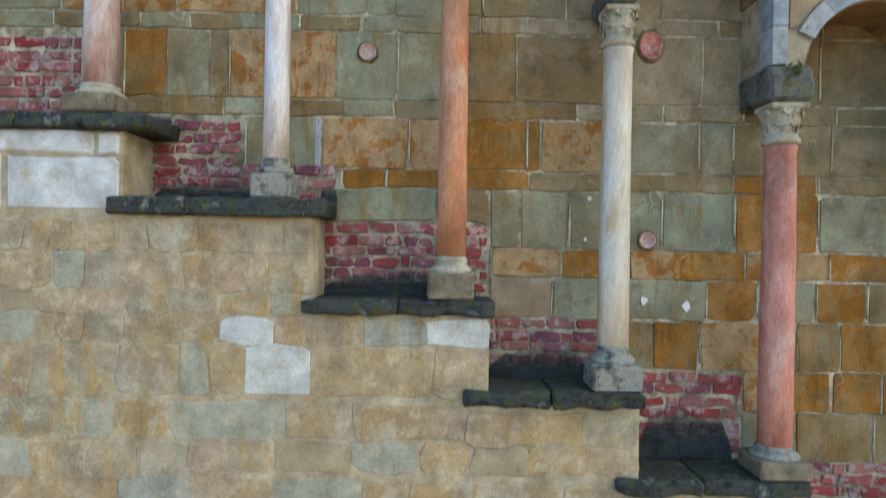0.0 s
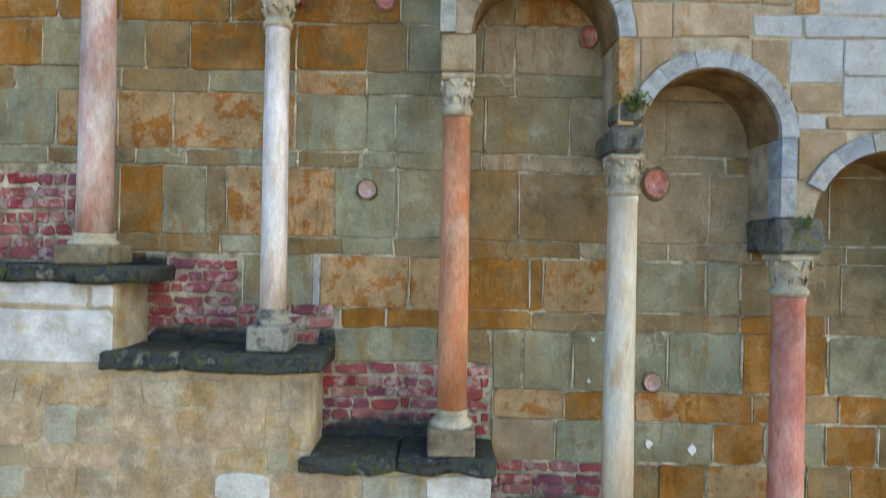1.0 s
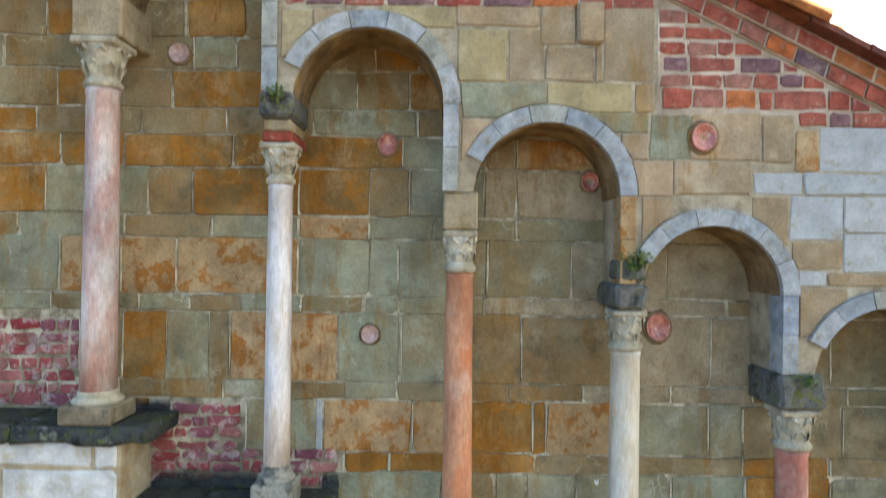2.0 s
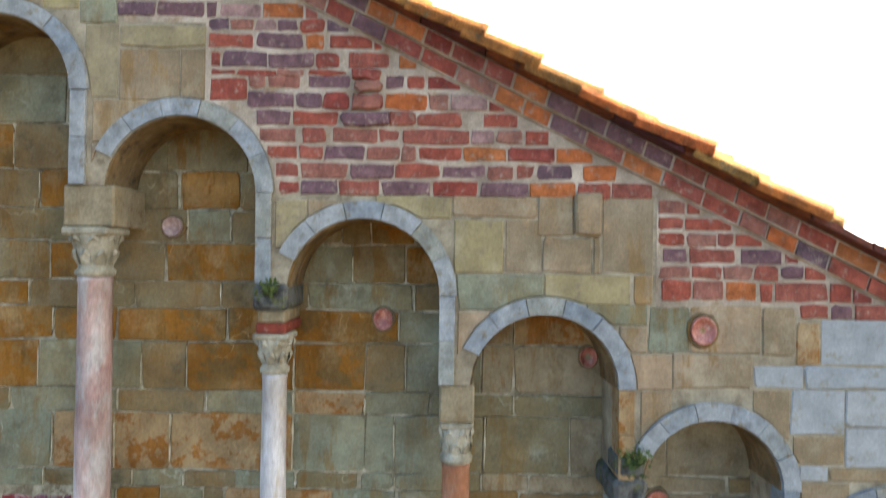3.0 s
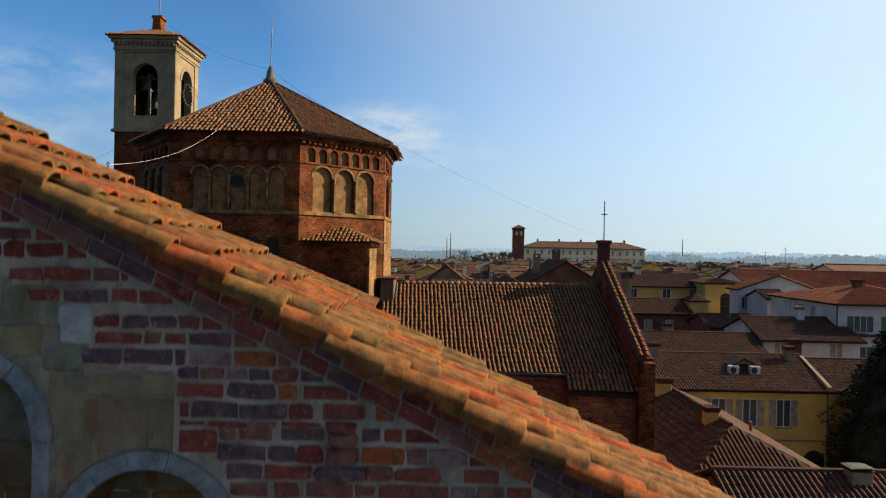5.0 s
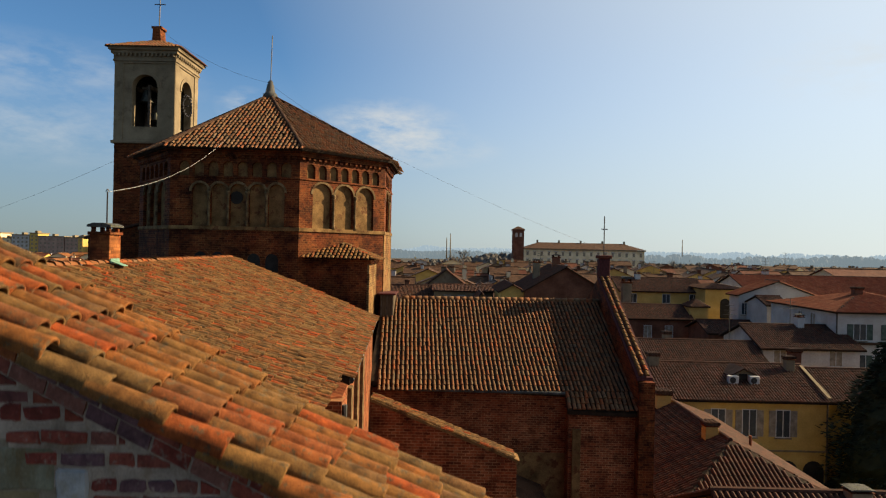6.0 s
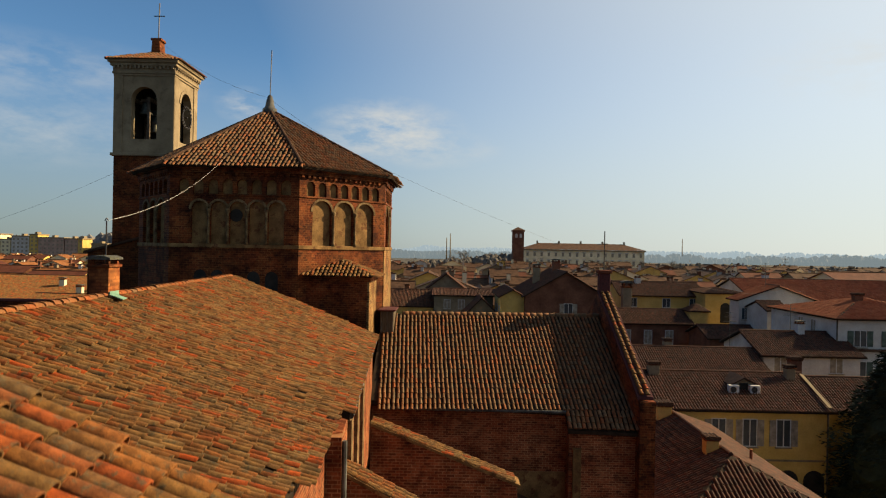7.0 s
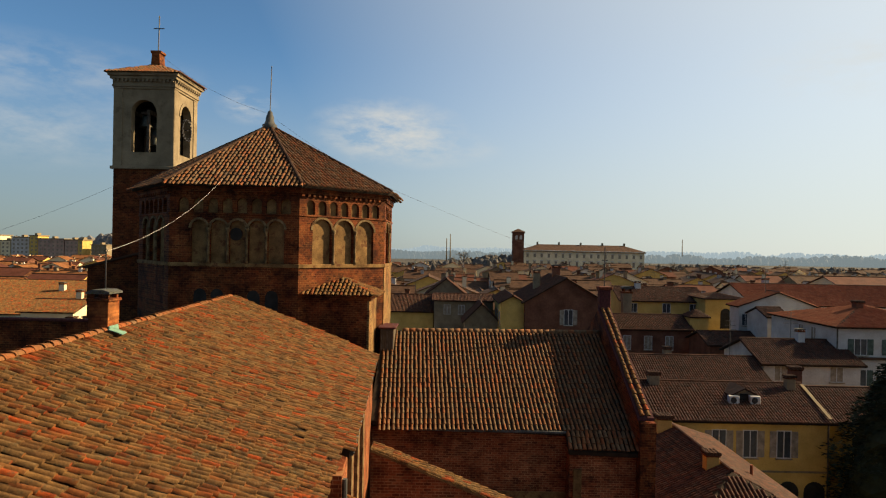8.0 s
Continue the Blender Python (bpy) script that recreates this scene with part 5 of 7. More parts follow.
lay_tiles(roof_coping, (top_start, -0.048, gable(top_start, TILE_BED) - 0.008), (0, 1, 0), (1, 0, -SLOPE), lambda u, v: True, 7, down_rows, 0.149, 0.32,
          M["tile_coping"], M["tile_field"], near=lambda u, v: v > 3.0, rng=random.Random(77), seg=8, slip=0.016, spin=2.5, cover=0.98)
# the outermost row is rolled over the edge
lay_tiles(roof_coping, (top_start - 0.15, -0.188, gable(top_start - 0.15, TILE_BED) - 0.066), (0, 0.906, 0.423), (1, 0, -SLOPE), lambda u, v: True, 1, down_rows, 0.152, 0.32,
          M["tile_coping"], M["tile_field"], near=lambda u, v: True, rng=random.Random(80), seg=8, slip=0.012, spin=2.0, cover=1.0)
lay_tiles(roof_coping, (2.2, -0.11, gable(2.2, TILE_BED) - 0.03), (0, 1, 0), (1, 0, -SLOPE), lambda u, v: True, 2, 9, 0.168, 0.30, M["tile_coping"], M["tile_field"], near=lambda u, v: True, rng=random.Random(78), seg=8)
lay_tiles(roof_coping, (2.75, 0.25, gable(2.75, TILE_BED) - 0.03), (0, 1, 0), (1, 0, -SLOPE), lambda u, v: True, 3, 7, 0.168, 0.30, M["tile_coping"], M["tile_field"], near=lambda u, v: True, rng=random.Random(79), seg=8)
bm = bmesh.new()
grid = [[bm.verts.new((x, y, gable(x, TILE_BED) + 0.035 + 0.02 * noise.noise(Vector((x * 6, y * 9, 3))) + 0.012 * math.sin(y * 40))) for y in np.linspace(0.16, 0.62, 12)] for x in np.linspace(1.99, 2.78, 16)]
for p, q in zip(grid, grid[1:]):
    for i in range(11):
        bm.faces.new((p[i], q[i], q[i + 1], p[i + 1]))
bmesh.ops.solidify(bm, geom=bm.faces[:], thickness=0.006)
part("copper_sheet", bm, M["copper"], roof_coping, "crumpled verdigris copper sheet")


# ---- church behind the front ----
def roof_slab(name, corners, thick, material, parent=None):
    """A roof sheet over corners in order, pulled straight down by thick."""
    bm = bmesh.new()
    top = [bm.verts.new(c) for c in corners]
    low = [bm.verts.new((c[0], c[1], c[2] - thick)) for c in corners]
    bm.faces.new(top), bm.faces.new(low[::-1])
    for i in range(len(corners)):
        j = (i + 1) % len(corners)
        bm.faces.new((top[i], low[i], low[j], top[j]))
    bmesh.ops.recalc_face_normals(bm, faces=bm.faces[:])
    return part(name, bm, material, parent)


# nave: ridge runs back from the front, a little to the left
NAVE_FALL = 0.394
RIDGE_Z = 19.36


def ridge_x(y):
    return -7.9 - 0.066 * y


def nave_z(x, y):
    return RIDGE_Z - NAVE_FALL * abs(x - ridge_x(y))


def eave_x(y):
    if y < 12.0:
        return -2.28 - 0.3 * max(0.0, y - 6.0) / 6.0
    return -2.22 - 0.85 * (y - 12.0) / 13.0


nave = thing("nave_roof", "long nave roof of weathered terracotta barrel tiles", "roof", kind="structure")
ys = [0.68, 6.0, 11.99, 12.0, 25.5]
roof_slab("roof_bed", [(ridge_x(y), y, RIDGE_Z) for y in ys] + [(eave_x(y), y, nave_z(eave_x(y), y)) for y in ys[::-1]], 0.18, M["underlay"], nave)
roof_slab("roof_bed", [(ridge_x(y), y, RIDGE_Z) for y in ys] + [(ridge_x(y) - 5.8, y, RIDGE_Z - NAVE_FALL * 5.8) for y in ys[::-1]], 0.18, M["underlay"], nave)
tagged(part("wall_nave", prism([(-13.4, 0.66), (-2.45, 0.66), (-2.45, 6.0), (-2.75, 11.9), (-2.40, 12.1), (-3.25, 25.5), (-15, 25.5)], "z", 0, 16.35), M["brickwall_red"]), "brick upper wall of the nave", "wall", kind="structure")


def nave_tiles():
    d = Vector((1, -0.0, -NAVE_FALL))
    back_dir = Vector((-0.066, 1, 0)).normalized()
    o = Vector((ridge_x(0.7), 0.7, RIDGE_Z + 0.005))
    d = (d - back_dir * d.dot(back_dir)).normalized()

    def inside(u, v):
        p = o + back_dir * u + d * v
        return 0.7 < p.y < 25.5 and p.x < eave_x(p.y) + 0.05
    lay_tiles(nave, o, back_dir, d, inside, 145, 29, 0.172, 0.29, M["tile"], M["tile_field"], near=lambda u, v: 7.0 < u < 10.0 and v > 3.0, rng=random.Random(5), slip=0.026, spin=4.5, cover=0.71, sag=0.05, lost=0.009)


nave_tiles()
rng = random.Random(15)
ridge_mesh = bpy.data.meshes.new("ridge_tile")
ridge_verts, ridge_faces = tile_shape(0.27, 0.44, 0.36, 8, 0.016, 0.86)
ridge_mesh.from_pydata(ridge_verts, [], ridge_faces)
ridge_mesh.materials.append(M["tile_ridge"])
y = 24.9
while y > 0.9:
    ob = new("ridge_tile", ridge_mesh)
    ob.parent, ob.matrix_basis = nave, Matrix.Translation((ridge_x(y), y, RIDGE_Z + 0.01 + rng.uniform(-0.008, 0.014))) @ pose(0, 0, 0, rng.uniform(-2.5, 1.5), rng.uniform(-4, 4), 183.8 + rng.uniform(-3, 3))
    y -= 0.33


def chimney(name, x, y, z0, w, d, h, material, label, lip="slab"):
    ch = thing(name, label, "chimney", place=pose(x, y, z0))
    part("shaft", box(-w / 2, w / 2, -d / 2, d / 2, -0.4, h * 0.8, 0.01), M[material], ch)
    part("collar", box(-w * 0.58, w * 0.58, -d * 0.58, d * 0.58, h * 0.8, h * 0.86, 0.01), M["brickwall"], ch)
    for sx in (-1, 1):
        for sy in (-1, 1):
            part("pier", box(sx * w * 0.38 - w * 0.08, sx * w * 0.38 + w * 0.08, sy * d * 0.38 - d * 0.08, sy * d * 0.38 + d * 0.08, h * 0.86, h * 0.95), M["brickwall"], ch)
    if lip == "tile":
        bm = bmesh.new()
        n = 4
        for i in range(n):
            bx = -w * 0.6 + (i + 0.5) * w * 1.2 / n
            bmesh.ops.create_cone(bm, cap_ends=True, segments=8, radius1=w * 0.16, radius2=w * 0.16, depth=d * 1.4, matrix=Matrix.Translation((bx, 0, h * 0.97)) @ pose(0, 0, 0, 90, 0, 0))
        part("cap", bm, M["roof_far"], ch, "tiled chimney cap")
    else:
        part("cap", prism([(-w * 0.6, h * 0.95), (w * 0.6, h * 0.95), (w * 0.6, h * 0.99), (w * 0.3, h * 1.03), (-w * 0.3, h * 1.03), (-w * 0.6, h * 0.99)], "y", -d * 0.6, d * 0.6), M["mossy_stone"], ch, "mossy stone chimney cap")
    return ch


stack = chimney("chimney", -8.96, 13.5, 19.05, 0.52, 0.56, 1.34, "brick_orange", "old orange brick chimney with mossy cap on the nave ridge")
part("flashing", box(-0.17, 0.19, -0.24, 0.20, 0.0, 0.022, 0.006), M["copper"], stack, "green copper flashing", place=pose(0.55, -0.36, 0.335, 0, 21.5, 14))
part("flashing", box(-0.02, 0.02, -0.26, 0.24, 0.0, 0.16, 0.006), M["copper"], stack, "green copper flashing", place=pose(0.33, -0.1, 0.30, 0, -8, 4))

# octagonal crossing tower
OCT = [(-13.0, 26.45), (-6.92, 26.45), (-3.28, 30.0), (-3.28, 34.1), (-6.92, 37.7), (-13.0, 37.7), (-16.2, 34.1), (-16.2, 30.1)]
OCT_C = (-9.96, 32.0)
oct_tower = thing("crossing_tower", "octagonal brick crossing tower with blind arcades and a tiled roof", "tower")
IN = 0.18
part("wall", prism(OCT, "z", 12, 20.7), M["brickwall"], oct_tower)
inner = [(OCT_C[0] + (x - OCT_C[0]) * 0.966, OCT_C[1] + (y - OCT_C[1]) * 0.966) for x, y in OCT]
part("wall", prism(inner, "z", 20.7, 24.45), M["brickwall"], oct_tower)


def face_frame(k):
    a, b = Vector((*OCT[k], 0)), Vector((*OCT[(k + 1) % 8], 0))
    u = (b - a).normalized()
    n = Vector((u.y, -u.x, 0))
    return a, u, n, (b - a).length


def on_face(k, bm, d=0.0):
    """Moves a mesh drawn in (along, out, up) onto face k of the octagon."""
    a, u, n, L = face_frame(k)
    m = Matrix(((u.x, -n.x, 0, a.x), (u.y, -n.y, 0, a.y), (0, 0, 1, 0), (0, 0, 0, 1)))
    bm.transform(m)
    return bm


def arch_outline(c, s, r, foot, n=10):
    return [(c - r, foot)] + [(c + r * math.cos(a), s + r * math.sin(a)) for a in np.linspace(math.pi, 0, n)] + [(c + r, foot)]


def ring_outline(c, s, r, w, n=12):
    return [(c + (r + w) * math.cos(a), s + (r + w) * math.sin(a)) for a in np.linspace(math.pi, 0, n)] + [(c + r * math.cos(a), s + r * math.sin(a)) for a in np.linspace(0, math.pi, n)]


def arcade(k, z0, z1, openings):
    """A wall layer on face k between two heights, pierced by arches (centre, springing, radius)."""
    a, u, n, L = face_frame(k)

    def low(x):
        for c, s, r in openings:
            if abs(x - c) < r:
                return s + math.sqrt(max(0.0, r * r - (x - c) ** 2))
        return z0
    xs = sorted({round(v, 4) for c, s, r in openings for v in [c - r * math.cos(math.pi * i / 12) for i in range(13)] + [c - r - 0.001, c + r + 0.001]} | {0.0, L})
    bm = bmesh.new()
    rows = [[bm.verts.new(p) for p in ((x, 0.0, low(x)), (x, 0.0, z1), (x, IN + 0.1, z1), (x, IN + 0.1, low(x)))] for x in xs]
    for p, q in zip(rows, rows[1:]):
        for i in range(4):
            j = (i + 1) % 4
            bm.faces.new((p[i], q[i], q[j], p[j]))
    bm.faces.new(rows[0]), bm.faces.new(rows[-1][::-1])
    bmesh.ops.recalc_face_normals(bm, faces=bm.faces[:])
    return part("arcade", on_face(k, bm), M["brickwall"], oct_tower, "brick arcade standing before plastered niches")


for k in (0, 1, 2, 7):
    a, u, n, L = face_frame(k)
    for z0, z1, out in ((20.62, 20.80, 0.06), (24.12, 24.28, 0.10), (24.28, 24.46, 0.2), (23.05, 23.14, 0.05)):
        part("string_course", on_face(k, box(-0.04, L + 0.04, -out, 0.1, z0, z1, 0.01)), M["plaster_fan"] if z0 < 21 else M["brickwall"], oct_tower)
    for i in range(int(L / 0.3)):
        c = (i + 0.5) * 0.3
        part("dentil", on_face(k, box(c - 0.07, c + 0.07, -0.1, 0.0, 23.99, 24.12)), M["brickwall"], oct_tower)
    small = max(4, round((L - 0.6) / 0.66))
    w = (L - 0.6) / small
    spots = [(0.3 + w * (i + 0.5), 23.60, w * 0.36) for i in range(small)]
    arcade(k, 23.14, 24.12, spots)
    for c, s, r in spots:
        part("niche", on_face(k, prism(arch_outline(c, s, r + 0.02, 23.1), "y", IN - 0.02, IN + 0.2)), M["plaster_fan"], oct_tower, "small plastered niche under the eaves")
    big = 5 if k == 0 else 3 if k in (1, 7) else 2
    m0, m1 = (0.95, 0.62) if k == 0 else (0.62, 0.62)
    w = (L - m0 - m1) / big
    spots = [(m0 + w * (i + 0.5), 22.42, w * 0.42) for i in range(big)]
    arcade(k, 20.8, 23.05, spots)
    for i, (c, s, r) in enumerate(spots):
        part("blind_arch", on_face(k, prism(arch_outline(c, s, r + 0.03, 20.78), "y", IN - 0.03, IN + 0.2)), M["plaster_fan"], oct_tower, "blind arch filled with ochre plaster")
        part("arch_ring", on_face(k, prism(ring_outline(c, s, r, 0.11), "y", -0.03, 0.06)), M["arch_stone"], oct_tower, "pale stone arch ring")
        if i:
            x = m0 + w * i
            part("colonnette", on_face(k, lathe([(0.09, 20.8), (0.065, 20.95), (0.06, 22.2), (0.11, 22.36), (0.11, 22.45)], 10, x, -0.03)), M["arch_stone"], oct_tower, "slim stone colonnette")
    # lower windows: flat panels with the dark inside painted on
    if k == 0:
        for c, s in ((1.5, 19.3), (2.3, 19.3), (4.0, 19.25), (4.85, 19.25)):
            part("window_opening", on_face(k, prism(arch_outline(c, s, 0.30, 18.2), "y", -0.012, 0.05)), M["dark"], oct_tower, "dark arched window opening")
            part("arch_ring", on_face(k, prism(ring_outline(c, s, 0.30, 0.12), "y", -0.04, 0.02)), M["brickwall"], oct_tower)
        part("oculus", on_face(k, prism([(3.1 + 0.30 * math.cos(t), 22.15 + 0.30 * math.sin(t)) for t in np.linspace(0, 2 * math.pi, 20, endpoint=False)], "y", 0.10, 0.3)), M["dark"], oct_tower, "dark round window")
# roof of eight slopes
APEX = Vector((OCT_C[0], OCT_C[1], 28.25))
EAVE = 24.5
over = 1.055
eaves = [Vector((OCT_C[0] + (x - OCT_C[0]) * over, OCT_C[1] + (y - OCT_C[1]) * over, EAVE)) for x, y in OCT]
oct_roof = part("roof", box(-0.1, 0.1, -0.1, 0.1, 0, 0.1), M["underlay"], oct_tower, "eight-sided roof of weathered barrel tiles")
bm = bmesh.new()
ring = [bm.verts.new(p) for p in eaves]
low = [bm.verts.new(p - Vector((0, 0, 0.14))) for p in eaves]
tip = bm.verts.new(APEX)
for i in range(8):
    j = (i + 1) % 8
    bm.faces.new((ring[i], ring[j], tip)), bm.faces.new((low[i], low[j], ring[j], ring[i]))
bm.faces.new(low[::-1])
bm.to_mesh(oct_roof.data)
bm.free()
for k in range(8):
    a, b = eaves[k], eaves[(k + 1) % 8]
    mid = (a + b) / 2
    L = (b - a).length
    u = (b - a).normalized()
    d = (mid - APEX)
    d -= u * d.dot(u)
    h = d.length
    ta = (APEX - a).dot(u)
    o = APEX - u * ta
    o.z += 0.01

    def inside(p, q, L=L, h=h, ta=ta):
        return ta * (1 - q / h) < p < ta + (L - ta) * q / h
    lay_tiles(oct_roof, o, u, d, inside, int(L / 0.21) + 1, int(h / 0.34) + 1, 0.21, 0.34, M["tile_old_piece"], M["tile_old"], rng=random.Random(90 + k), slip=0.02, spin=3, cover=0.66)
    ridge = Vector(a) - APEX
    part("hip_cap", rod([APEX + Vector((0, 0, 0.06)), Vector(a) + Vector((0, 0, 0.07))], 0.085, 8), M["roof_far"], oct_roof)
fin = part("finial", lathe([(0.40, 28.0), (0.40, 28.32), (0.29, 28.4), (0.24, 28.55), (0.19, 28.85), (0.15, 28.9), (0.13, 29.05), (0.05, 29.12)], 14, APEX.x, APEX.y), M["lead"], oct_tower, "stone finial")
part("lightning_rod", rod([(APEX.x, APEX.y, 29.05), (APEX.x + 0.05, APEX.y, 31.6)], 0.025), M["iron"], fin)

# little stair turret in front of the octagon
turret = thing("stair_turret", "low brick stair turret with hipped tile roof", "turret")
part("wall", box(-6.9, -3.62, 26.75, 29.9, 12, 19.35), M["brickwall"], turret)
part("cornice", box(-6.98, -3.52, 26.65, 30.0, 19.15, 19.36, 0.02), M["brickwall"], turret)
# thin ochre panel over the sunny side, sunlight painted in
part("quoin", box(-3.72, -3.60, 26.72, 29.9, 12, 19.14, 0.01), M["brickwall_ochre"], turret, "ochre stone and brick side with painted sunlight")
top = Vector((-5.1, 28.3, 20.12))
cs = [Vector(p) for p in ((-7.0, 26.5, 19.4), (-3.42, 26.5, 19.4), (-3.42, 30.0, 19.4), (-7.0, 30.0, 19.4))]
bm = bmesh.new()
vs, tv = [bm.verts.new(p) for p in cs], bm.verts.new(top)
for i in range(4):
    bm.faces.new((vs[i], vs[(i + 1) % 4], tv))
bm.faces.new(vs[::-1])
troof = part("roof", bm, M["underlay"], turret)
for i in (0, 1):
    a, b = cs[i], cs[i + 1]
    u = (b - a).normalized()
    L = (b - a).length
    d = (a + b) / 2 - top
    d -= u * d.dot(u)
    h = d.length
    ta = (top - a).dot(u)
    o = top - u * ta + Vector((0, 0, 0.01))
    lay_tiles(troof, o, u, d, lambda p, q, L=L, h=h, ta=ta: ta * (1 - q / h) < p < ta + (L - ta) * q / h, int(L / 0.2), int(h / 0.33) + 1, 0.2, 0.33, M["tile_old_piece"], M["tile_field"], rng=random.Random(17))
# the same sun-coloured panel on the octagon's right face
part("quoin", on_face(2, box(-0.02, 4.12, -0.02, 0.1, 12, 20.6, 0.01)), M["brickwall_ochre"], oct_tower, "ochre stone and brick side with painted sunlight")
vent = thing("roof_hatch", "small weathered wooden roof housing in the valley beside the turret", "hatch")
part("body", box(-3.30, -2.62, 29.0, 30.6, 15.6, 17.55, 0.03), M["hatch_wood"], vent)
for x in (-3.27, -2.99, -2.71):
    part("post", box(x, x + 0.06, 28.95, 29.0, 15.9, 17.5), M["bark"], vent)
part("lid", box(-3.42, -2.50, 28.85, 30.7, 17.551, 17.64, 0.03), M["tile_edge"], vent)

# bell tower
bell = thing("bell_tower", "plastered bell tower with open arches, brick shaft and tiled roof", "tower")
BX0, BX1, BY0, BY1 = -22.5, -18.5, 39.3, 43.1
part("shaft", box(BX0 + 0.0, BX1 - 0.0, BY0, BY1, 0, 26.6), M["brickwall"], bell, "tall brick shaft")
part("string_course", box(BX0 - 0.18, BX1 + 0.18, BY0 - 0.18, BY1 + 0.18, 26.6, 26.8, 0.03), M["plaster"], bell)


def belfry_wall(axis, lo, hi, at, sign, name):
    """One belfry wall with an arched opening through it."""
    c, r, s, foot = (lo + hi) / 2, 0.86, 30.4, 27.75
    bm = bmesh.new()
    n = 16
    xs = [lo, c - r] + [c - r * math.cos(math.pi * i / n) for i in range(1, n)] + [c + r, hi]
    tops = 32.1
    rows = []
    a, b = at, at + sign * 0.5

    def P(x, z, d):
        return (x, d, z) if axis == "x" else (d, x, z)

    def slab_part(x0, x1, za0, za1, zb):
        vs = [bm.verts.new(P(x, z, d)) for d in (a, b) for x, z in ((x0, za0), (x1, za1), (x1, zb), (x0, zb))]
        for q in ((0, 1, 2, 3), (7, 6, 5, 4), (0, 4, 5, 1), (1, 5, 6, 2), (2, 6, 7, 3), (3, 7, 4, 0)):
            bm.faces.new([vs[i] for i in q])

    slab_part(lo, c - r, 26.8, 26.8, tops), slab_part(c + r, hi, 26.8, 26.8, tops), slab_part(c - r, c + r, 26.8, 26.8, foot)
    for i in range(n):
        xa, xb = c - r * math.cos(math.pi * i / n), c - r * math.cos(math.pi * (i + 1) / n)
        slab_part(xa, xb, s + r * math.sin(math.pi * i / n), s + r * math.sin(math.pi * (i + 1) / n), tops)
    bmesh.ops.remove_doubles(bm, verts=bm.verts[:], dist=0.001)
    bmesh.ops.recalc_face_normals(bm, faces=bm.faces[:])
    w = part("belfry_wall", bm, M["plaster"], bell, "grey-cream plastered wall with arched opening")
    fr = prism(ring_outline(c, s, r, 0.22), "y" if axis == "x" else "x", at - sign * 0.05, at + sign * 0.02)
    part("arch_band", fr, M["plaster"], w)


belfry_wall("x", BX0, BX1, BY0, 1, "front")
# far walls, ceiling and floor painted near-black for the belfry's inner shade
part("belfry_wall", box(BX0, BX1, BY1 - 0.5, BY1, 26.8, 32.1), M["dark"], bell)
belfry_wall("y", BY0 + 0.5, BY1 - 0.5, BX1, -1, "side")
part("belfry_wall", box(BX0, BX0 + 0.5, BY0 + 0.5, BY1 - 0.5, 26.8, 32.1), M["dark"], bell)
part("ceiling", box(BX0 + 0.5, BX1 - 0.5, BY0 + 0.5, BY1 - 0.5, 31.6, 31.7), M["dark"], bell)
for x in (-21.75, -20.55, -19.3):
    part("bell_frame", box(x - 0.09, x + 0.09, 40.0, 42.4, 30.5, 30.75), M["bark"], bell, "dark timber bell frame")
    for y in (40.1, 42.2):
        part("bell_frame", box(x - 0.08, x + 0.08, y - 0.08, y + 0.08, 27.7, 30.5), M["bark"], bell)
for x in (BX0 - 0.04, BX1 - 0.56):
    part("pilaster", box(x, x + 0.6, BY0 - 0.06, BY0 + 0.0, 26.8, 32.0), M["plaster"], bell)
for y in (BY0, BY1 - 0.6):
    part("pilaster", box(BX1, BX1 + 0.06, y, y + 0.6, 26.8, 32.0), M["plaster"], bell)
for z0, z1, o in ((31.98, 32.12, 0.08), (32.12, 32.25, 0.14), (32.62, 32.82, 0.24), (32.82, 33.04, 0.36)):
    part("cornice", box(BX0 - o, BX1 + o, BY0 - o, BY1 + o, z0, z1, 0.02), M["plaster"], bell)
part("frieze", box(BX0 - 0.1, BX1 + 0.1, BY0 - 0.1, BY1 + 0.1, 32.25, 32.62), M["plaster"], bell)
for i in range(15):
    x = BX0 - 0.1 + 4.2 * (i + 0.5) / 15
    part("dentil", box(x - 0.06, x + 0.06, BY0 - 0.26, BY0 - 0.1, 32.44, 32.62), M["plaster"], bell)
for i in range(12):
    y = BY0 - 0.1 + 4.0 * (i + 0.5) / 12
    part("dentil", box(BX1 + 0.1, BX1 + 0.26, y - 0.06, y + 0.06, 32.44, 32.62), M["plaster"], bell)
top = Vector((-20.5, 41.2, 34.15))
cs = [Vector(p) for p in ((BX0 - 0.42, BY0 - 0.42, 33.06), (BX1 + 0.42, BY0 - 0.42, 33.06), (BX1 + 0.42, BY1 + 0.42, 33.06), (BX0 - 0.42, BY1 + 0.42, 33.06))]
bm = bmesh.new()
vs, tv = [bm.verts.new(p) for p in cs], bm.verts.new(top)
for i in range(4):
    bm.faces.new((vs[i], vs[(i + 1) % 4], tv))
bm.faces.new(vs[::-1])
broof = part("roof", bm, M["underlay"], bell)
for i in range(4):
    a, b = cs[i], cs[(i + 1) % 4]
    u = (b - a).normalized()
    L = (b - a).length
    d = (a + b) / 2 - top
    d -= u * d.dot(u)
    h = d.length
    ta = (top - a).dot(u)
    o = top - u * ta + Vector((0, 0, 0.01))
    lay_tiles(broof, o, u, d, lambda p, q, L=L, h=h, ta=ta: ta * (1 - q / h) < p < ta + (L - ta) * q / h, int(L / 0.22) + 1, int(h / 0.34) + 1, 0.22, 0.34, M["tile_old_piece"], M["tile_old"], rng=random.Random(27 + i), cover=0.66)
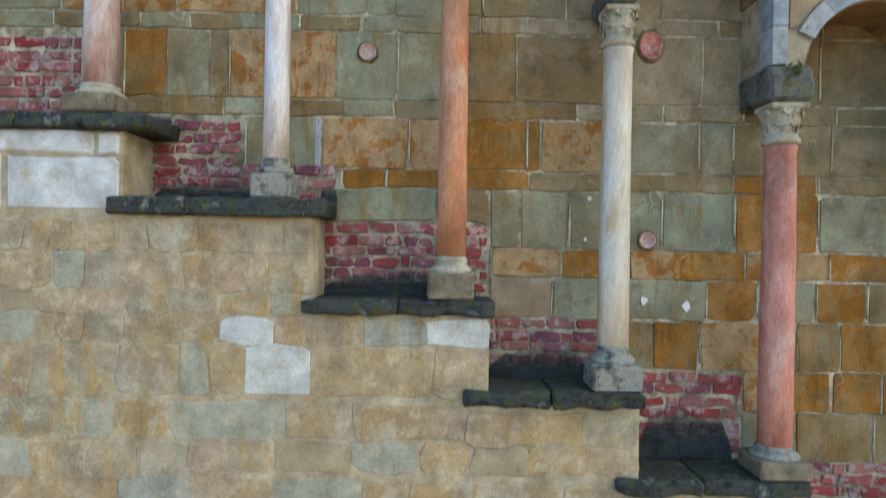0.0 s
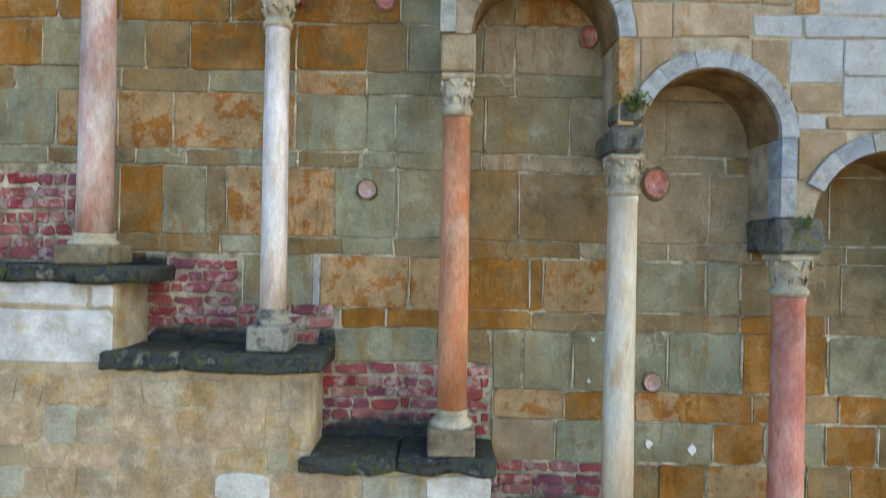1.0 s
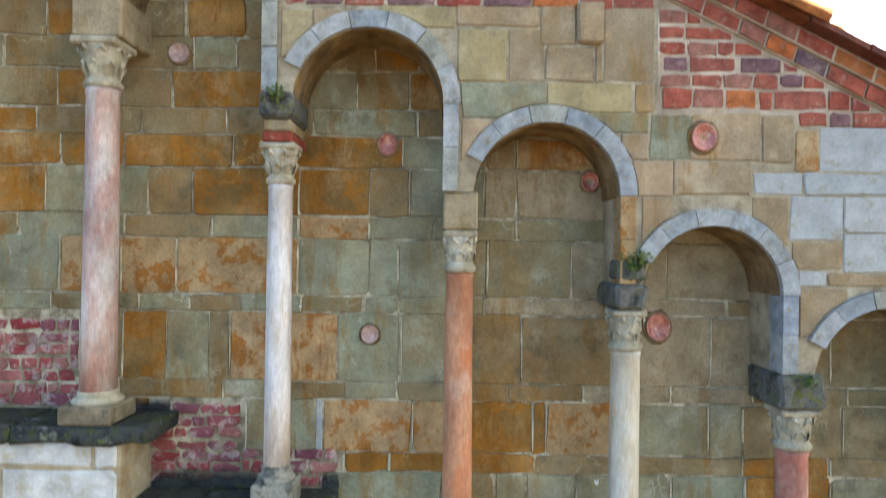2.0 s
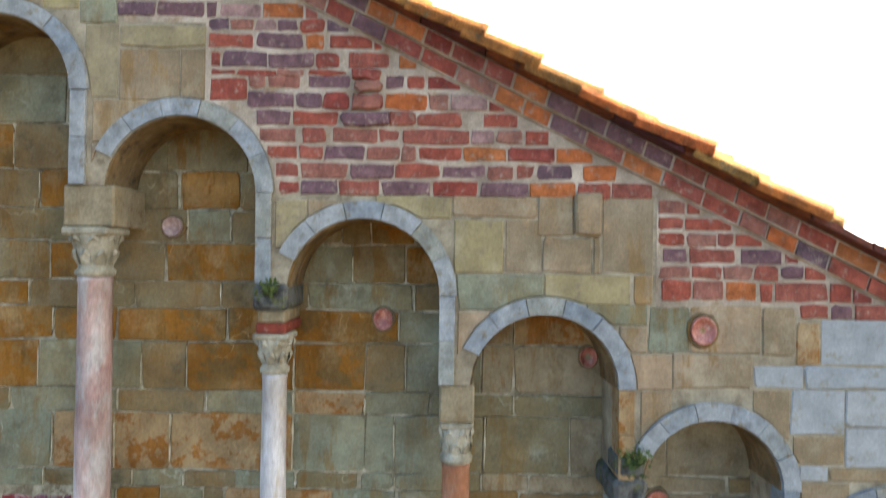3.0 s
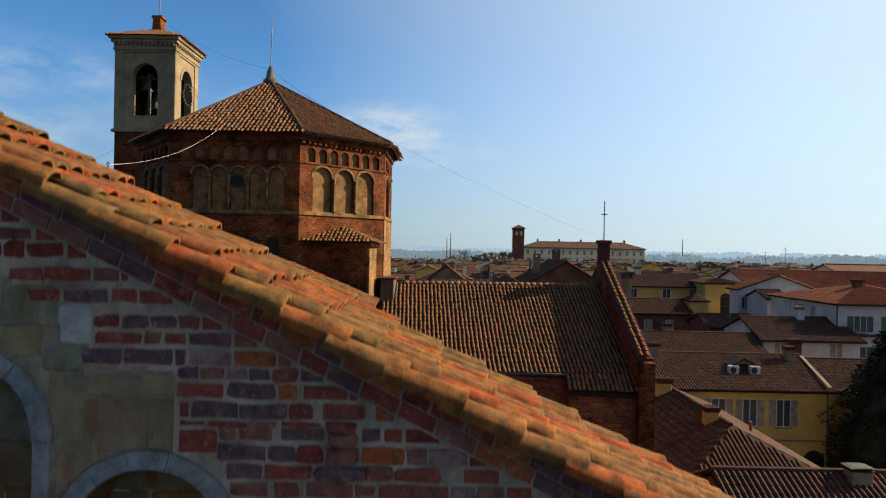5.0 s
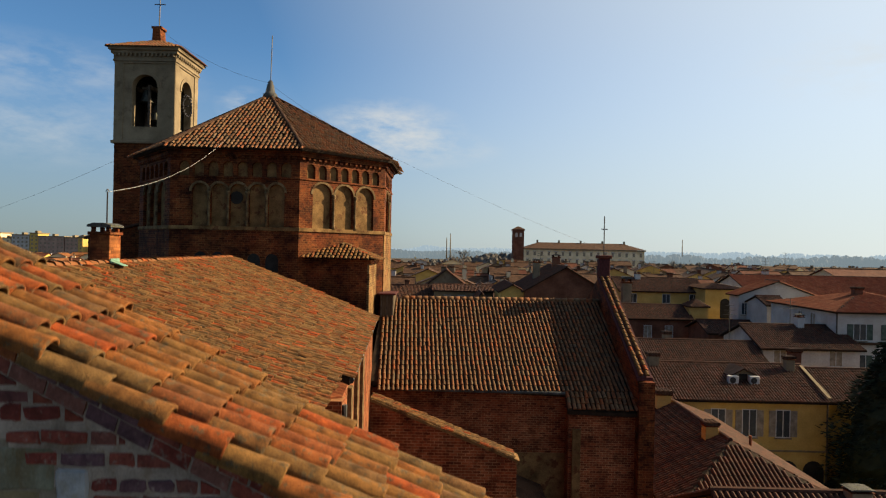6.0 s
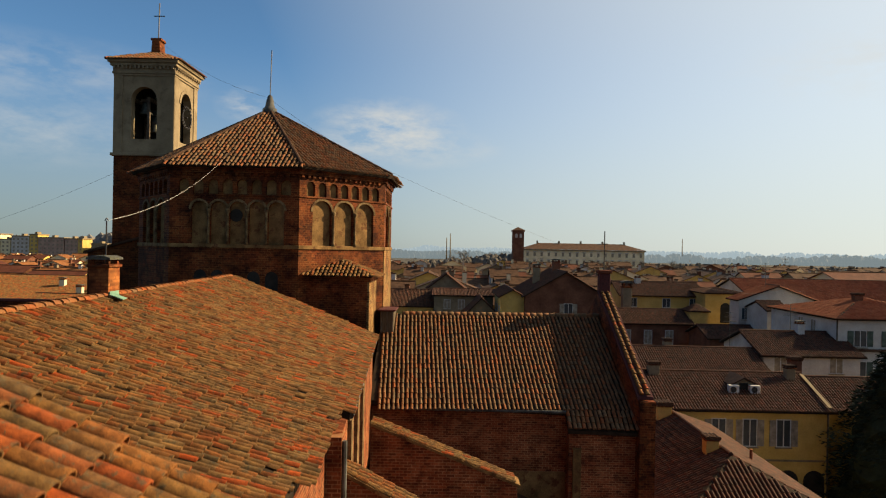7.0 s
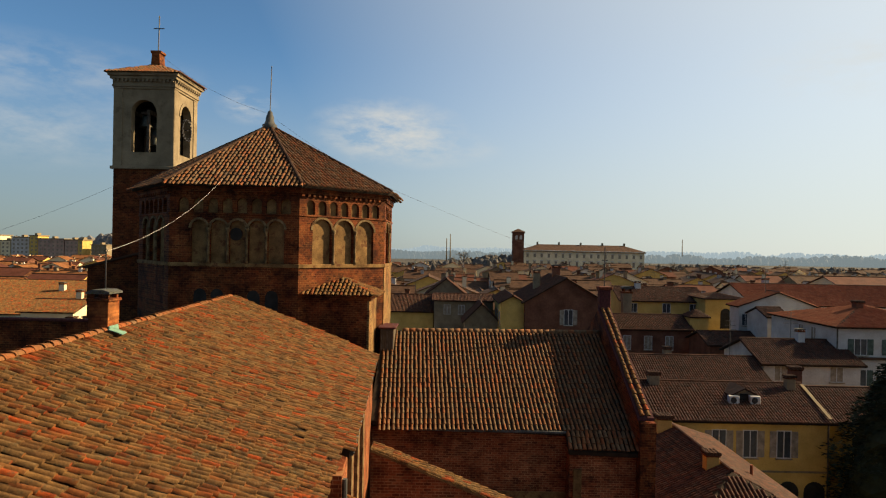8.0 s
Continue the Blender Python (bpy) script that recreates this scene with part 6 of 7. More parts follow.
pin = part("pinnacle", prism([(-20.84, 33.6), (-20.16, 33.6), (-20.24, 34.85), (-20.14, 34.9), (-20.14, 35.05), (-20.86, 35.05), (-20.86, 34.9), (-20.76, 34.85)], "y", 40.8, 41.6), M["brickwall"], bell, "small brick pinnacle")
part("cross", rod([(-20.5, 41.2, 34.9), (-20.46, 41.2, 37.6)], 0.04), M["iron"], pin, "iron cross")
part("cross", rod([(-20.85, 41.2, 36.7), (-20.08, 41.2, 36.7)], 0.035), M["iron"], pin)
part("belfry_floor", box(BX0 + 0.5, BX1 - 0.5, BY0 + 0.5, BY1 - 0.5, 26.7, 27.7), M["dark"], bell)
big_bell = thing("bell", "dark bronze bell hung with a wheel in the belfry", "bell")
part("bell_body", lathe([(0.55, 28.55), (0.5, 28.65), (0.36, 29.0), (0.3, 29.4), (0.22, 29.6), (0.05, 29.7)], 18, -20.5, 41.0), M["bronze"], big_bell)
part("yoke", box(-21.5, -19.4, 40.9, 41.1, 29.7, 29.95), M["iron"], big_bell)
for x, y, k, z in ((-20.9, 40.4, 0.75, 29.6), (-20.1, 41.9, 0.85, 29.7), (-21.2, 41.9, 0.7, 29.2), (-20.3, 40.5, 0.5, 28.4)):
    small_bell = thing("bell", "small dark bronze bell hung in the belfry", "bell", "belfry bells")
    part("bell_body", lathe([(0.62 * k, z), (0.55 * k, z + 0.12 * k), (0.4 * k, z + 0.5 * k), (0.33 * k, z + 0.95 * k), (0.22 * k, z + 1.12 * k), (0.05 * k, z + 1.2 * k)], 18, x, y), M["bronze"], small_bell)
    part("headstock", box(x - 0.4 * k, x + 0.4 * k, y - 0.1, y + 0.1, z + 1.2 * k, z + 1.45 * k), M["bark"], small_bell)
bm = bmesh.new()
for i in range(18):
    t0, t1 = 2 * math.pi * i / 18, 2 * math.pi * (i + 1) / 18
    bmesh.ops.create_cone(bm, cap_ends=True, segments=6, radius1=0.05, radius2=0.05, depth=0.3, matrix=Matrix.Translation((-18.4, 41.2 + 0.72 * math.cos(t0), 29.6 + 0.72 * math.sin(t0))) @ pose(0, 0, 0, -math.degrees(t0), 0, 0))
part("wheel", bm, M["iron"], big_bell, "iron ringing wheel")
part("axle", rod([(-20.5, 41.2, 29.6), (-18.35, 41.2, 29.6)], 0.05), M["iron"], big_bell)

# ---- transept ----
trans = thing("transept_roof", "transept roof of weathered barrel tiles, partly in shade", "roof", kind="structure")
T0, T1 = -3.3, 8.25


def trans_ridge(x):
    return 30.65 + 0.065 * x


FALL = 0.565
RZ = 17.27
EAVE_Y = 24.75
roof_slab("roof_bed", [(T0, trans_ridge(T0), RZ), (T1, trans_ridge(T1), RZ), (T1, EAVE_Y, RZ - FALL * (trans_ridge(T1) - EAVE_Y)), (T0, EAVE_Y, RZ - FALL * (trans_ridge(T0) - EAVE_Y))], 0.2, M["underlay"], trans)
roof_slab("roof_bed", [(T0, trans_ridge(T0), RZ), (T1, trans_ridge(T1), RZ), (T1, 37.3, RZ - FALL * 6.2), (T0, 37.0, RZ - FALL * 6.2)], 0.2, M["underlay"], trans)
roof_slab("roof_bed", [(5.35, 24.85, 13.72), (T1 + 0.3, 24.85, 13.55), (T1 + 0.3, 24.0, 13.05), (5.35, 24.0, 13.12)], 0.15, M["underlay"], trans)
d = Vector((0, -1, -FALL)).normalized()
u = Vector((1, 0.065, 0)).normalized()
d = (d - u * d.dot(u)).normalized()
lay_tiles(trans, (T0, trans_ridge(T0), RZ + 0.005), u, d, lambda p, q: True, 57, 21, 0.203, 0.335, M["tile_old_piece"], M["tile_old"], near=lambda p, q: q > 4.2 and p < 9.5, rng=random.Random(41), slip=0.014, spin=2, cover=0.64)
lay_tiles(trans, (5.35, 24.9, 13.75), Vector((1, 0, 0)), Vector((0, -1, -0.62)), lambda p, q: True, 15, 3, 0.203, 0.335, M["tile_old_piece"], M["tile_old"], rng=random.Random(42), slip=0.014, spin=2)
x = T0 + 1.0
while x < T1:
    part("ridge_tile", lathe([(0.125, 0.0), (0.14, 0.36), (0.115, 0.362)], 10), M["tile_old_piece"], trans, place=Matrix.Translation((x, trans_ridge(x), RZ + 0.02)) @ pose(0, 0, 0, 0, 90, 3.7))
    x += 0.34
tagged(part("wall_transept", box(-3.2, 8.9, 25.0, 36.6, 0, 13.75), M["brickwall_red"]), "dark brick side wall of the transept below its eaves", "wall", kind="structure")
tagged(part("wall_transept_bay", box(5.45, 9.0, 24.25, 25.0, 0, 13.05), M["brickwall_red"]), "projecting brick bay of the transept with stone strips", "wall", kind="structure")
tagged(part("wall_render", box(2.2, 5.44, 24.96, 24.996, 0, 11.0, 0.005), M["plaster_fan"]), "old ochre render on the lower transept wall", "wall", kind="structure")
for x in (5.6,):
    tagged(part("pilaster_strip", box(x, x + 0.35, 24.13, 24.25, 0, 12.3), M["plaster_fan"]), "pale sandstone pilaster strip on the transept", "pilaster")
tagged(part("eaves_gutter", rod([(-2.6, 24.66, 13.75), (5.35, 24.66, 13.72)], 0.07, 8), M["lead"]), "dark metal eaves gutter along the transept roof", "gutter")
gable_wall = tagged(part("wall_transept_gable", prism([(24.2, 0), (24.2, 14.65), (31.45, 18.55), (38.7, 14.65), (38.7, 0)], "x", 8.3, 8.86), M["brickwall"]), "tall brick transept gable rising above the roof", "wall", kind="structure")
cop_d = Vector((0, -7.25, -3.9)).normalized()
part("coping_bed", prism([(23.9, 14.50), (31.45, 18.56), (31.45, 18.70), (23.9, 14.64)], "x", 8.24, 8.92), M["tile_edge"], gable_wall)
lay_tiles(gable_wall, (8.30, 31.4, 18.71), (1, 0, 0), cop_d, lambda p, q: True, 2, 25, 0.28, 0.335, M["tile"], M["tile_field"], near=lambda p, q: True, rng=random.Random(43), cover=0.72)
finial = thing("gable_finial", "dark brick finial with a tall iron rod on the transept gable", "finial")
part("pier", box(8.30, 8.86, 31.1, 31.7, 18.5, 19.6, 0.02), M["tile_edge"], finial)
part("cap", box(8.22, 8.94, 31.02, 31.78, 19.6, 19.78, 0.03), M["tile_edge"], finial)
part("rod", rod([(8.58, 31.4, 19.7), (8.58, 31.4, 21.9)], 0.03), M["iron"], finial)
part("cross_bar", rod([(8.41, 31.4, 21.2), (8.75, 31.4, 21.2)], 0.025), M["iron"], finial)
tagged(part("gable_pier", box(8.32, 8.98, 23.75, 24.19, 0, 14.45), M["brickwall"]), "brick corner pier of the transept gable", "pier")

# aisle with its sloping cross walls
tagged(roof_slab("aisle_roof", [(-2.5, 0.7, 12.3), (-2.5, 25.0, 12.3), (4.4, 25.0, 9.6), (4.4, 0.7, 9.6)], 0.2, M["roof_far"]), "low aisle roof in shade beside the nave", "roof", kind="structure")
tagged(part("wall_aisle", box(3.6, 4.2, 0.7, 24.9, 0, 9.5), M["brickwall"]), "outer brick wall of the aisle", "wall", kind="structure")
for y0, x1, za, zb in ((18.75, 2.60, 14.62, 12.62), (12.5, 3.5, 15.18, 12.05)):
    w = tagged(part("wall_buttress", prism([(-2.5, 8.5), (x1, 8.5), (x1, zb), (-2.5, za)], "y", y0, y0 + 0.7), M["brickwall_red"]), "sloping brick buttress wall with tiled top", "wall", kind="structure")
    L = math.hypot(x1 + 2.5, za - zb)
    dd = Vector((x1 + 2.5, 0, zb - za)).normalized()
    part("coping_bed", prism([(-2.5, za), (x1 + 0.1, zb - 0.03), (x1 + 0.1, zb + 0.07), (-2.5, za + 0.1)], "y", y0 - 0.03, y0 + 0.73), M["plaster_fan"], w)
    lay_tiles(w, (-2.5, y0 - 0.04, za + 0.1), (0, 1, 0), dd, lambda p, q: True, 4, int(L / 0.33), 0.2, 0.33, M["tile"], M["tile_field"], near=lambda p, q: True, rng=random.Random(52))
pier = thing("nave_pier", "brick pier with a metal downpipe at the nave eaves", "pier")
part("pier_body", box(-3.0, -2.36, 11.75, 12.3, 10, 16.3), M["brickwall_red"], pier)
for y in (13.4, 15.6, 18.0):
    part("pilaster", box(-2.9, eave_x(y) - 0.06, y, y + 0.35, 10, 16.25), M["arch_stone"], pier, "pale stone pilaster strip")
part("downpipe", rod([(-2.30, 11.85, 16.2), (-2.30, 11.85, 11.0)], 0.06, 8), M["lead"], pier)
tagged(part("valley_gutter", rod([(eave_x(12.1) + 0.02, 12.1, nave_z(eave_x(12.1), 12.1) - 0.08), (eave_x(25.4) + 0.02, 25.4, nave_z(eave_x(25.4), 25.4) - 0.08)], 0.08, 8), M["lead"]), "greenish metal gutter along the nave eaves", "gutter")
pole = thing("wire_pole", "thin iron pole that carries a wire on the nave ridge", "pole")
part("mast", rod([(-9.85, 15.2, 19.0), (-9.85, 15.2, 21.4)], 0.02), M["iron"], pole)
part("loop", rod([(-9.9, 15.2, 21.4), (-9.85, 15.2, 21.48), (-9.8, 15.2, 21.4)], 0.015), M["iron"], pole)
pts = []
for i in range(25):
    f = i / 24
    p = Vector((-9.85, 15.2, 21.4)).lerp(Vector((-10.4, 26.2, 24.75)), f)
    p.z -= 0.45 * 4 * f * (1 - f)
    pts.append(p)
tagged(part("cable", tube(pts, 0.005, 5), M["plaster_white"]), "pale sagging cable between the pole and the tower", "cable")

for label, a, b, dip, r in (("thin dark wire from the tower finial to the eaves", (APEX.x, APEX.y, 28.9), (-3.1, 29.7, 24.75), 0.25, 0.006), ("thin dark wire from the tower finial past the bell tower", (APEX.x, APEX.y, 28.9), (-10.4, 26.3, 24.8), 0.2, 0.006),
                            ("thin dark wire from the bell tower to the crossing tower", (-20.5, 41.2, 35.0), (APEX.x, APEX.y, 28.95), 0.5, 0.006), ("thin dark wire from the bell tower to the town", (BX0, BY0, 25.4), (-62.0, 60.0, 19.0), 1.2, 0.008), ("thin dark wire from the tower eaves to the town", (-3.1, 29.7, 24.75), (52.0, 90.0, 15.5), 2.5, 0.005)):
    pts = [Vector(a).lerp(Vector(b), i / 20) - Vector((0, 0, dip * 4 * (i / 20) * (1 - i / 20))) for i in range(21)]
    tagged(part("wire", tube(pts, r, 4), M["iron"]), label, "wire")

# parts of the church on the far side of the crossing
annex = thing("stair_annex", "dark brick annex with sloping roof against the crossing tower", "annex")
part("wall", prism([(-21.1, 0), (-15.2, 0), (-15.2, 21.75), (-21.1, 20.15)], "y", 34.0, 37.8), M["brickwall"], annex)
part("roof", prism([(-21.3, 20.1), (-15.2, 21.76), (-15.2, 21.9), (-21.3, 20.24)], "y", 33.85, 38.0), M["roof_far"], annex)
side = thing("side_aisle", "low side aisle of dark brick with a lead-grey roof edge", "annex")
part("wall", box(-34.0, -15.4, 26.6, 27.0, 0, 17.9), M["brickwall"], side)
part("wall", box(-33.9, -15.5, 27.0, 33.9, 0, 14.1), M["brickwall"], side)
part("parapet", box(-34.2, -15.4, 26.5, 26.95, 17.9, 18.02, 0.02), M["tile_edge"], side)
part("roof", prism([(27.0, 17.60), (27.0, 17.75), (34.1, 14.25), (34.1, 14.10)], "x", -34.1, -15.4), M["tile_town"], side)


# ---- the town ----
def ribs(parent, a, b, c, d, pitch, material, name="roof_tiling"):
    """Rows of round tiles from the ridge a-b down to the eave d-c, as one sheet of half-round ribs in short lengths."""
    a, b, c, d = (Vector(p) for p in (a, b, c, d))
    eave = c - d
    L = eave.length
    run = eave / L
    s0, s1 = (a - d).dot(run), (b - d).dot(run)
    rise = (a - d) - run * s0
    n = max(2, int(L / pitch))
    rows = max(2, int(rise.length / 0.42))
    up = run.cross(rise).normalized()
    up = up if up.z > 0 else -up
    verts, faces = [], []
    for i in range(n):
        s = L * (i + 0.5) / n
        reach = s / s0 if s < s0 else (L - s) / (L - s1) if s > s1 else 1.0
        w = L / n * 0.44
        m = max(1, int(rows * reach))
        for j in range(m):
            base = len(verts)
            for g, lift in ((min(reach, (j + 1.12) / rows), 0.0), (j / rows, 0.03)):
                p = d + run * s + rise * g
                for t, h in ((-1.0, 0.0), (-0.55, 0.8), (0.0, 1.1), (0.55, 0.8), (1.0, 0.0)):
                    verts.append(p + run * (t * w) + up * (h * pitch * 0.36 + lift))
            for k in range(4):
                faces.append((base + k, base + k + 1, base + 6 + k, base + 5 + k))
            faces.append(tuple(base + 5 + k for k in range(5)))
    me = bpy.data.meshes.new(name)
    me.from_pydata([tuple(v) for v in verts], [], faces)
    me.materials.append(material)
    ob = tagged(new(name, me), kind="stuff")
    ob.parent = parent
    return ob


def window_part(parent, face, u, z, w, h, at, shutters="shutter", glazed="glass", arch=False):
    """A window on a wall: face 'y-' looks to -y, 'x-' to -x, 'x+' to +x; u runs along the wall, at is the wall's plane."""
    def put(bm):
        if face == "y-":
            m = Matrix.Translation((0, at, 0))
        elif face == "x-":
            m = Matrix(((0, 1, 0, at), (-1, 0, 0, 0), (0, 0, 1, 0), (0, 0, 0, 1)))
        else:
            m = Matrix(((0, -1, 0, at), (1, 0, 0, 0), (0, 0, 1, 0), (0, 0, 0, 1)))
        bm.transform(m)
        return bm
    uu = -u if face == "x-" else u
    if arch:
        # arched openings are flat panels, their inner shade painted dark
        pane = prism(arch_outline(uu, z + h / 2 - w / 2, w / 2, z - h / 2), "y", -0.02, 0.12)
        return part("window", put(pane), M[glazed], parent, "dark arched opening")
    win = part("window", put(box(uu - w / 2, uu + w / 2, -0.01, 0.1, z - h / 2, z + h / 2)), M[glazed], parent, "dark glazed window")
    f = 0.07
    bm = bmesh.new()
    for x0, x1, z0, z1 in ((uu - w / 2 - f, uu - w / 2, z - h / 2 - f, z + h / 2 + f), (uu + w / 2, uu + w / 2 + f, z - h / 2 - f, z + h / 2 + f), (uu - w / 2, uu + w / 2, z + h / 2, z + h / 2 + f), (uu - w / 2, uu + w / 2, z - h / 2 - f, z - h / 2), (uu - 0.035, uu + 0.035, z - h / 2, z + h / 2)):
        add_box(bm, x0, x1, -0.04, 0.02, z0, z1)
    part("frame", put(bm), M["white_paint"], win, "white window frame")
    part("sill", put(box(uu - w / 2 - 0.15, uu + w / 2 + 0.15, -0.14, 0.02, z - h / 2 - 0.17, z - h / 2 - 0.07)), M["plaster"], win)
    if shutters:
        for s in (-1, 1):
            x0 = uu + s * (w / 2 + f + w * 0.26)
            saw = [(-0.01, z + h / 2), (-0.01, z - h / 2)]
            for i in range(9):
                zz = z - h / 2 + h * i / 9
                saw += [(-0.075, zz), (-0.045, zz + h / 9)]
            bm = prism(saw, "x", x0 - w * 0.25, x0 + w * 0.25)
            part("shutter", put(bm), M[shutters], win)
    return win


def house(label, x0, x1, y0, y1, eave, ridge, along="x", wall="plaster_yellow", roof="tile_town", kind="gable", fine=True, over=0.45, base=0.0, name="house", group=""):
    """A house with walls to the eaves and a pitched tile roof whose ridge runs along x or y. Returns the house and its wall."""
    hs = thing(name, label, "house", group)
    cx, cy = (x0 + x1) / 2, (y0 + y1) / 2
    if kind == "gable" and along == "x":
        bm = prism([(y0, base), (y1, base), (y1, eave), (cy, ridge - 0.15), (y0, eave)], "x", x0, x1)
    elif kind == "gable":
        bm = prism([(x0, base), (x1, base), (x1, eave), (cx, ridge - 0.15), (x0, eave)], "y", y0, y1)
    else:
        bm = box(x0, x1, y0, y1, base, eave)
    w = part("wall", bm, M[wall], hs)
    X0, X1, Y0, Y1 = x0 - over, x1 + over, y0 - over, y1 + over
    inset = 0.0 if kind == "gable" else (min(X1 - X0, Y1 - Y0) / 2)
    if along == "x":
        drop = (ridge - eave) * over / max(0.1, cy - y0)
        r0, r1 = Vector((X0 + inset, cy, ridge)), Vector((X1 - inset, cy, ridge))
        e = eave - drop
        slopes = [(r0, r1, (X1, Y0, e), (X0, Y0, e)), (r1, r0, (X0, Y1, e), (X1, Y1, e))]
        ends = [((X0, Y1, e), r0, (X0, Y0, e)), ((X1, Y0, e), r1, (X1, Y1, e))]
    else:
        drop = (ridge - eave) * over / max(0.1, cx - x0)
        r0, r1 = Vector((cx, Y0 + inset, ridge)), Vector((cx, Y1 - inset, ridge))
        e = eave - drop
        slopes = [(r0, r1, (X1, Y1, e), (X1, Y0, e)), (r1, r0, (X0, Y0, e), (X0, Y1, e))]
        ends = [((X0, Y0, e), r0, (X1, Y0, e)), ((X1, Y1, e), r1, (X0, Y1, e))]
    bm = bmesh.new()

    def sheet(pts):
        pts = [Vector(p) for p in pts]
        top, low = [bm.verts.new(p) for p in pts], [bm.verts.new(p - Vector((0, 0, 0.14))) for p in pts]
        bm.faces.new(top), bm.faces.new(low[::-1])
        for i in range(len(pts)):
            j = (i + 1) % len(pts)
            bm.faces.new((top[i], low[i], low[j], top[j]))
    for s in slopes:
        sheet(s)
    if inset:
        for s in ends:
            sheet(s)
    bmesh.ops.recalc_face_normals(bm, faces=bm.faces[:])
    rf = part("roof", bm, M["underlay"] if fine else M[roof], hs)
    if fine:
        for s in slopes:
            ribs(rf, *s, 0.24, M[roof])
        if inset:
            for p, q, r in ends:
                ribs(rf, q, q, r, p, 0.24, M[roof])
        part("ridge_cap", rod([r0 + Vector((0, 0, 0.05)), r1 + Vector((0, 0, 0.05))], 0.13, 8), M["tile_town"], rf)
    else:
        part("ridge_cap", rod([r0 + Vector((0, 0, 0.04)), r1 + Vector((0, 0, 0.04))], 0.16, 6), M["roof_far"], rf)
    return hs, w


# low hipped house beside the transept
hip, hw = house("low ochre house with hipped weathered tile roof", 11.4, 20.2, 27.3, 46.0, 7.7, 9.75, "y", "plaster_yellow", "tile_town", "hip")
chimney("chimney", 15.25, 33.1, 9.3, 0.72, 0.6, 1.1, "plaster_yellow", "plastered chimney with tiled cap on the low house", "tile")
chimney("chimney", 15.1, 40.6, 9.2, 0.95, 0.7, 1.3, "plaster_yellow", "plastered chimney with tiled cap on the low house", "tile")
tagged(part("vent_pipe", rod([(18.0, 34.0, 8.3), (18.0, 34.0, 9.4)], 0.09, 8), M["brick"]), "short red vent pipe on the tile roof", "pipe")
front_house, fw = house("low house with dark tile roof close below the church", 11.2, 27.0, 18.0, 26.6, 8.5, 10.5, "x", "plaster", "tile_town")
chimney("chimney", 16.4, 21.9, 10.2, 0.8, 0.6, 0.7, "plaster", "small pale chimney on the low roof")

# ochre house with arcade, shutters and an extension
yh, yw = house("ochre yellow house with shuttered windows and arcade", 16.5, 31.0, 48.0, 58.0, 8.45, 10.35, "x", "plaster_yellow", "tile_town")
for u in (22.15, 24.65, 27.35):
    window_part(yw, "y-", u, 6.45, 1.05, 2.1, 48.0)
for u in (25.3, 27.75, 29.85, 22.8):
    window_part(yw, "y-", u, 1.75, 1.7, 3.5, 48.0, None, "dark", True)
part("string_course", box(16.5, 31.0, 47.92, 48.0, 4.2, 4.34), M["plaster"], yw)
part("downpipe", rod([(30.85, 47.9, 8.2), (30.85, 47.9, 0.2)], 0.07), M["bark"], yw)
ext, ew = house("ochre house wing with tile roof beside the tree", 31.0, 46.0, 49.2, 57.0, 8.2, 10.05, "x", "plaster_yellow", "tile_town", over=0.3)
part("valley_sheet", prism([(-0.14, 0), (0.14, 0), (0.14, 0.05), (-0.14, 0.05)], "y", 0, 5.2), M["plaster"], ext, "pale sheet-metal valley", place=pose(30.9, 47.7, 8.62, 19.5, 0, -4))
chimney("chimney", 18.3, 52.6, 10.0, 0.9, 0.7, 1.2, "plaster", "plastered chimney on the ochre house", "tile")
chimney("chimney", 30.0, 52.2, 9.9, 0.75, 0.6, 1.3, "plaster", "plastered chimney with tiled cap", "tile")
chimney("chimney", 32.2, 55.4, 9.9, 1.0, 0.7, 1.5, "brickwall_far", "wide brick chimney with tiled cap", "tile")
dormer = thing("dormer", "small dormer with two air-conditioning boxes beside it", "dormer")
part("wall", prism([(24.3, 9.1), (26.1, 9.1), (26.1, 9.85), (25.2, 10.3), (24.3, 9.85)], "y", 50.4, 53.0), M["plaster"], dormer)
part("roof", prism([(24.0, 9.75), (25.2, 10.35), (26.4, 9.75), (26.4, 9.85), (25.2, 10.47), (24.0, 9.85)], "y", 50.15, 53.4), M["tile_town"], dormer)
# flat panel, the dormer's dark inside painted on
part("opening", box(24.85, 25.55, 50.36, 50.42, 9.3, 9.95), M["dark"], dormer, "dark dormer opening")
for x in (24.2, 25.95):
    unit = thing("air_conditioner", "white air-conditioning box on the tile roof", "air conditioner", "roof units")
    part("case", box(x - 0.42, x + 0.42, 49.85, 50.3, 9.15, 9.85, 0.03), M["white_paint"], unit)
    part("fan_grille", prism([(x - 0.08 + 0.26 * math.cos(t), 9.5 + 0.26 * math.sin(t)) for t in np.linspace(0, 2 * math.pi, 16, endpoint=False)], "y", 49.83, 49.86), M["iron"], unit)

# white houses behind it
wh, ww = house("white house with tile roof and grey shutters", 33.3, 43.4, 63.3, 72.7, 10.45, 12.25, "x", "plaster_white", "tile_town")
for u in (35.1, 40.9):
    window_part(ww, "y-", u, 9.3, 1.3, 1.5, 63.3, None, "shutter")
chimney("chimney", 39.4, 67.6, 11.9, 0.75, 0.7, 1.6, "white_paint", "white plastered chimney with gabled cap")
lh, lw = house("long low house with dark weathered tile roof", 17.0, 32.6, 61.0, 69.0, 8.95, 10.7, "x", "plaster_white", "tile_town")
wb, wbw = house("tall white house with red tile roof and green shutters", 42.6, 56.6, 66.0, 80.0, 14.1, 15.9, "y", "plaster_white", "tile_red", "hip")
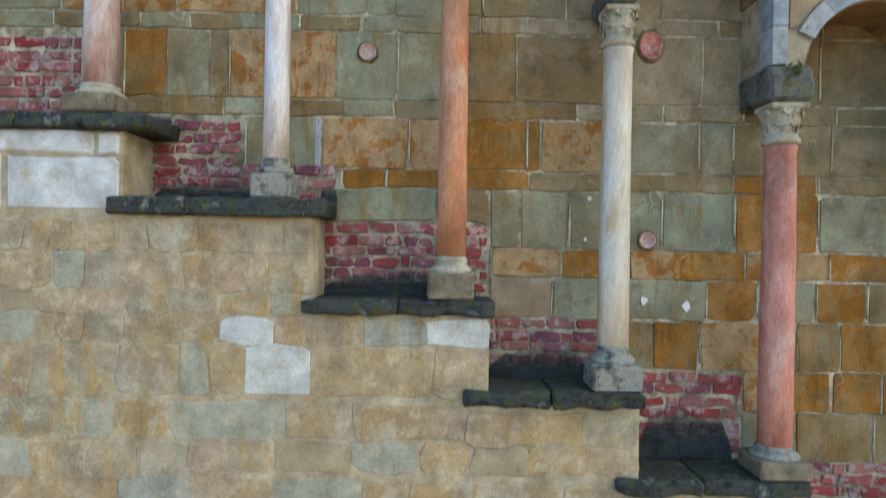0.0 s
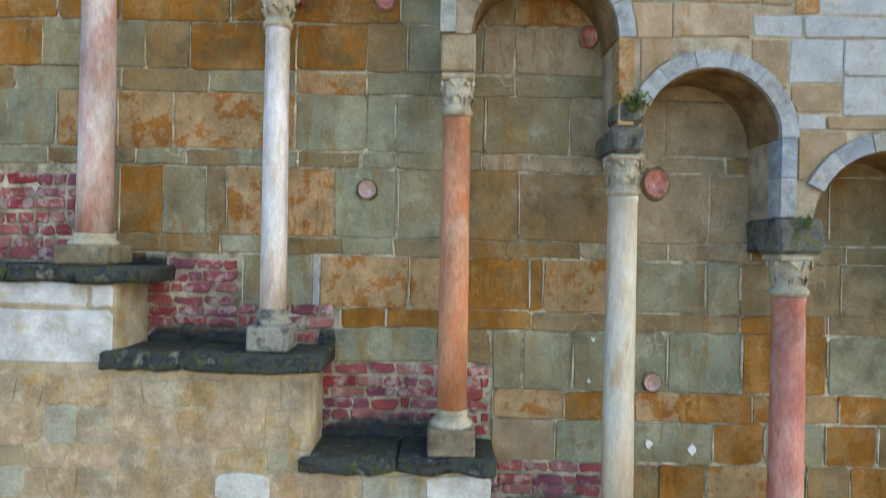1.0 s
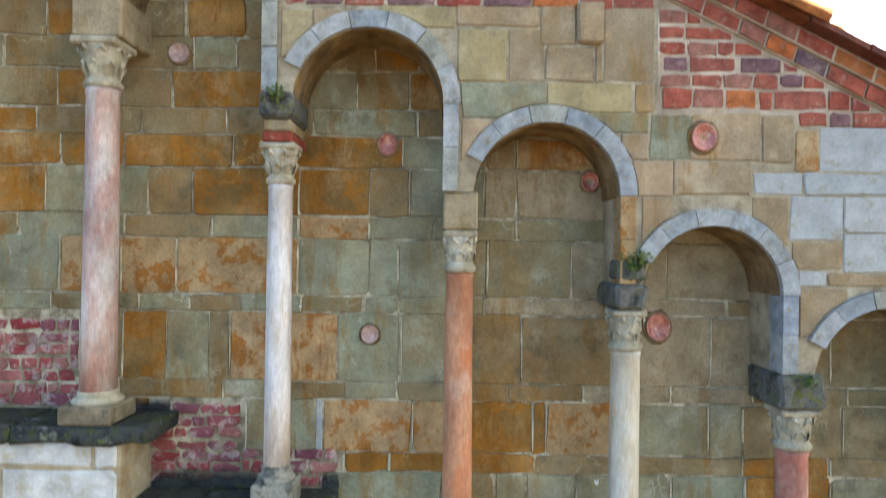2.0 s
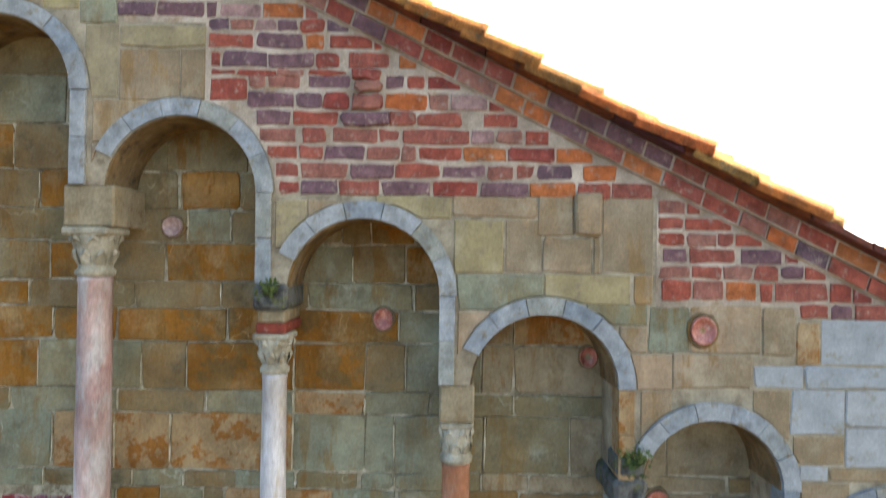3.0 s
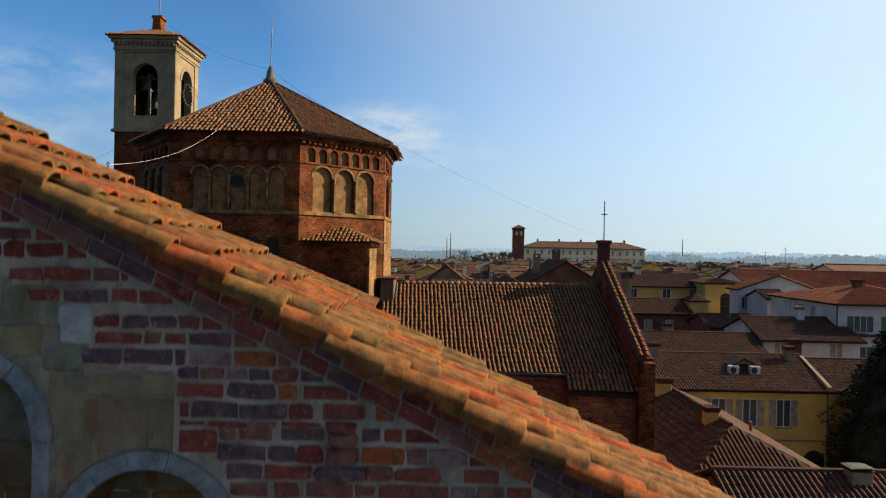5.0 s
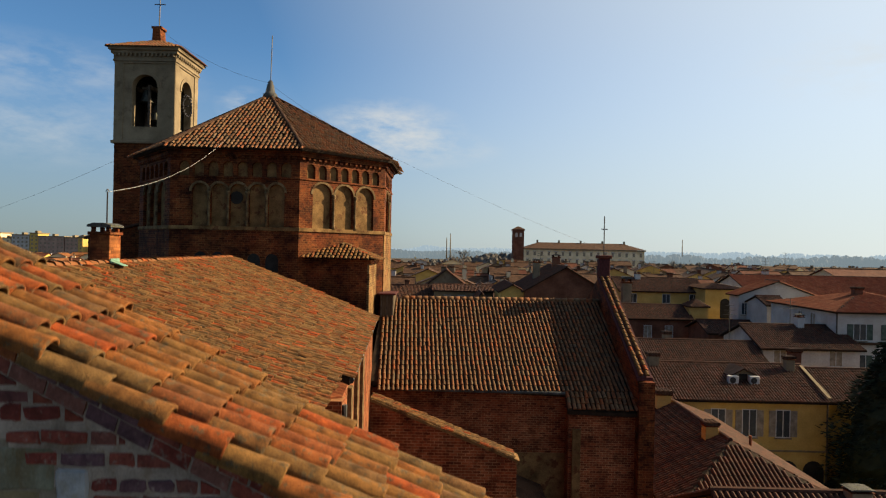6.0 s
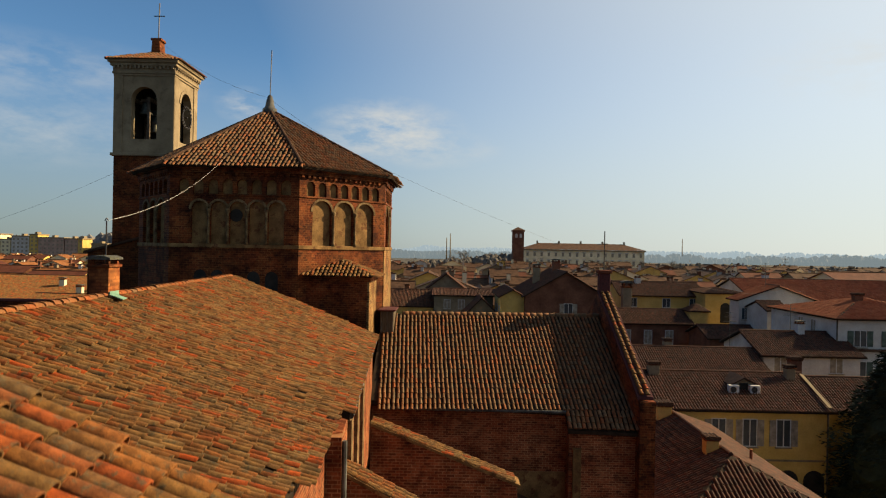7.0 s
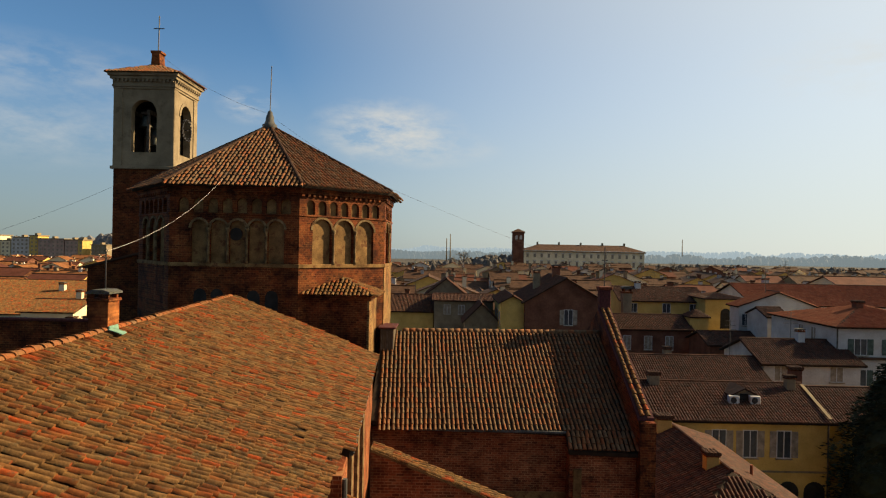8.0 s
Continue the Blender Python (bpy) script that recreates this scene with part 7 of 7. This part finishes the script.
window_part(wbw, "y-", 45.1, 11.85, 1.3, 1.7, 66.0, "shutter_green")
window_part(wbw, "y-", 48.8, 11.85, 1.3, 1.7, 66.0, "shutter_green")
window_part(wbw, "y-", 45.1, 8.5, 1.3, 1.7, 66.0, "shutter_green")
window_part(wbw, "x-", 70.5, 12.4, 0.9, 2.0, 42.6, None, "shutter")
window_part(wbw, "x-", 73.1, 12.4, 0.9, 2.0, 42.6, None, "shutter")
part("band", box(42.5, 56.6, 65.6, 66.0, 10.5, 10.75), M["roof_far"], wbw, "tiled band between the storeys")
part("downpipe", rod([(42.55, 65.93, 13.9), (42.55, 65.93, 2.0)], 0.08), M["bark"], wbw)
wt, wtw = house("white plastered house with lean-to roof behind", 42.5, 53.6, 89.0, 92.0, 14.3, 16.3, "y", "plaster_white", "tile_red")
window_part(wtw, "y-", 43.4, 12.2, 0.9, 1.6, 89.0, None)
sw, sww = house("small white house with dark roof against the tall white house", 43.6, 46.6, 83.0, 88.9, 13.3, 14.3, "x", "plaster_white", "tile_town", over=0.25)
window_part(sww, "y-", 45.1, 11.3, 1.6, 0.8, 83.0, None)
house("low outbuilding with a dark tile roof between the white houses", 36.3, 43.2, 84.0, 91.5, 9.3, 10.6, "x", "brickwall_far", "tile_town")
house("long building with a wide red tile roof", 50.5, 104.0, 101.0, 118.0, 13.6, 16.5, "x", "plaster_white", "tile_red")
house("far house with red tile roof", 76.0, 90.0, 119.5, 130.0, 16.0, 17.6, "x", "plaster_cream", "roof_red", fine=False)
yf, yfw = house("yellow house with tile roof and small windows", 29.0, 43.0, 102.0, 112.0, 13.8, 15.7, "x", "plaster_yellow", "tile_town")
for u in (31.0, 36.5, 41.0):
    window_part(yfw, "y-", u, 12.5, 1.2, 1.4, 102.0, None)
ya, yaw = house("yellow house wall with a tall arched opening", 41.3, 47.5, 98.0, 106.0, 14.6, 15.3, "x", "plaster_yellow", "tile_town", "hip")
window_part(yaw, "y-", 44.5, 11.4, 1.6, 3.2, 98.0, None, "dark", True)
house("small yellow outbuilding with hipped roof", 37.4, 40.2, 94.0, 97.0, 12.1, 13.1, "x", "plaster_yellow", "tile_town", "hip", over=0.25)
bwl, bww = house("brown plastered house with dark tile roof", 20.0, 37.2, 93.0, 101.0, 10.2, 11.9, "x", "brickwall_far", "tile_town")
for u in (27.5, 30.7, 33.9):
    window_part(bww, "y-", u, 8.0, 1.1, 2.0, 93.0, None, "shutter")
bg, bgw = house("brick house with broad gable and one shuttered window", 11.6, 23.6, 90.0, 106.0, 14.2, 17.7, "y", "brickwall_far", "tile_town")
window_part(bgw, "y-", 18.0, 11.9, 1.2, 2.2, 90.0, "shutter")
yl, ylw = house("yellow side house with shuttered windows", 8.2, 11.6, 91.0, 104.0, 14.0, 14.9, "y", "plaster_yellow", "tile_town")
for u in (93.5, 97.0, 100.5):
    window_part(ylw, "x-", u, 11.2, 1.1, 2.0, 8.2, None)
chimney("chimney", 14.2, 97.0, 16.0, 1.0, 0.9, 2.6, "plaster", "tall plastered chimney on the brick house")
chimney("chimney", 17.6, 99.0, 17.2, 1.2, 0.9, 2.2, "brickwall_far", "brick chimney on the gable house")
chimney("chimney", 29.3, 100.0, 11.0, 1.4, 1.2, 5.0, "plaster", "tall pale chimney stack")
gy, gyw = house("grey plastered house with flat wall and small lean-to roofs", -2.0, 8.0, 104.0, 112.0, 13.0, 13.8, "x", "plaster", "tile_town")
for u in (0.2, 2.6, 5.4):
    window_part(gyw, "y-", u, 11.4, 1.0, 1.5, 104.0, None, "shutter")
house("low house with tile roof and yellow wall", -10.0, -2.2, 106.0, 114.0, 11.0, 13.4, "x", "plaster_yellow", "tile_town")
house("small house with tile roof and worn wall", -3.5, 3.5, 113.0, 121.0, 13.5, 16.2, "y", "plaster", "tile_town")
house("dark-roofed house below the brick gable", 3.0, 8.2, 96.0, 103.0, 10.6, 13.2, "y", "plaster", "tile_town")

# closely packed roofs further off, house by house
town_rng = random.Random(9)
WALLS = ["plaster_yellow", "plaster_cream", "plaster_white", "plaster", "brickwall_far", "plaster_cream"]
WORDS = {"plaster_rose": "rose-brown", "plaster_yellow": "ochre", "plaster_cream": "cream", "plaster_white": "white", "plaster": "grey", "brickwall_far": "brick"}


def far_house(x, y, wx, wy, eave, along, wall, roof):
    rise = (wy if along == "x" else wx) * 0.2
    hs, w = house("distant %s town house with terracotta tile roof" % WORDS[wall], x - wx / 2, x + wx / 2, y, y + wy, eave, eave + rise, along, wall, roof, fine=False, group="town houses")
    n = int(wx / 3.2) if y < 240 else 0
    for i in range(n):
        u = x - wx / 2 + wx * (i + 0.5) / n
        part("window", box(u - 0.5, u + 0.5, y - 0.03, y + 0.05, eave - 2.4, eave - 0.9), M["shutter"], w)
    for _ in range(town_rng.choice((0, 1, 1, 2, 3))):
        u, v, w2 = x + town_rng.uniform(-0.4, 0.4) * wx, y + wy * town_rng.uniform(0.25, 0.75), town_rng.uniform(0.3, 0.55)
        top = eave + rise + town_rng.uniform(0.1, 1.0)
        stub = part("chimney", box(u - w2, u + w2, v - w2, v + w2, eave + 0.1, top), M[town_rng.choice(("plaster", "brickwall_far", "plaster_white", "plaster_cream"))], hs)
        part("cap", box(u - w2 * 1.3, u + w2 * 1.3, v - w2 * 1.3, v + w2 * 1.3, top + 0.003, top + 0.2), M["roof_far"], stub)


y = 116.0
while y < 392:
    x = -0.16 * y + 2
    while x < 0.85 * y + 20:
        wx, wy = town_rng.uniform(7, 14), town_rng.uniform(7, 11)
        if y > 128 or x > 50 or x < 8:
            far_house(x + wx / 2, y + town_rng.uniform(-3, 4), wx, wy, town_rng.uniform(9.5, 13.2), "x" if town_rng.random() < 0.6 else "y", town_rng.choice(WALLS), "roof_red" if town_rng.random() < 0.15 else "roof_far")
        x += wx + town_rng.choice((0.2, 0.3, 1.0, 4.0)) + (y > 220) * 6
    y += 11.5 + y * 0.025
# the town on the other side of the nave
house("broad house with sunlit orange tile roof", -92.0, -60.0, 101.0, 134.0, 9.6, 14.2, "x", "plaster_cream", "tile_field")
house("low outbuilding with orange tile roof before the broad house", -64.2, -56.2, 92.0, 100.6, 11.1, 12.5, "x", "plaster_cream", "tile_field")
for x, y, z0 in ((-64.5, 108.0, 11.2), (-61.5, 110.0, 11.6), (-70.0, 112.0, 12.2)):
    chimney("chimney", x, y, z0, 1.0, 0.8, 2.0, "plaster_cream", "cream chimney on the sunlit orange roof")
y = 44.0
while y < 400:
    x = -0.80 * y - 8
    while x < -0.50 * y - 2:
        wx, wy = town_rng.uniform(8, 15), town_rng.uniform(7, 11)
        if 86 < y < 138 and -98 < x + wx / 2 < -54:
            x += wx + 0.5
            continue
        far_house(x + wx / 2, y + town_rng.uniform(-2, 3), wx, wy, (8.6 if y < 90 else 10.5) + town_rng.uniform(-1.4, 1.6), "x" if town_rng.random() < 0.6 else "y", town_rng.choice(WALLS), "roof_red" if town_rng.random() < 0.25 else "roof_sunlit")
        x += wx + town_rng.choice((0.3, 1.0, 4.0))
    y += 11 + y * 0.06

# apartment blocks at the edge of the town
for x0, x1, z, wall in ((-374, -357, 25.4, "plaster_cream"), (-356.5, -349, 21.3, "plaster_cream"), (-348, -334, 24.0, "plaster_white"), (-333.5, -327, 25.6, "plaster_yellow"), (-326.5, -306, 23.2, "plaster_rose"), (-305, -295, 22.6, "plaster_rose"), (-294.5, -291, 22.8, "plaster_yellow"), (-284, -272, 19.0, "plaster")):
    blk = thing("apartment_block", "distant %s apartment block with flat roof" % WORDS[wall], "building", "apartment blocks")
    w = part("wall", box(x0, x1, 500, 514, 0, z), M[wall], blk)
    part("roof", box(x0 - 0.5, x1 + 0.5, 499.5, 514.5, z, z + 0.8), M["plaster"], blk)
    part("stair_head", box((x0 + x1) / 2 - 1, (x0 + x1) / 2 + 1, 503, 508, z + 0.8, z + 2.4), M["plaster"], blk)
    for zz in np.arange(z - 2, 8, -3.1):
        for u in np.arange(x0 + 2, x1 - 1, 3.4):
            part("window", box(u - 0.7, u + 0.7, 499.8, 500.1, zz - 0.8, zz + 0.7), M["shutter"], w)

# long cream palace, three storeys of windows
pal = thing("palace", "long cream palace with rows of windows and hipped roof", "building")
PX0, PX1, PY = 50.0, 128.0, 408.0
pw = part("wall", box(PX0, PX1, PY, PY + 24, 0, 21.6), M["plaster_cream"], pal)
bm = bmesh.new()
vs = [bm.verts.new(p) for p in ((PX0 - 1, PY - 1, 21.8), (PX1 + 1, PY - 1, 21.8), (PX1 + 1, PY + 25, 21.8), (PX0 - 1, PY + 25, 21.8), (PX0 + 11, PY + 12, 25.9), (PX1 - 11, PY + 12, 25.9))]
for q in ((0, 1, 5, 4), (1, 2, 5), (2, 3, 4, 5), (3, 0, 4), (3, 2, 1, 0)):
    bm.faces.new([vs[i] for i in q])
part("roof", bm, M["roof_far"], pal)
part("cornice", box(PX0 - 0.8, PX1 + 0.8, PY - 0.8, PY, 20.9, 21.7), M["plaster"], pw)
for i in range(17):
    u = PX0 + 78 * (i + 0.5) / 17
    for z, h in ((18.4, 2.4), (13.2, 3.2)):
        win = part("window", box(u - 0.75, u + 0.75, PY - 0.05, PY + 0.1, z - h / 2, z + h / 2), M["shutter"], pw)
        part("frame", box(u - 1.15, u + 1.15, PY - 0.3, PY - 0.06, z + h / 2 + 0.2, z + h / 2 + 0.65), M["plaster_white"], win)
for i in range(5):
    u = PX0 + 78 * (i + 0.7) / 5.4
    part("chimney", box(u - 0.5, u + 0.5, PY + 11, PY + 12.5, 25, 27.4), M["plaster"], pal)

# lone brick tower
tw = thing("brick_tower", "slim far brick bell tower with low tiled cap", "tower")
tb = part("shaft", box(36.2, 42.2, 345, 351, 0, 31.0), M["brickwall_far"], tw)
part("cornice", box(35.8, 42.6, 344.6, 351.4, 31.0, 31.7), M["brickwall_far"], tw)
bm = bmesh.new()
vs = [bm.verts.new(p) for p in ((35.5, 344.3, 31.7), (42.9, 344.3, 31.7), (42.9, 351.7, 31.7), (35.5, 351.7, 31.7), (39.2, 348, 33.6))]
for q in ((0, 1, 4), (1, 2, 4), (2, 3, 4), (3, 0, 4), (3, 2, 1, 0)):
    bm.faces.new([vs[i] for i in q])
part("roof", bm, M["roof_far"], tw)
for u in (38.0, 40.4):
    part("window_opening", prism(arch_outline(u, 29.2, 0.65, 27.6), "y", 344.95, 345.2), M["plaster_white"], tb, "pale arched bell opening")


# ---- trees ----
def bare_tree(name, x, y, h, seed, label):
    """A leafless tree: forked limbs thinning to twigs."""
    rng = random.Random(seed)
    bm = bmesh.new()

    def limb(p, d, L, r, depth):
        q = p + d * L
        m = Matrix.Translation((p + q) / 2) @ d.to_track_quat("Z", "Y").to_matrix().to_4x4()
        bmesh.ops.create_cone(bm, cap_ends=False, segments=5 if depth < 3 else 3, radius1=r, radius2=r * 0.65, depth=L, matrix=m)
        if depth < 5:
            for _ in range(3 if depth else 5):
                n = (d + Vector((rng.gauss(0, 0.55), rng.gauss(0, 0.55), rng.gauss(0.12, 0.3)))).normalized()
                limb(p + d * L * rng.uniform(0.55, 1.0), n, L * rng.uniform(0.55, 0.78), r * 0.6, depth + 1)
    t = thing(name, label, "tree")
    limb(Vector((x, y, 0)), Vector((0, 0, 1)), h * 0.3, h * 0.022, 0)
    part("crown", bm, M["twig"], t)
    part("trunk", lathe([(h * 0.035, 0), (h * 0.024, h * 0.1), (h * 0.02, h * 0.32)], 8, x, y), M["bark"], t)


bare_tree("bare_tree", 142, 400, 24, 1, "leafless grey winter tree beside the palace")
bare_tree("bare_tree", 152, 405, 23, 2, "leafless grey winter tree beside the palace")
bare_tree("bare_tree", 14, 520, 30, 3, "tall leafless winter tree far off")


def conifer(x, y, h, r, seed):
    """A dense dark evergreen with drooping sprays of needles."""
    rng = random.Random(seed)
    t = thing("conifer", "dark dense evergreen tree beside the ochre house", "tree")
    part("trunk", lathe([(0.35, 0), (0.25, h * 0.4), (0.05, h * 0.97)], 8, x, y), M["bark"], t)
    bm = bmesh.new()
    for _ in range(15000):
        f = rng.random() ** 0.8
        z = 1.0 + (h - 1.0) * f
        ang = rng.uniform(0, 2 * math.pi)
        lobes = 0.72 + 0.28 * noise.noise(Vector((math.cos(ang) * 1.6, math.sin(ang) * 1.6, z * 0.7 + seed)))
        rr = r * (1 - f) ** 0.55 * lobes * rng.uniform(0.55, 1.03)
        p = Vector((x + rr * math.cos(ang), y + rr * math.sin(ang), z - rr * 0.15))
        out = Vector((math.cos(ang), math.sin(ang), rng.uniform(-0.7, 0.5))).normalized()
        s = rng.uniform(0.18, 0.42)
        side = out.cross(Vector((rng.uniform(-1, 1), rng.uniform(-1, 1), 1))).normalized() * s * 0.3
        bm.faces.new([bm.verts.new(q) for q in (p - side, p + out * s, p + side, p - out * s * 0.4)])
    # lumpy inner core, added to block light through the needles
    k = 14
    rings = []
    for i in range(12):
        f = i / 11
        z = 1.2 + (h - 2.0) * f
        rings.append([bm.verts.new((x + rr * math.cos(2 * math.pi * j / k), y + rr * math.sin(2 * math.pi * j / k), z)) for j in range(k) for rr in [max(0.1, r * 0.62 * (1 - f) ** 0.55 * (0.85 + 0.35 * noise.noise(Vector((j * 1.3, z, seed)))))]])
    for p, q in zip(rings, rings[1:]):
        for j in range(k):
            bm.faces.new((p[j], p[(j + 1) % k], q[(j + 1) % k], q[j]))
    part("crown", bm, M["conifer"], t, "dense dark green needles")


conifer(35.0, 44.5, 14.8, 9.2, 2)
conifer(39.5, 41.0, 16.0, 7.0, 5)

# ---- distance: wooded plain, river and hazy tree lines ----
def tree_line(name, y, x0, x1, h0, h1, n, material, seed, label):
    rng = random.Random(seed)
    verts, faces = [], []
    for i in range(n):
        x = x0 + (x1 - x0) * (i + rng.random()) / n
        yy = y + rng.uniform(-40, 40)
        h = rng.uniform(h0, h1) * (0.75 + 0.5 * noise.noise(Vector((x * 0.008, y, 0))))
        w = rng.uniform(0.22, 0.5) * h
        k = 7
        base = len(verts)
        verts.append((x, yy, h))
        for ring, (f, g) in enumerate(((0.45, 0.9), (0.8, 0.66), (1.0, 0.34), (0.7, 0.0))):
            for j in range(k):
                a = 2 * math.pi * j / k
                rr = w * f * rng.uniform(0.7, 1.15)
                verts.append((x + rr * math.cos(a), yy + rr * math.sin(a) * 0.6, h * g * rng.uniform(0.92, 1.06) if g else 0))
        for j in range(k):
            faces.append((base, base + 1 + j, base + 1 + (j + 1) % k))
            for ring in range(3):
                s = base + 1 + ring * k
                faces.append((s + j, s + k + j, s + k + (j + 1) % k, s + (j + 1) % k))
    me = bpy.data.meshes.new(name)
    me.from_pydata(verts, [], faces)
    me.materials.append(material)
    tagged(new(name, me), label, "trees", kind="stuff")


M["wood_grey"] = surface("grey_winter_wood", [(0.11, 0.108, 0.108), (0.16, 0.155, 0.15)], scale=0.05, grain=0.6, bump=0)
M["wood_near"] = surface("winter_wood", [(0.080, 0.074, 0.066), (0.115, 0.105, 0.092)], scale=0.05, grain=0.6, bump=0)


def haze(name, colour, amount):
    """A plain backdrop of distance: woods more than a kilometre off, haze painted in as pale colour and emission."""
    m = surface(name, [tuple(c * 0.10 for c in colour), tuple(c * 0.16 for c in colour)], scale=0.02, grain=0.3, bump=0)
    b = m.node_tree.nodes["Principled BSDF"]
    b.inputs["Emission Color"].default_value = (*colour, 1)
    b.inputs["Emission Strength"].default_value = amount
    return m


M["haze_mid"] = haze("painted_haze_wood", (0.120, 0.146, 0.162), 0.66)
M["haze_far"] = haze("painted_haze_distance", (0.185, 0.228, 0.262), 0.78)
tree_line("far_trees", 560, -520, 620, 6, 17, 2200, M["wood_near"], 3, "grey winter trees round the town")
tree_line("far_woods", 660, -660, -240, 24, 36, 1300, M["wood_grey"], 8, "grey wooded rise behind the apartment blocks")
tree_line("backdrop_trees", 1300, -1100, 1300, 10, 26, 3600, M["haze_mid"], 4, "blue-grey woods beyond the town with painted, glowing haze")
tree_line("backdrop_woods", 2600, -2400, 2600, 22, 40, 4200, M["haze_far"], 5, "pale tree line on the horizon with painted, glowing haze")
tagged(part("water", box(430, 560, 960, 1060, 0.0, 0.02), M["lead"]), "bright strip of river beyond the town", "water", kind="structure")
for x, y, h in ((6, 1200, 50), (-1, 1205, 42), (520, 1400, 52)):
    tagged(part("chimney_stack", lathe([(1.3, 0), (0.7, h)], 10, x, y), M["plaster"]), "slim hazy industrial chimney on the horizon", "chimney", "industrial chimneys")


# ---- aerials and small stacks on the roofs of the town ----
def aerial(x, y, z0, h, bars):
    """A television aerial: a thin mast with short cross bars."""
    bm = rod([(x, y, z0), (x, y, z0 + h)], 0.03, 5)
    t = thing("tv_aerial", "thin grey television aerial on a tile roof", "aerial", "roof aerials")
    part("mast", bm, M["lead"], t)
    for i in range(bars):
        z = z0 + h * (0.98 - 0.12 * i)
        w = 0.45 + 0.12 * i
        part("cross_bar", rod([(x - w, y, z), (x + w, y, z)], 0.02, 4), M["lead"], t)


for x, y, z0, h, bars in ((38.6, 68.0, 12.1, 3.2, 4), (30.5, 65.0, 10.6, 4.0, 3), (36.0, 107.0, 15.6, 3.0, 3), (47.0, 90.5, 16.0, 3.6, 3), (60.0, 109.5, 16.4, 4.2, 3), (15.0, 98.0, 17.0, 2.6, 2), (3.0, 117.0, 15.4, 3.2, 3), (-5.5, 110.0, 13.2, 3.0, 2), (23.0, 97.0, 11.8, 3.4, 3), (5.6, 99.5, 13.0, 2.4, 2)):
    aerial(x, y, z0, h, bars)
for x, y, z0, w, h, mat, cap in ((21.5, 97.4, 11.4, 0.8, 1.4, "plaster", "tile"), (33.0, 106.5, 15.0, 0.9, 1.7, "plaster_white", "slab"), (39.0, 107.6, 15.1, 0.8, 1.5, "brickwall_far", "tile"), (24.0, 65.6, 10.2, 0.8, 1.3, "plaster", "tile"), (57.0, 110.5, 15.9, 1.0, 1.6, "plaster_white", "slab"), (48.6, 72.0, 15.2, 0.9, 1.2, "brickwall_far", "tile"), (1.0, 118.0, 15.0, 0.9, 1.8, "plaster", "slab"), (-7.0, 110.5, 12.8, 0.8, 1.5, "brickwall_far", "tile"), (19.8, 96.0, 15.2, 0.9, 2.0, "brickwall_far", "tile")):
    chimney("chimney", x, y, z0, w, w * 0.85, h, mat, "small %s chimney on a town roof" % {"plaster": "grey", "plaster_white": "white", "brickwall_far": "brick"}[mat], cap)
